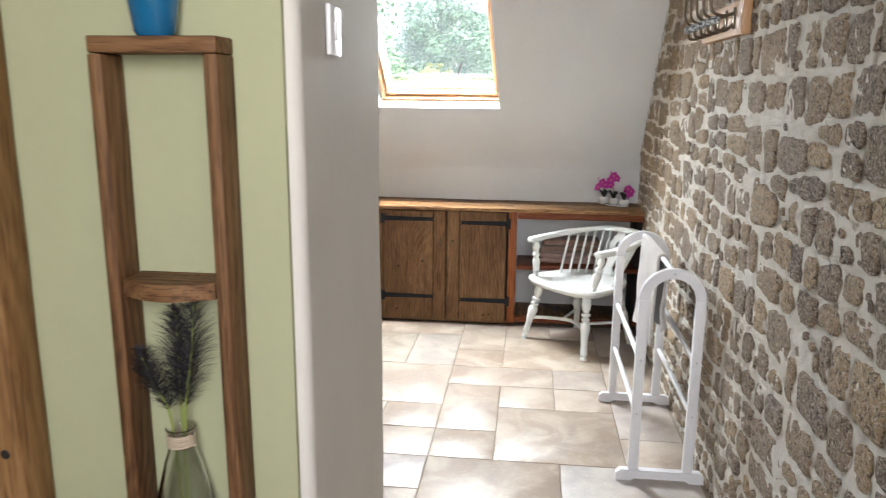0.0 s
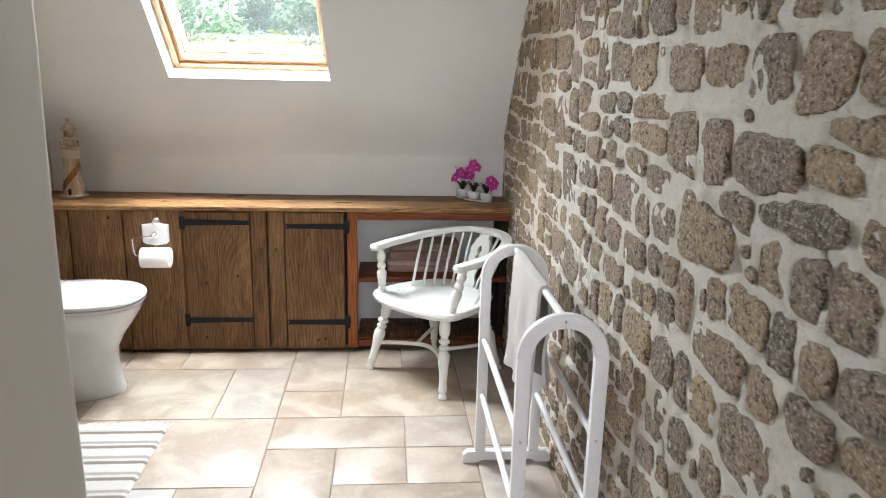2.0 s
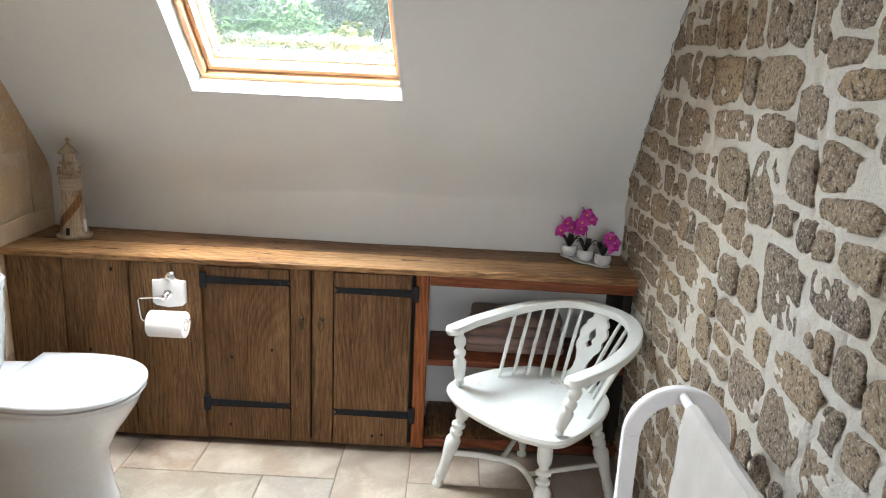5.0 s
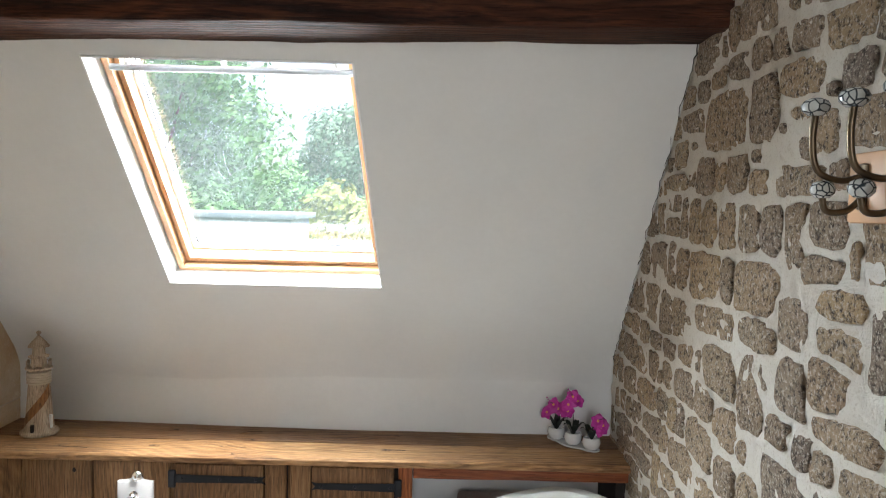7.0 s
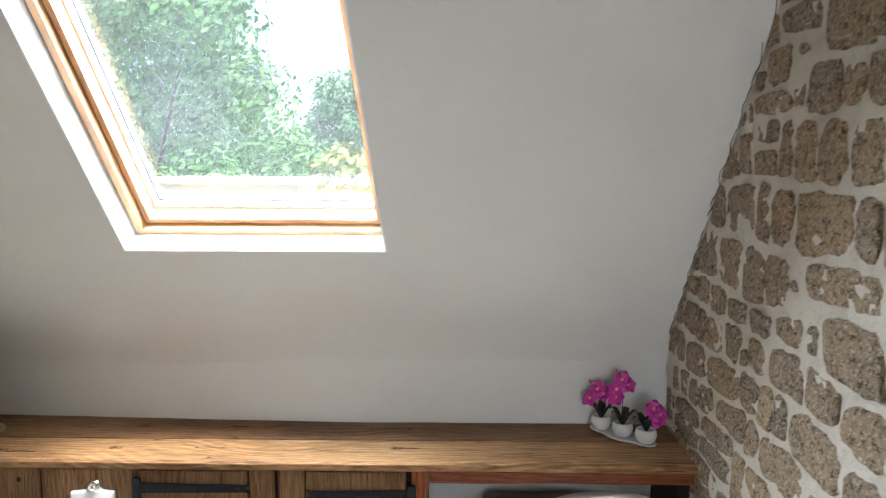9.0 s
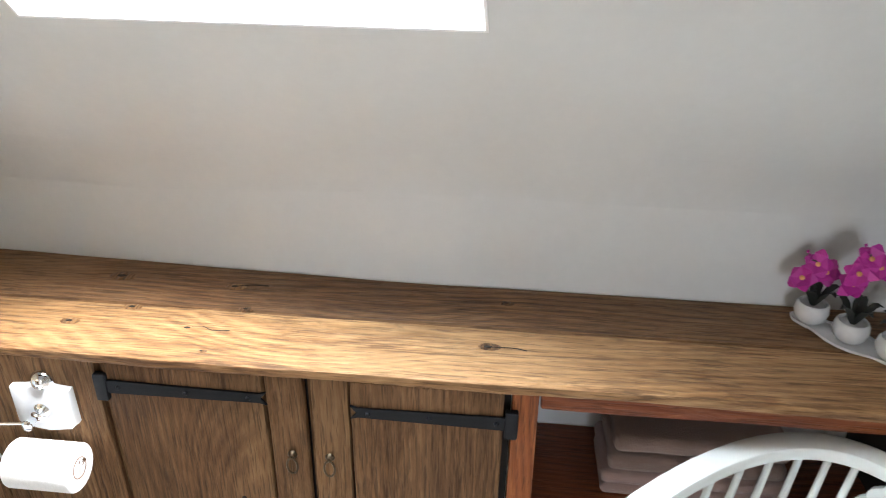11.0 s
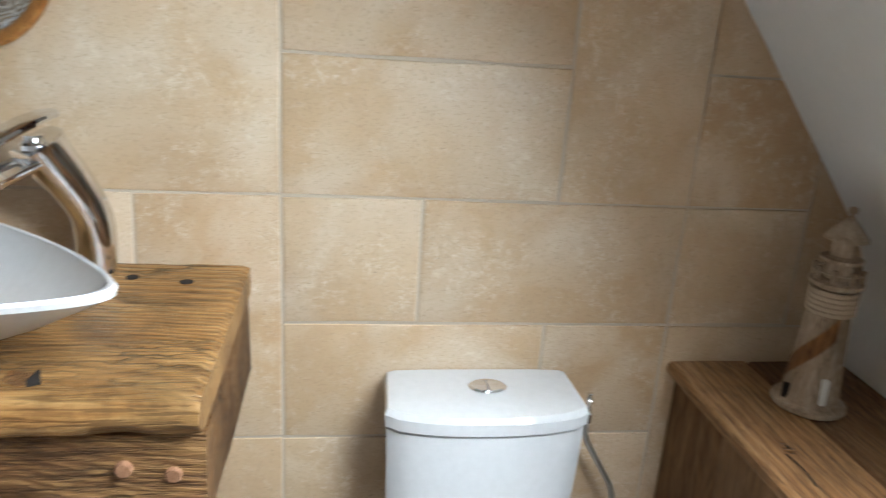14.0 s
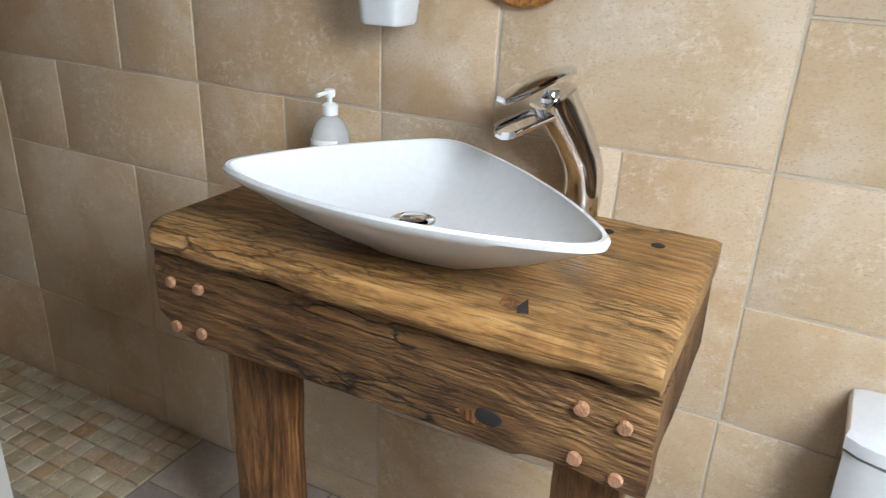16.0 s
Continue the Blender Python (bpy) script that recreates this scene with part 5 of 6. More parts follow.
def build_washstand():
    c = thing("washstand", (-0.38, -1.06, 0), "old oak washstand with a thick worn top and pegged apron", "washstand")
    # the top: an uneven slab with a rounded front
    b = bmesh.new()
    n = 70
    rings = []
    for i in range(n + 1):
        y = VY0 + (VY1 - VY0) * i / n
        e = 0.006 * noise.noise(Vector((y * 7, 2, 0))) + 0.003 * noise.noise(Vector((y * 31, 5, 0)))
        end = min(1.0, (y - VY0) / 0.035)
        e -= 0.030 * (1 - end) ** 2
        g = 0.004 * noise.noise(Vector((y * 12, 8, 0)))
        endr = 0.007 if i in (0, n) else 0.0
        t = VT + 0.0015 * noise.noise(Vector((y * 9, 1, 1)))
        prof = [(-0.603, VT - 0.046), (VX - 0.030, VT - 0.047 + g), (VX - 0.008 + e, VT - 0.038 + g), (VX + e, VT - 0.024), (VX - 0.002 + e, VT - 0.013), (VX - 0.010 + e, VT - 0.004), (VX - 0.026 + e, t), (VX - 0.12, t - 0.0008), (-0.40, t - 0.001), (-0.603, t)]
        ring = []
        for k, (x, z) in enumerate(prof):
            q = noise.noise_vector(Vector((x * 25, y * 25, z * 40)))
            zc = VT - 0.023
            ring.append(b.verts.new((x + q.x * 0.002, y, zc + (z - zc) * (1 - endr * 25) + q.z * 0.0012)))
        rings.append(ring)
    for p, q in zip(rings, rings[1:]):
        for i in range(len(p)):
            j = (i + 1) % len(p)
            b.faces.new((p[i], p[j], q[j], q[i]))
    b.faces.new(rings[0][::-1])
    b.faces.new(rings[-1])
    part("top", b, "vanity", c, "thick worn oak top with rounded edges")
    # apron with a waved lower edge
    xa = VX - 0.018
    pts = []
    for k in range(61):
        y = -1.436 + (-0.706 + 1.436) * k / 60
        lo = 0.600
        if k < 6:
            lo = 0.600 + 0.034 * (1 - k / 6) ** 2
        elif y > -0.86:
            lo = 0.603 + 0.005 * math.sin((y + 0.86) * 30)
        else:
            lo = 0.597 + 0.005 * math.sin((y + 1.39) * 5.2)
        pts.append((y, lo + 0.0015 * noise.noise(Vector((y * 22, 0, 0)))))
    b = bmesh.new()
    R = []
    for i, (y, lo) in enumerate(pts):
        hi = VT - 0.047
        q = [noise.noise_vector(Vector((y * 14, z * 30, 2))) * 0.0035 for z in (0, .3, .6, .9)]
        zs_ = [lo + 0.004, lo + (hi - lo) * 0.33, lo + (hi - lo) * 0.66, hi]
        R.append([b.verts.new(p) for p in ((xa - 0.044, y, lo), (xa - 0.004, y, lo), (xa + q[0].x, y, zs_[0]), (xa + q[1].x, y, zs_[1]), (xa + q[2].x, y, zs_[2]), (xa - 0.004 + q[3].x, y, hi), (xa - 0.044, y, hi))])
    for p, q in zip(R, R[1:]):
        for i in range(7):
            b.faces.new((p[i], p[(i + 1) % 7], q[(i + 1) % 7], q[i]))
    b.faces.new(R[0][::-1])
    b.faces.new(R[-1])
    ap = part("apron", b, "apron", c, "rough dark front apron")
    for y, z in ((-1.405, .692), (-1.352, .693), (-1.403, .620), (-1.353, .621), (-0.788, .695), (-0.739, .688), (-0.789, .627), (-0.740, .618)):
        part("peg", lathe([(0.0, 0.006), (0.0075, 0.0055), (0.009, 0.0035), (0.009, -0.008)], seg=14, m=Matrix.Translation((xa, y, z)) @ pose(0, 0, 0, 0, 90, 0)), "peg", ap, "round wooden peg")
    # uncut: a flush dark disc stands in for the shade in the hole
    part("mortise", lathe([(0, 0.0012), (0.012, 0.0012), (0.017, 0.0006), (0.019, -0.003)], seg=18, m=Matrix.Translation((xa + 0.002, -0.897, 0.643)) @ pose(0, 0, 0, 0, 90, 0), sx=0.62), "dark", ap, "hole in the apron, its shade a dark disc")
    tear = [(-0.940, .640), (-0.925, .630), (-0.905, .628), (-0.888, .634), (-0.890, .642), (-0.915, .646)]
    part("torn_edge", hull([(xa - 0.004, y, z) for y, z in tear], [(xa + 0.0022, y, z) for y, z in tear]), "leg", ap, "pale torn edge", smooth=False)
    part("side_apron", grid_box(-0.600, xa - 0.046, -0.756, -0.710, 0.606, VT - 0.048, 8, 6, 0.002, 77), "apron", c, "rough side apron")
    part("side_apron", grid_box(-0.600, xa - 0.046, -1.430, -1.384, 0.606, VT - 0.048, 8, 6, 0.002, 78), "apron", c, "rough side apron")
    for x in (xa - 0.100,):
        for y in (-1.355, -0.826):
            part("leg", grid_box(x, x + 0.054, y, y + (0.106 if y < -1 else 0.086), 0.0, 0.70, 5, 12, 0.0035, int(x * 100 + y * 50), 0.006), "leg", c, "square rough oak leg")
    # flush near-black discs for the shade inside two mortise holes
    for x, y, sx, sy, r in ((-0.547, -0.862, 0.8, 1.0, 0.0085), (-0.531, -0.786, 0.8, 1.2, 0.0080)):
        part("hole", lathe([(0, 0.0012), (r * 0.8, 0.001), (r, 0.0002), (r * 1.05, -0.003)], (x, y, VT + 0.0004), 18, sx=sx * 1.4, sy=sy), "dark", c, "mortise hole, its shade a dark patch")
    return c


build_washstand()


def build_notch(stand):
    """A broken mortise in the top: a pale torn bevel that ends at a flat near-black patch, for the shade in its
    three-cornered hole.
    """
    z = VT + 0.0008
    tear = [(-0.270, -0.910), (-0.262, -0.882), (-0.242, -0.872), (-0.236, -0.888), (-0.246, -0.908)]
    hole = [(-0.272, -0.881), (-0.240, -0.868), (-0.234, -0.880), (-0.246, -0.884)]
    part("torn_edge", hull([(x, y, z - 0.004) for x, y in tear], [(x, y, z) for x, y in tear]), "leg", stand, "pale torn edge", smooth=False)
    part("hole", hull([(x, y, z - 0.004) for x, y in hole], [(x, y, z + 0.0012) for x, y in hole]), "dark", stand, "mortise hole, its shade a dark patch", smooth=False)


build_notch(bpy.data.objects["washstand"])


def build_basin():
    c = thing("basin", (-0.36, -1.087, VT), "white ceramic three-cornered vessel basin on the washstand", "basin")
    L, R, B = Vector((-0.222, -1.325, 0)), Vector((-0.216, -0.762, 0)), Vector((-0.560, -1.125, 0))
    cen = Vector((-0.352, -1.085, 0))

    def tri(round_, bulge, n=96):
        cs = (L, R, B)
        raw = []
        for k in range(3):
            a, d = cs[k], cs[(k + 1) % 3]
            e = (d - a)
            nrm = Vector((e.y, -e.x, 0)).normalized()
            if nrm.dot((a + d) / 2 - cen) < 0:
                nrm = -nrm
            bl = (0.034, 0.038, 0.038)[k]
            for i in range(32):
                s = i / 32
                raw.append(a + e * s + nrm * bl * math.sin(math.pi * s))
        # soften corners
        N = len(raw)
        for _ in range(14):
            raw = [(raw[i - 1] + raw[i] * 2 + raw[(i + 1) % N]) / 4 for i in range(N)]
        return raw

    out = tri(0, 0)

    def lift(p):
        d = (p - cen).length
        return 0.008 * max(0, (d - 0.17) / 0.12) ** 1.0

    def ring(s, z, k=1.0, sag=0.0):
        return [tuple(cen + (p - cen) * s) [:2] + (z + lift(p) * k,) for p in out]

    prof = [(0.26, VT + 0.0008, 0), (0.36, VT + 0.001, 0), (0.40, VT + 0.006, 0), (0.50, VT + 0.018, 0.2), (0.74, VT + 0.048, 0.6), (0.95, VT + 0.080, 1.0), (0.995, VT + 0.088, 1.0), (1.0, VT + 0.094, 1.0), (0.985, VT + 0.098, 1.0), (0.965, VT + 0.097, 1.0), (0.945, VT + 0.090, 1.0),
            (0.86, VT + 0.072, 0.9), (0.70, VT + 0.052, 0.6), (0.50, VT + 0.037, 0.2), (0.28, VT + 0.029, 0), (0.13, VT + 0.027, 0)]
    part("bowl", loft([ring(s, z, k) for s, z, k in prof]), "ceramic", c, "white glazed bowl")
    d = part("waste", lathe([(0.031, -0.001), (0.0315, 0.002), (0.028, 0.0035), (0.022, 0.0015), (0.020, -0.001)], (-0.360, -1.087, VT + 0.0285), 32), "chrome", c, "chrome waste ring")
    part("plug", lathe([(0, 0.009), (0.014, 0.0085), (0.0175, 0.0065), (0.0175, 0.004), (0.012, 0.002), (0.011, -0.002)], (-0.360, -1.087, VT + 0.0285), 28), "chrome", d, "chrome pop-up plug")


build_basin()


def build_tap():
    c = thing("mixer_tap", (-0.565, -0.905, VT), "tall chrome waterfall mixer tap beside the basin", "tap")
    base = Vector((-0.558, -0.914, VT + 0.001))
    to = (Vector((-0.36, -1.087, 0)) - Vector((base.x, base.y, 0))).normalized()
    side = Vector((-to.y, to.x, 0))

    def P(f, z, s=0.0):
        return base + to * f + Vector((0, 0, z)) + side * s

    spine = smooth_path([P(0, 0), P(-0.004, 0.04), P(0.0, 0.085), P(0.022, 0.130), P(0.050, 0.172), P(0.062, 0.192)], 5)
    b = bmesh.new()
    rings = []
    for i, p in enumerate(spine):
        d = (spine[min(i + 1, len(spine) - 1)] - spine[max(0, i - 1)]).normalized()
        u = side.cross(d).normalized()
        s = i / (len(spine) - 1)
        w, h = 0.024 + 0.004 * abs(2 * s - 1), 0.022 + 0.011 * s
        ring = []
        for k in range(20):
            a = k * math.tau / 20
            cc, ss = math.cos(a), math.sin(a)
            ring.append(b.verts.new(p + side * (w * math.copysign(abs(cc) ** 0.6, cc)) + u * (h * math.copysign(abs(ss) ** 0.7, ss))))
        rings.append(ring)
    for p, q in zip(rings, rings[1:]):
        for i in range(20):
            b.faces.new((p[i], p[(i + 1) % 20], q[(i + 1) % 20], q[i]))
    b.faces.new(rings[0][::-1])
    b.faces.new(rings[-1])
    part("body", b, "chrome", c, "curved chrome body")
    # spout: a flat rounded tray
    sp = [(0.040, 0.176, 0.022), (0.070, 0.172, 0.024), (0.100, 0.162, 0.027), (0.128, 0.152, 0.028), (0.138, 0.148, 0.024), (0.143, 0.146, 0.013)]
    secs = [[P(f, z - 0.009, -w * 0.9), P(f, z - 0.009, w * 0.9), P(f, z - 0.004, w), P(f, z + 0.002, w), P(f, z + 0.001, w * 0.86), P(f, z - 0.004, w * 0.7), P(f, z - 0.004, -w * 0.7), P(f, z + 0.001, -w * 0.86), P(f, z + 0.002, -w), P(f, z - 0.004, -w)] for f, z, w in sp]
    part("spout", loft(secs), "chrome", c, "open chrome spout")
    part("cartridge", lathe([(0, 0), (0.016, 0), (0.0165, 0.006), (0.012, 0.012), (0.012, 0.018), (0.0, 0.018)], P(0.066, 0.184), 24), "chrome", c)
    lv = [(0.036, 0.228, 0.012), (0.050, 0.226, 0.019), (0.075, 0.218, 0.023), (0.105, 0.205, 0.024), (0.130, 0.194, 0.022), (0.142, 0.189, 0.014)]
    secs = [[P(f, z - 0.004, -w), P(f, z - 0.004, w), P(f, z, w * 1.02), P(f, z + 0.0035, w * 0.9), P(f, z + 0.0045, 0), P(f, z + 0.0035, -w * 0.9), P(f, z, -w * 1.02)] for f, z, w in lv]
    part("lever", loft(secs), "chrome", c, "flat chrome lever")


build_tap()


def build_wall_things():
    # soap
    s = thing("soap_bottle", (-0.545, -1.350, VT), "clear plastic pump bottle of liquid soap", "soap bottle")
    at = (-0.548, -1.358, VT + 0.001)
    part("bottle", lathe([(0, 0), (0.029, 0), (0.033, 0.004), (0.034, 0.045), (0.031, 0.075), (0.022, 0.094), (0.012, 0.102), (0.011, 0.108), (0, 0.108)], at, 28), "soap", s, "clear rounded bottle")
    part("pump_collar", lathe([(0, 0.104), (0.0135, 0.104), (0.0135, 0.120), (0.008, 0.124), (0.004, 0.125), (0.004, 0.136), (0, 0.136)], at, 20), "plastic", s, "pale blue-white pump")
    h = part("pump_head", lathe([(0, 0.134), (0.008, 0.134), (0.0095, 0.140), (0.008, 0.147), (0, 0.149)], at, 18), "plastic", s)
    part("nozzle", tube([(at[0], at[1], at[2] + 0.142), (at[0] + 0.030, at[1] - 0.004, at[2] + 0.140)], 0.0035, 8), "plastic", h)
    b = bmesh.new()
    rg = []
    for k in range(13):
        a = -0.95 + 1.9 * k / 12
        rg.append([b.verts.new((at[0] + 0.0346 * math.cos(a), at[1] + 0.0346 * math.sin(a), at[2] + z)) for z in (0.030, 0.066)])
    for p, q in zip(rg, rg[1:]):
        b.faces.new((p[0], q[0], q[1], p[1]))
    lb = part("label", b, "paper", s, "white paper label")
    for k, (z, a0, a1) in enumerate(((0.056, -0.5, 0.5), (0.048, -0.35, 0.35))):
        part("print", tube([(at[0] + 0.0350 * math.cos(a), at[1] + 0.0350 * math.sin(a), at[2] + z) for a in np.linspace(a0, a1, 8)], 0.0009, 6), "steel", lb)
    # tumbler on its wall holder
    t = thing("tumbler", (-0.555, -1.246, 1.04), "white ceramic tumbler in a wall holder on the tiles", "tumbler")

    def sq(w, z, p=0.45):
        return [(-0.552 + w * math.copysign(abs(math.cos(a)) ** p, math.cos(a)), -1.246 + w * math.copysign(abs(math.sin(a)) ** p, math.sin(a)), z) for a in [k * math.tau / 32 for k in range(32)]]

    part("cup", loft([sq(0.030, 1.040), sq(0.034, 1.041), sq(0.037, 1.046), sq(0.041, 1.092), sq(0.039, 1.094), sq(0.034, 1.094), sq(0.030, 1.050)]), "ceramic", t, "white tapered cup")
    part("holder_ring", loft([sq(0.043, 1.090), sq(0.046, 1.092), sq(0.046, 1.104), sq(0.050, 1.107), sq(0.051, 1.112), sq(0.049, 1.117), sq(0.043, 1.118), sq(0.041, 1.112)]), "ceramic", t, "white square holder ring")
    part("mount", box(-0.604, -0.596, -1.270, -1.222, 1.075, 1.135, 0.003), "ceramic", t)
    part("rosette", lathe([(0, 0.012), (0.006, 0.012), (0.010, 0.006), (0.016, 0.003), (0.017, 0)], seg=20, m=Matrix.Translation((-0.596, -1.246, 1.135)) @ pose(0, 0, 0, 0, 90, 0)), "chrome", t)
    # mirror
    m = thing("wall_mirror", (-0.60, -1.045, 1.23), "oval mirror in a narrow golden oak frame", "mirror")
    fr = bmesh.new()
    rr = []
    for k in range(64):
        a = k * math.tau / 64
        n = Vector((0, math.cos(a), math.sin(a)))
        ce = Vector((-0.604, -1.045 + 0.112 * math.cos(a), 1.235 + 0.158 * math.sin(a)))
        rr.append([fr.verts.new(ce + n * d + Vector((x, 0, 0))) for d, x in ((0, 0.001), (0.001, 0.010), (-0.004, 0.016), (-0.012, 0.014), (-0.017, 0.009), (-0.018, 0.001))])
    for k in range(64):
        p, q = rr[k], rr[(k + 1) % 64]
        for i in range(6):
            fr.faces.new((p[i], p[(i + 1) % 6], q[(i + 1) % 6], q[i]))
    part("frame", fr, "pine_dark", m, "golden brown oak frame")
    g = [[(-0.604 + x, -1.045 + (0.112 - 0.0185 - i) * math.cos(a), 1.235 + (0.158 - 0.0185 - i) * math.sin(a)) for a in [k * math.tau / 64 for k in range(64)]] for x, i in ((0.001, 0.0), (0.006, 0.0), (0.0085, 0.016), (0.0086, 0.08))]
    part("glass", loft(g), "mirror", m, "bevelled mirror glass")
    # light switch on the doorway wall
    s = thing("light_switch", (0.43, -2.505, 1.266), "white square light switch on the doorway wall", "switch")
    yaw = math.degrees(math.atan2(EDGE[0] - 0.440, EDGE[1] - YY)) * -1
    b = box(0, 0.007, -0.040, 0.040, -0.036, 0.036, 0.002)
    mm = pose(SWX, -2.505, 1.266, 0, 0, yaw)
    b.transform(mm)
    part("plate", b, "plastic", s)
    b = box(0.007, 0.011, -0.007, 0.007, -0.013, 0.013, 0.001, m=mm)
    part("rocker", b, "plastic", s)


SWX = 0.440 + (EDGE[0] - 0.440) * (-2.505 - YY) / (EDGE[1] - YY) + 0.004
M["pine_dark"] = wood("mirror_oak", (0.10, 0.035, 0.008), (0.30, 0.12, 0.03), (0.42, 0.20, 0.06), 2, 0.35, 1.2, 0.3)
build_wall_things()


# ---- toilet paper ----
def build_paper_holder():
    h = thing("paper_holder", (-0.10, -0.02, 0.5), "white ceramic and chrome toilet roll holder on a cabinet board", "paper holder")
    out = [(-0.050, 0.038), (-0.030, 0.040), (0, 0.045), (0.030, 0.040), (0.050, 0.038), (0.050, -0.030), (0.040, -0.040), (0, -0.046), (-0.040, -0.040), (-0.050, -0.030)]
    cx, cz = -0.101, 0.503
    part("plate", loft([[(cx + x * s, y, cz + z * s) for x, z in out] for s, y in ((1.0, -0.009), (1.0, -0.018), (0.97, -0.022), (0.90, -0.024))]), "ceramic", h, "white ceramic plate")
    part("cap", lathe([(0, 0.016), (0.008, 0.015), (0.014, 0.010), (0.018, 0.004), (0.019, 0)], seg=24, m=Matrix.Translation((cx + 0.004, -0.012, cz + 0.049)) @ pose(0, 0, 0, 90, 0, 0)), "chrome", h, "round chrome cap")
    part("knob", lathe([(0.012, 0), (0.013, 0.003), (0.007, 0.008), (0.006, 0.014), (0.009, 0.018), (0.006, 0.022), (0.006, 0.030), (0.009, 0.034), (0.009, 0.042), (0, 0.046)], seg=20, m=Matrix.Translation((cx, -0.024, cz)) @ pose(0, 0, 0, 90, 0, 0)), "chrome", h, "turned chrome knob")
    y = -0.058
    part("arm", tube([(cx, y, cz), (cx - 0.072, y, cz - 0.008), (cx - 0.078, y, cz - 0.012), (cx - 0.072, y, cz - 0.070), (cx - 0.066, y, cz - 0.078), (cx + 0.070, y, cz - 0.074), (cx + 0.074, y, cz - 0.066)], 0.0028, 8), "chrome", h, "bent chrome wire arm")
    r = thing("toilet_roll", (-0.093, -0.06, 0.425), "white toilet roll hanging on its holder", "toilet roll")
    m = Matrix.Translation((-0.147, y, 0.418)) @ pose(0, 0, 0, 0, 90, 0)
    part("paper", lathe([(0.018, 0), (0.038, 0.0), (0.0395, 0.002), (0.0395, 0.106), (0.038, 0.108), (0.018, 0.108), (0.018, 0)][:-1], seg=36, m=m), "paper", r, "quilted white paper")
    part("core", lathe([(0.0172, 0.002), (0.0178, 0.002), (0.0178, 0.1085), (0.0165, 0.1085), (0.0165, 0.05), (0, 0.05)], seg=24, m=m), "peg", r, "brown cardboard core")


build_paper_holder()


# ---- lighthouse ----
def build_lighthouse():
    c = thing("lighthouse_ornament", (-0.458, 0.142, ZT), "bleached driftwood model lighthouse wound with rope", "ornament")
    at = (-0.458, 0.142, ZT + 0.001)
    prof = [(0, 0), (0.050, 0.0), (0.054, 0.004), (0.053, 0.010), (0.044, 0.014), (0.041, 0.020), (0.037, 0.06), (0.034, 0.10), (0.031, 0.14), (0.0295, 0.155)]
    part("tower", lathe(prof + [(0, 0.155)], at, 30), "drift", c, "pale tapered tower")
    # darker spiral stripe
    b = bmesh.new()
    rg = []
    for k in range(25):
        s = k / 24
        a = 3.6 + s * 2.6
        ring = []
        for dz in (-0.018, 0.018):
            z = 0.03 + 0.11 * s + dz
            r = np.interp(z, [p[1] for p in prof[5:]], [p[0] for p in prof[5:]]) + 0.0012
            ring.append(b.verts.new((at[0] + r * math.cos(a), at[1] + r * math.sin(a), at[2] + z)))
        rg.append(ring)
    for p, q in zip(rg, rg[1:]):
        b.faces.new((p[0], q[0], q[1], p[1]))
    part("stripe", b, "leg", c, "brown spiral stripe")
    for k in range(5):
        z = 0.159 + k * 0.0075
        rp = [(at[0] + 0.0305 * math.cos(a), at[1] + 0.0305 * math.sin(a), at[2] + z) for a in [i * math.tau / 28 for i in range(29)]]
        part("rope", tube(rp, 0.004, 8), "rope", c, "turn of rope")
    part("gallery", lathe([(0, 0.194), (0.030, 0.194), (0.037, 0.199), (0.038, 0.204), (0.034, 0.207), (0.022, 0.209), (0.020, 0.232), (0.028, 0.234), (0.029, 0.239), (0.018, 0.243), (0.017, 0.262), (0.019, 0.266), (0, 0.266)], at, 28), "drift", c, "pale wooden gallery and lantern")
    for k in range(8):
        a = k * math.tau / 8
        part("baluster", box(at[0] + 0.032 * math.cos(a) - 0.003, at[0] + 0.032 * math.cos(a) + 0.003, at[1] + 0.032 * math.sin(a) - 0.003, at[1] + 0.032 * math.sin(a) + 0.003, at[2] + 0.2065, at[2] + 0.226, 0.001), "drift", c)
    rp = [(at[0] + 0.033 * math.cos(a), at[1] + 0.033 * math.sin(a), at[2] + 0.219) for a in [i * math.tau / 28 for i in range(29)]]
    part("railing", tube(rp, 0.0012, 6), "rope", c)
    part("roof", lathe([(0.010, 0.264), (0.030, 0.266), (0.029, 0.270), (0.018, 0.284), (0.006, 0.297), (0.003, 0.302), (0.0055, 0.305), (0.007, 0.309), (0.0055, 0.313), (0, 0.315)], at, 24), "drift", c, "conical roof with a ball")
    part("doorway", box(at[0] - 0.004, at[0] + 0.006, at[1] - 0.0455, at[1] - 0.036, at[2] + 0.014, at[2] + 0.038, 0.002), "dark", c, "small dark doorway")
    part("boat", box(at[0] + 0.032, at[0] + 0.043, at[1] - 0.012, at[1] - 0.002, at[2] + 0.020, at[2] + 0.062, 0.003), "white", c, "small white boat leaning")


M["drift"] = wood("driftwood", (0.17, 0.115, 0.07), (0.38, 0.29, 0.20), (0.55, 0.46, 0.36), 2, 0.7, 2.0, 0.6, 0.3, 0.3, 0.4, 0.08)
M["rope"] = plain("rope", (0.42, 0.34, 0.25), 0.9, bump=1.0, scale=300)
build_lighthouse()


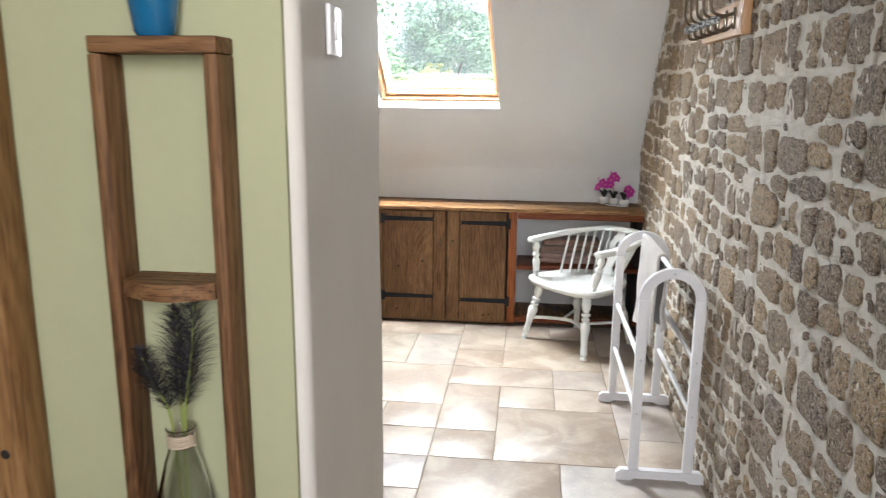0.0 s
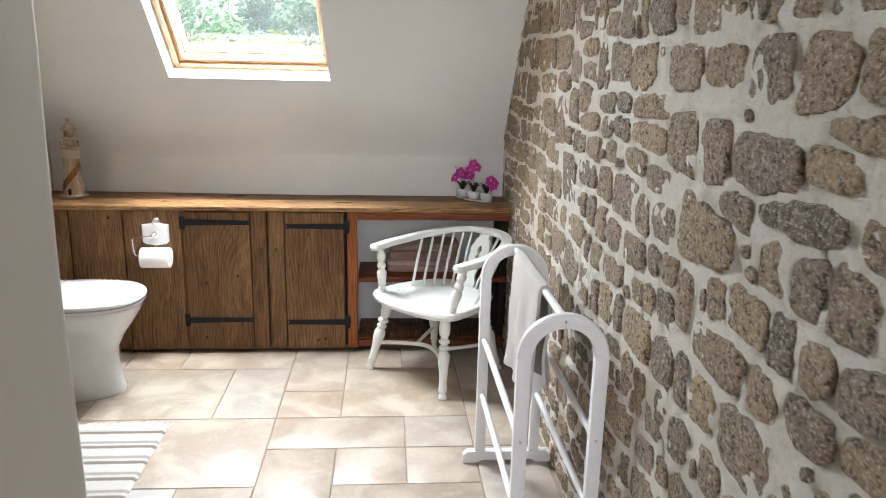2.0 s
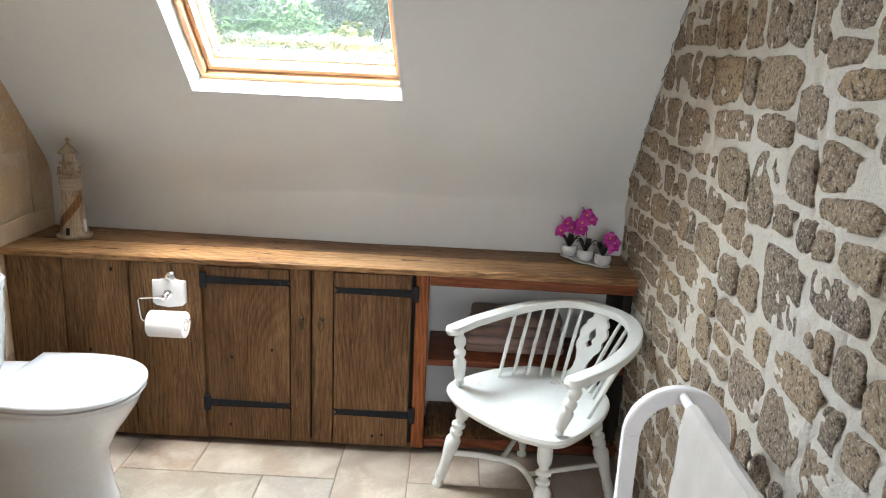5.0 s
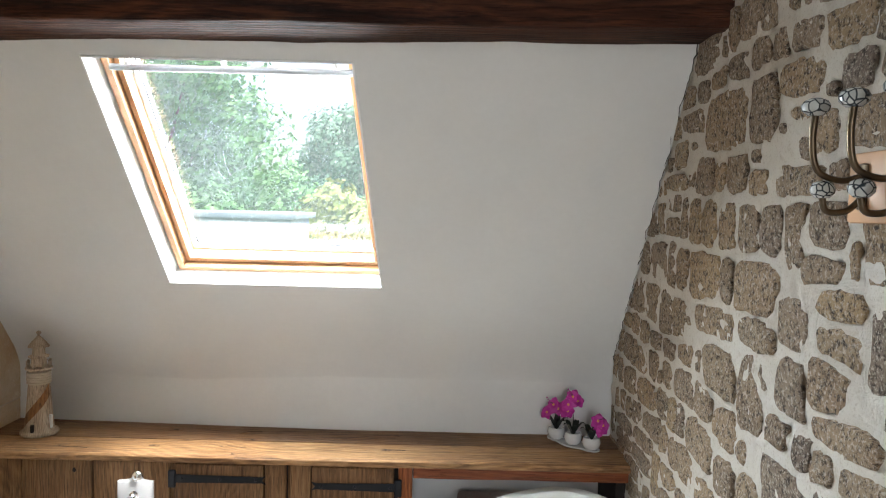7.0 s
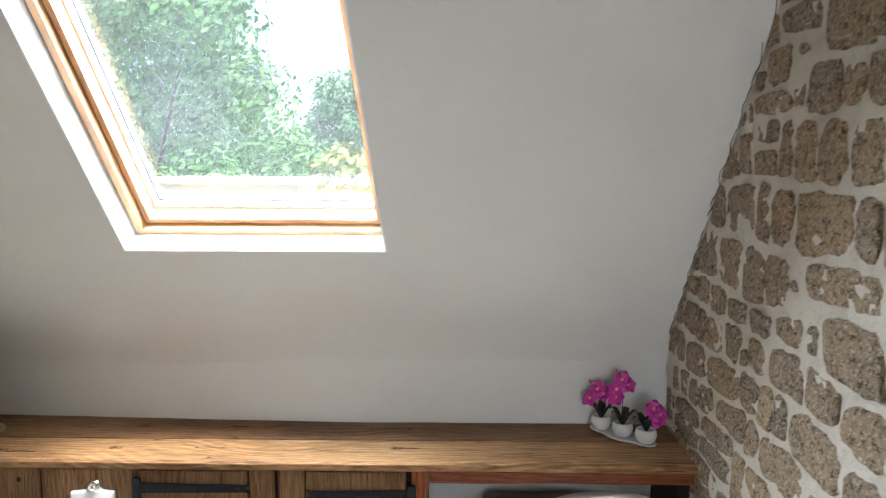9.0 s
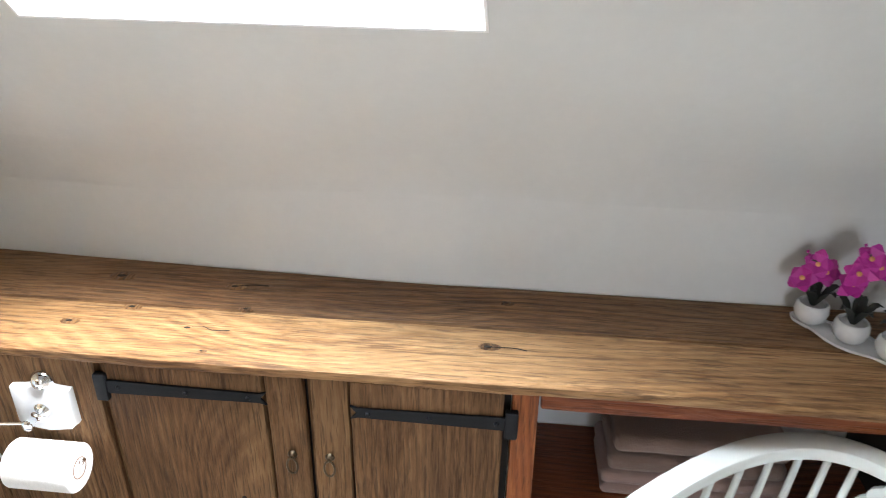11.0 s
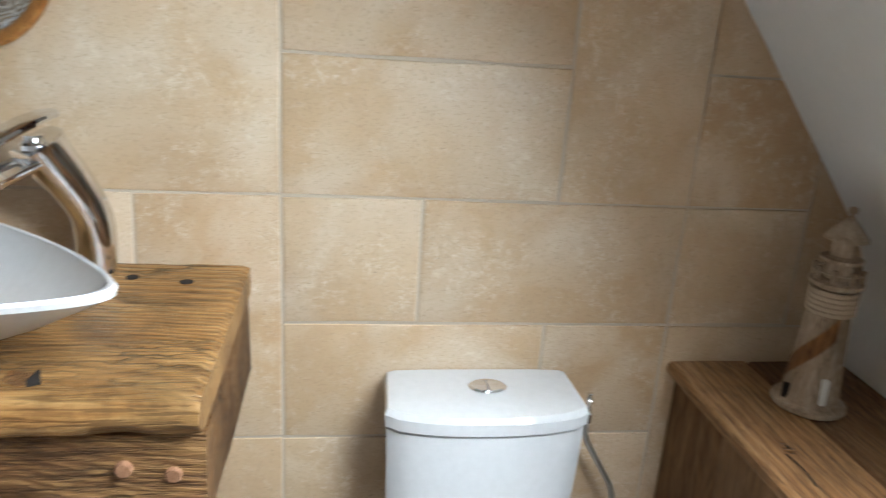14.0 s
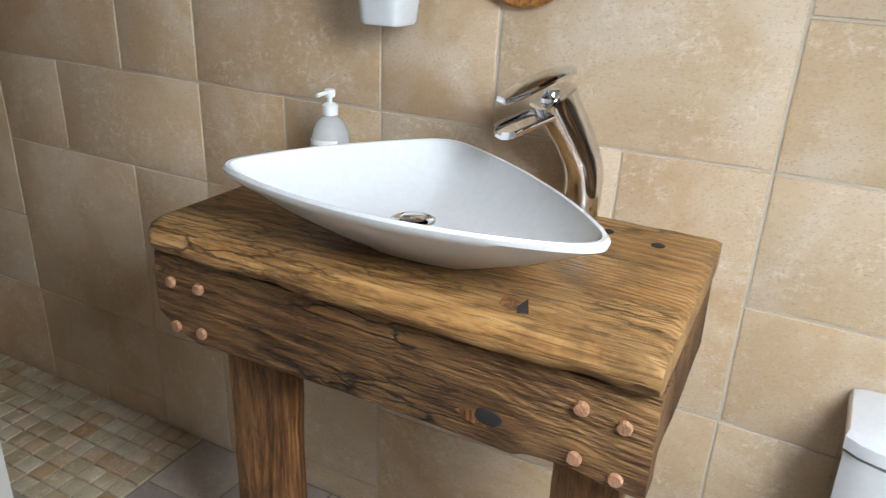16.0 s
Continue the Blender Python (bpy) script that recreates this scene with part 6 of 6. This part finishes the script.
# ---- orchids ----
def build_orchids():
    tray = thing("plant_tray", (1.175, 0.145, ZT), "small white wavy ceramic tray under three pots", "tray")
    cs = [Vector((1.122, 0.203, 0)), Vector((1.165, 0.152, 0)), Vector((1.212, 0.107, 0))]
    out = []
    u = (cs[2] - cs[0]).normalized()
    v = Vector((-u.y, u.x, 0))
    for k in range(48):
        a = k * math.tau / 48
        s = math.cos(a)
        out.append(cs[1] + u * 0.096 * math.copysign(abs(s) ** 0.8, s) + v * math.sin(a) * (0.030 + 0.006 * math.cos(s * 3.1 * 2)))
    part("dish", loft([[(cs[1] + (p - cs[1]) * s).to_tuple()[:2] + (ZT + z,) for p in out] for s, z in ((0.85, 0.001), (0.98, 0.004), (1.0, 0.008), (0.97, 0.0085), (0.90, 0.005))]), "ceramic", tray)
    rnd = random.Random(3)
    for i, p in enumerate(cs):
        o = thing("potted_orchid", (p.x, p.y, ZT + 0.007), "small magenta artificial orchid in a round white pot", "plant", "orchids on the tray")
        at = (p.x, p.y, ZT + 0.0065)
        part("pot", lathe([(0, 0), (0.018, 0.0), (0.025, 0.008), (0.0275, 0.020), (0.025, 0.031), (0.022, 0.034), (0.0205, 0.033), (0.021, 0.028), (0, 0.027)], at, 26), "ceramic", o, "round white pot")
        lv = bmesh.new()
        for k in range(5):
            a = k * 1.3 + i
            pts = []
            L = 0.040
            rows = []
            for j in range(6):
                s = j / 5
                w = 0.010 * math.sin(math.pi * min(0.97, 0.12 + s * 0.88))
                r = 0.004 + L * s * 0.8
                z = 0.030 + 0.036 * math.sin(s * 2.0)
                cpos = Vector((at[0] + r * math.cos(a), at[1] + r * math.sin(a), at[2] + z))
                t = Vector((-math.sin(a), math.cos(a), 0))
                rows.append([lv.verts.new(cpos - t * w), lv.verts.new(cpos - Vector((0, 0, 0.002))), lv.verts.new(cpos + t * w)])
            for x, y in zip(rows, rows[1:]):
                lv.faces.new((x[0], x[1], y[1], y[0]))
                lv.faces.new((x[1], x[2], y[2], y[1]))
        part("leaves", lv, "dark_leaf", o, "dark leaves")
        H = (0.105, 0.145, 0.085)[i]
        dx = (-0.012, -0.006, 0.016)[i]
        st = smooth_path([(at[0], at[1], at[2] + 0.028), (at[0] + dx * 0.3, at[1], at[2] + H * 0.6), (at[0] + dx, at[1] - 0.004, at[2] + H), (at[0] + dx * 2.2, at[1] - 0.010, at[2] + H + 0.010)], 5)
        part("stem", tube(st, 0.0013, 6), "dark_leaf", o)
        spots = [(dx, -0.006, H), (dx * 2 - 0.008, -0.012, H - 0.022), (dx + 0.014, -0.010, H - 0.012)]
        if i == 1:
            spots.append((-0.02, -0.004, H - 0.045))
        for k, (fx, fy, fz) in enumerate(spots):
            fb = bmesh.new()
            cpos = Vector((at[0] + fx, at[1] + fy, at[2] + fz))
            tilt = pose(0, 0, 0, 65 + rnd.uniform(-15, 15), rnd.uniform(-20, 20), rnd.uniform(-50, 10))
            for q in range(5):
                a = q * math.tau / 5 + 0.3
                R = 0.026 if q % 2 else 0.022
                w = 0.0105
                vs = [fb.verts.new(Vector((0, 0, 0)))]
                for s, ww, hz in ((0.35, 0.8, 0.002), (0.62, 1.0, 0.005), (1.0, 0.22, -0.001)):
                    for sg in (-1, 1):
                        vs.append(fb.verts.new(Vector((R * s * math.cos(a) - sg * w * ww * math.sin(a), R * s * math.sin(a) + sg * w * ww * math.cos(a), hz))))
                fb.faces.new((vs[0], vs[1], vs[2]))
                fb.faces.new((vs[1], vs[3], vs[4], vs[2]))
                fb.faces.new((vs[3], vs[5], vs[6], vs[4]))
            fb.transform(Matrix.Translation(cpos) @ tilt)
            fl = part("flower", fb, "petal", o, "magenta flower")
            part("lip", lathe([(0, 0), (0.0035, 0.001), (0.004, 0.004), (0, 0.007)], seg=10, m=Matrix.Translation(cpos) @ tilt), "lip", fl)
        if i != 2:
            for k in range(3):
                part("bud", lathe([(0, -0.004), (0.003, 0), (0, 0.004)], (at[0] + dx * 2.2 - 0.004 * k, at[1] - 0.010, at[2] + H + 0.012 + 0.006 * k), 8), "petal", o)


M["dark_leaf"] = plain("dark_leaf", (0.012, 0.016, 0.012), 0.5)
M["petal"] = plain("magenta_petal", (0.42, 0.02, 0.27), 0.5, bump=0.3, scale=150)
M["lip"] = plain("yellow_lip", (0.65, 0.30, 0.12), 0.5)
build_orchids()


# ---- coat hooks ----
def build_hooks():
    c = thing("coat_rack", (XS - 0.03, -1.3, 1.37), "pine coat rack with double hooks and patterned ceramic knobs", "coat rack")
    part("board", grid_box(XS - 0.032, XS - 0.006, -1.535, -1.085, 1.335, 1.425, 4, 12, 0.001, 5), "pine", c, "pine back board")
    xb = XS - 0.032
    for k in range(5):
        y = -1.122 - 0.085 * k
        hk = part("hook", box(xb - 0.005, xb, y - 0.010, y + 0.010, 1.352, 1.410, 0.003), "brass", c, "double hook with two knobs")
        up = smooth_path([(xb - 0.003, y, 1.395), (xb - 0.030, y, 1.388), (xb - 0.060, y, 1.400), (xb - 0.068, y, 1.435), (xb - 0.066, y, 1.468)], 6)
        lo = smooth_path([(xb - 0.003, y, 1.366), (xb - 0.022, y, 1.350), (xb - 0.046, y, 1.350), (xb - 0.052, y, 1.366)], 6)
        part("wire", tube(up, 0.0042, 10), "brass", hk)
        part("wire", tube(lo, 0.0042, 10), "brass", hk)
        for p, r in ((up[-1], 0.017), (lo[-1], 0.015)):
            part("knob", lathe([(0, -0.010), (r * 0.55, -0.009), (r * 0.95, -0.003), (r, 0.003), (r * 0.8, 0.009), (r * 0.4, 0.012), (0, 0.013)], (p.x, p.y, p.z + 0.009), 20), "knob", hk, "blue-grey patterned ceramic knob")


def knob_mat():
    t = Tree("patterned_ceramic")
    v = t.t.nodes.new("ShaderNodeTexVoronoi")
    t.t.links.new(t.co, v.inputs["Vector"])
    v.inputs["Scale"].default_value = 95
    v.feature = "DISTANCE_TO_EDGE"
    col = t.ramp(v.outputs["Distance"], (0.04, (0.03, 0.04, 0.05)), (0.12, (0.45, 0.47, 0.47)))
    return t.done(col, 0.1)


M["knob"] = knob_mat()
build_hooks()


# ---- towels in the shelf ----
def folded(name, label, mat, x0, x1, y0, y1, z0, h, folds, seed):
    c = thing(name, ((x0 + x1) / 2, (y0 + y1) / 2, z0), label, "towel", "folded towels in the shelf")
    for k in range(folds):
        a = z0 + 0.001 + h * k / folds
        e = a + h / folds - 0.0012
        b = box(x0 + 0.004 * math.sin(seed + k * 2), x1 + 0.004 * math.cos(seed + k), y0 + 0.003 * math.sin(k * 3 + seed), y1, a, e, min(0.012, (e - a) * 0.46), 4)
        bmesh.ops.subdivide_edges(b, edges=[q for q in b.edges if q.calc_length() > 0.1], cuts=14, use_grid_fill=True)
        for v in b.verts:
            n = noise.noise_vector(v.co * 18 + Vector((seed, k, 0)))
            v.co += n * 0.0025
        part("fold", b, mat, c)


folded("brown_towel", "rose-brown folded bath towel lying in the shelf", "rose_towel", 0.80, 1.115, 0.075, 0.215, 0.320, 0.055, 2, 1)
folded("brown_towel", "brown folded bath towel on top of another", "brown_towel", 0.815, 1.10, 0.080, 0.215, 0.376, 0.070, 2, 5)


# ---- rug ----
def build_rug():
    c = thing("bath_rug", (-0.2, -0.9, 0), "woven cotton rug striped white, grey and brown with a fringe", "rug")
    x0, x1, y1, y0 = -0.46, 0.092, -0.655, -1.42
    b = bmesh.new()
    nx, ny = 56, 90
    V = {}
    for i in range(nx + 1):
        for j in range(ny + 1):
            x, y = x0 + (x1 - x0) * i / nx, y0 + (y1 - y0) * j / ny
            z = 0.0065 + 0.0014 * (j % 2) + 0.0012 * noise.noise(Vector((x * 60, y * 60, 0)))
            if i in (0, nx) or j in (0, ny):
                z = 0.001
            V[i, j] = b.verts.new((x + 0.002 * noise.noise(Vector((y * 20, 0, 0))), y, z))
    for i in range(nx):
        for j in range(ny):
            b.faces.new((V[i, j], V[i + 1, j], V[i + 1, j + 1], V[i, j + 1]))
    part("weave", b, "rug", c, "striped weave")
    rnd = random.Random(2)
    f = bmesh.new()
    for i in range(120):
        x = x0 + (x1 - x0) * (i + rnd.uniform(-.2, .2)) / 119
        L = rnd.uniform(0.030, 0.048)
        d = rnd.uniform(-0.012, 0.016)
        tube(smooth_path([(x, y1 - 0.002, 0.004), (x + d * 0.4, y1 + L * 0.5, 0.006), (x + d, y1 + L, 0.0022)], 3), [0.0017] * 7, 5, f)
    part("fringe", f, "paper", c, "off-white knotted fringe")


def rug_mat():
    t = Tree("rug_weave")
    s = t.t.nodes.new("ShaderNodeSeparateXYZ")
    t.t.links.new(t.co, s.inputs[0])
    y = t.math("ADD", s.outputs[1], t.math("MULTIPLY", t.noise(30, 2), 0.004))
    ph = t.math("FRACT", t.math("MULTIPLY", y, 11.0))
    st = t.ramp(ph, (0.0, (0.50, 0.48, 0.45)), (0.26, (0.52, 0.50, 0.47)), (0.30, (0.15, 0.11, 0.09)), (0.44, (0.17, 0.13, 0.105)), (0.48, (0.50, 0.48, 0.45)), (0.60, (0.50, 0.48, 0.45)), (0.64, (0.26, 0.24, 0.225)), (0.76, (0.28, 0.26, 0.245)), (0.80, (0.52, 0.50, 0.47)))
    n = t.noise(180, 4, 0.8)
    col = t.mix(t.math("MULTIPLY", n, 0.35), st, (0.30, 0.28, 0.26))
    return t.done(col, 0.95, t.bump(n, 1.0, 0.004))


M["rug"] = rug_mat()
build_rug()


# ---- landing: wall shelf, vases, post ----
def build_landing_things():
    yb, yf = YY - 0.013, YY - 0.065
    c = thing("wall_shelf", (0.3, -2.76, 0.9), "tall narrow box shelf of brown sheesham wood on the yellow wall", "shelf")
    x0, x1 = 0.198, 0.362
    part("top", grid_box(x0, x1, yf, yb, 1.221, 1.241, 8, 4, 0.0008, 1, 0.003), "shelfx", c, "worn brown top board")
    part("side", grid_box(x0, x0 + 0.018, yf, yb, 0.35, 1.2205, 4, 14, 0.0008, 2, 0.003), "shelf", c, "brown side board")
    part("side", grid_box(x1 - 0.018, x1, yf, yb, 0.35, 1.2205, 4, 14, 0.0008, 3, 0.003), "shelf", c, "brown side board")
    # bow-fronted middle shelf
    n = 16
    xs = [x0 + 0.0205 + (x1 - x0 - 0.041) * k / n for k in range(n + 1)]
    fr = [(x, yf + 0.004 - 0.022 * math.sin(math.pi * k / n)) for k, x in enumerate(xs)]
    ringp = fr + [(xs[-1], yb), (xs[0], yb)]
    part("middle_shelf", hull([(x, y, 0.918) for x, y in ringp], [(x, y, 0.940) for x, y in ringp]), "shelfx", c, "bow-fronted brown shelf", smooth=False)
    part("bottom", box(x0 + 0.0205, x1 - 0.0205, yf, yb, 0.575, 0.595, 0.002), "shelfx", c)
    v = thing("blue_vase", (0.30, -2.765, 1.241), "glossy deep blue glass vase on the wall shelf", "vase")
    part("vase", lathe([(0, 0), (0.021, 0), (0.025, 0.006), (0.030, 0.04), (0.036, 0.09), (0.038, 0.14), (0.034, 0.19), (0.022, 0.22), (0.018, 0.235), (0.020, 0.245), (0.016, 0.244), (0.014, 0.232), (0, 0.2)], (0.274, -2.738, 1.2415), 32), "blue", v)
    j = thing("glass_vase", (0.295, -2.765, 0.595), "clear glass bottle vase tied with twine, holding green stems", "vase")
    at = (0.272, -2.742, 0.5955)
    part("glass", lathe([(0, 0), (0.036, 0), (0.040, 0.006), (0.038, 0.03), (0.024, 0.085), (0.0165, 0.108), (0.016, 0.128), (0.020, 0.134), (0.0185, 0.135), (0.0145, 0.128), (0.015, 0.108), (0.022, 0.085), (0.036, 0.03), (0.034, 0.005), (0, 0.005)], at, 32), "glass", j, "clear glass body")
    rp = []
    for k in range(5):
        z = 0.108 + 0.0035 * k
        rp += [(at[0] + 0.0175 * math.cos(a), at[1] + 0.0175 * math.sin(a), at[2] + z + 0.0035 * i / 20) for i, a in enumerate([q * math.tau / 20 for q in range(20)])]
    part("twine", tube(rp, 0.002, 6), "rope", j, "wound twine")
    g = thing("pampas_grass", (0.30, -2.765, 0.61), "three black dried pampas plumes on green stems", "plant")
    rnd = random.Random(6)
    for k, (dx, dy, H, w) in enumerate(((0.022, 0.0, 0.335, 0.036), (-0.030, -0.01, 0.245, 0.024), (-0.002, 0.014, 0.295, 0.028))):
        base = Vector((at[0] + dx * 0.12, at[1] + dy * 0.2, at[2] + 0.008))
        mid = Vector((at[0] + dx * 0.35, at[1] + dy * 0.5, at[2] + 0.15))
        top = Vector((at[0] + dx * 1.5, at[1] + dy, at[2] + H))
        pts = smooth_path([base, mid, (mid + top) / 2 + Vector((dx * 0.1, 0, 0)), top], 8)
        part("stem", tube(pts, [0.0022] * 14 + [0.0012] * (len(pts) - 14), 6), "stem", g, "green stem")
        pl = bmesh.new()
        start = 9
        for q in range(620):
            s = rnd.random()
            i = start + s * (len(pts) - 1 - start)
            p = pts[int(i)].lerp(pts[min(int(i) + 1, len(pts) - 1)], i % 1)
            a = rnd.uniform(0, math.tau)
            L = w * (0.35 + 0.9 * math.sin(math.pi * min(1, 0.15 + s * 0.8))) * rnd.uniform(0.6, 1.2)
            d = Vector((math.cos(a), math.sin(a) * 0.8, 0))
            up = rnd.uniform(0.35, 0.95)
            e1 = p + d * L * 0.6 + Vector((0, 0, L * up * 0.7))
            e2 = p + d * L * 1.05 + Vector((0, 0, L * up * 0.9))
            t = Vector((-d.y, d.x, 0)) * 0.00055
            vs = [pl.verts.new(x) for x in (p - t, p + t, e1 + t, e2, e1 - t)]
            pl.faces.new(vs)
        part("plume", pl, "plume", g, "feathery black plume")
    p = thing("timber_post", (0.02, -2.78, 0), "rough brown timber post at the yellow wall", "post")
    b = grid_box(-0.22, 0.058, YY - 0.075, YY - 0.014, 0.0, ZC - 0.002, 6, 30, 0.003, 12, 0.006)
    b.transform(Matrix.Translation((0, 0, 0)))
    for v in b.verts:
        v.co.x += (1.014 - v.co.z) * 0.0
    part("timber", b, "post", p, "brown knotty timber")
    for z in (0.69, 0.93, 1.13):
        part("knot", lathe([(0, 0.002), (0.005, 0.001), (0.007, -0.001)], seg=12, m=Matrix.Translation((0.035, YY - 0.078, z)) @ pose(0, 0, 0, 90, 0, 0)), "dark", p)


M["shelfx"] = wood("shelf_wood_along", (0.035, 0.015, 0.006), (0.13, 0.060, 0.024), (0.21, 0.110, 0.048), 0, 0.5, 0.9, 0.4)
M["blue"] = plain("blue_glaze", (0.005, 0.10, 0.22), 0.08, bump=0.0, Coat_Weight=0.5)
M["stem"] = plain("green_stem", (0.20, 0.24, 0.06), 0.5)
M["plume"] = plain("black_plume", (0.035, 0.03, 0.035), 0.9)
build_landing_things()


# ---- outdoors ----
def build_tree(name, label, x, y, z0, trunk, height, spread, mat, seed, count):
    c = thing(name, (x, y, z0), label, "tree")
    rnd = random.Random(seed)
    t = tube(smooth_path([(x, y, z0), (x + 0.1, y, z0 + trunk * 0.5), (x, y + 0.1, z0 + trunk)], 4), [0.17 - 0.008 * k for k in range(9)], 10)
    limbs = []
    for k in range(9):
        a = k * 2.4
        e = Vector((x + math.cos(a) * spread * 0.55, y + math.sin(a) * spread * 0.55, z0 + trunk + (height - trunk) * rnd.uniform(0.15, 0.8)))
        limbs.append(e)
        tube([(x, y, z0 + trunk * rnd.uniform(0.7, 1.0)), ((x + e.x) / 2, (y + e.y) / 2, e.z * 0.5 + (z0 + trunk) * 0.5 + 0.3), e], [0.06, 0.04, 0.02], 7, t)
    part("trunk", t, "bark", c, "brown trunk with limbs")
    clumps = []
    for k in range(110):
        u = rnd.random() ** 0.5
        a = rnd.uniform(0, math.tau)
        h = rnd.uniform(-1, 1)
        r = spread * math.sqrt(max(0.05, 1 - h * h)) * u * rnd.uniform(0.8, 1.15)
        clumps.append((Vector((x + r * math.cos(a), y + r * math.sin(a), z0 + trunk + (height - trunk) * (0.5 + 0.5 * h))), rnd.uniform(0.5, 1.0) * spread * 0.40))
    vs, fs = [], []
    for k in range(count):
        cpos, cr = clumps[rnd.randrange(len(clumps))]
        d = Vector((rnd.gauss(0, 1), rnd.gauss(0, 1), rnd.gauss(0, 1))).normalized() * cr * rnd.random() ** 0.4
        p = cpos + d
        s = rnd.uniform(0.05, 0.10)
        n = (d.normalized() + Vector((rnd.uniform(-1, 1), rnd.uniform(-1, 1), rnd.uniform(0, 1)))).normalized()
        a = n.orthogonal().normalized() * s
        bb = n.cross(a)
        i = len(vs)
        vs += [p - a, p - bb * 0.55, p + a, p + bb * 0.55]
        fs.append((i, i + 1, i + 2, i + 3))
    me = bpy.data.meshes.new("crown")
    me.from_pydata([tuple(v) for v in vs], [], fs)
    me.materials.append(M[mat])
    ob = new("crown", me)
    ob.parent = c
    ob.matrix_parent_inverse = c.matrix_basis.inverted()
    tagged(ob, "leafy crown", "", "", "stuff")


G = -3.2
setting("ground", box(-150, 150, 0.75, 300, G - 0.2, G), "grass", "grassy ground outdoors")
build_tree("broadleaf_tree", "big leafy green tree outside the roof window", -5.4, 12.5, G, 2.0, 8.8, 2.9, "leaf", 1, 75000)
build_tree("broadleaf_tree", "leafy green tree behind the shed", -3.9, 18.0, G, 1.6, 5.2, 2.0, "leaf", 2, 16000)
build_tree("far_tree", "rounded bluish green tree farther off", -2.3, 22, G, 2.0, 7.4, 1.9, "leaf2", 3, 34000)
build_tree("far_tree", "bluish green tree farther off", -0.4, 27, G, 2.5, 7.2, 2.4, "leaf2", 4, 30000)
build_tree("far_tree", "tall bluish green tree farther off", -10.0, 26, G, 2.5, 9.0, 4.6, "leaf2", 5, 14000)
build_tree("yellow_bush", "yellow-green shrub outside the window", -1.3, 12.6, G, 0.6, 4.7, 1.15, "leaf3", 6, 22000)
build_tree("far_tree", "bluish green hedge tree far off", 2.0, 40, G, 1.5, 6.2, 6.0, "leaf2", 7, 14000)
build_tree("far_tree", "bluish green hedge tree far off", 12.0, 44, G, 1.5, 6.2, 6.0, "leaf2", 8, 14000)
sh = thing("garden_shed", (-3.2, 10.2, G), "low grey-green flat-roofed shed in the garden", "shed")
part("wall", box(-5.4, -1.65, 9.6, 11.2, G, 1.02), "slate", sh, "grey-green boarded wall", smooth=False)
part("roof", box(-5.5, -1.55, 9.5, 11.35, 1.02, 1.12, 0.02), "slate", sh, "flat grey roof")


# ---- pieces of floors and walls ----
build_floor_tiles(bpy.data.objects["floor"])
build_wall_tiles(bpy.data.objects["wall_west"])
build_mosaic(bpy.data.objects["floor"])
build_stones(build_mortar())
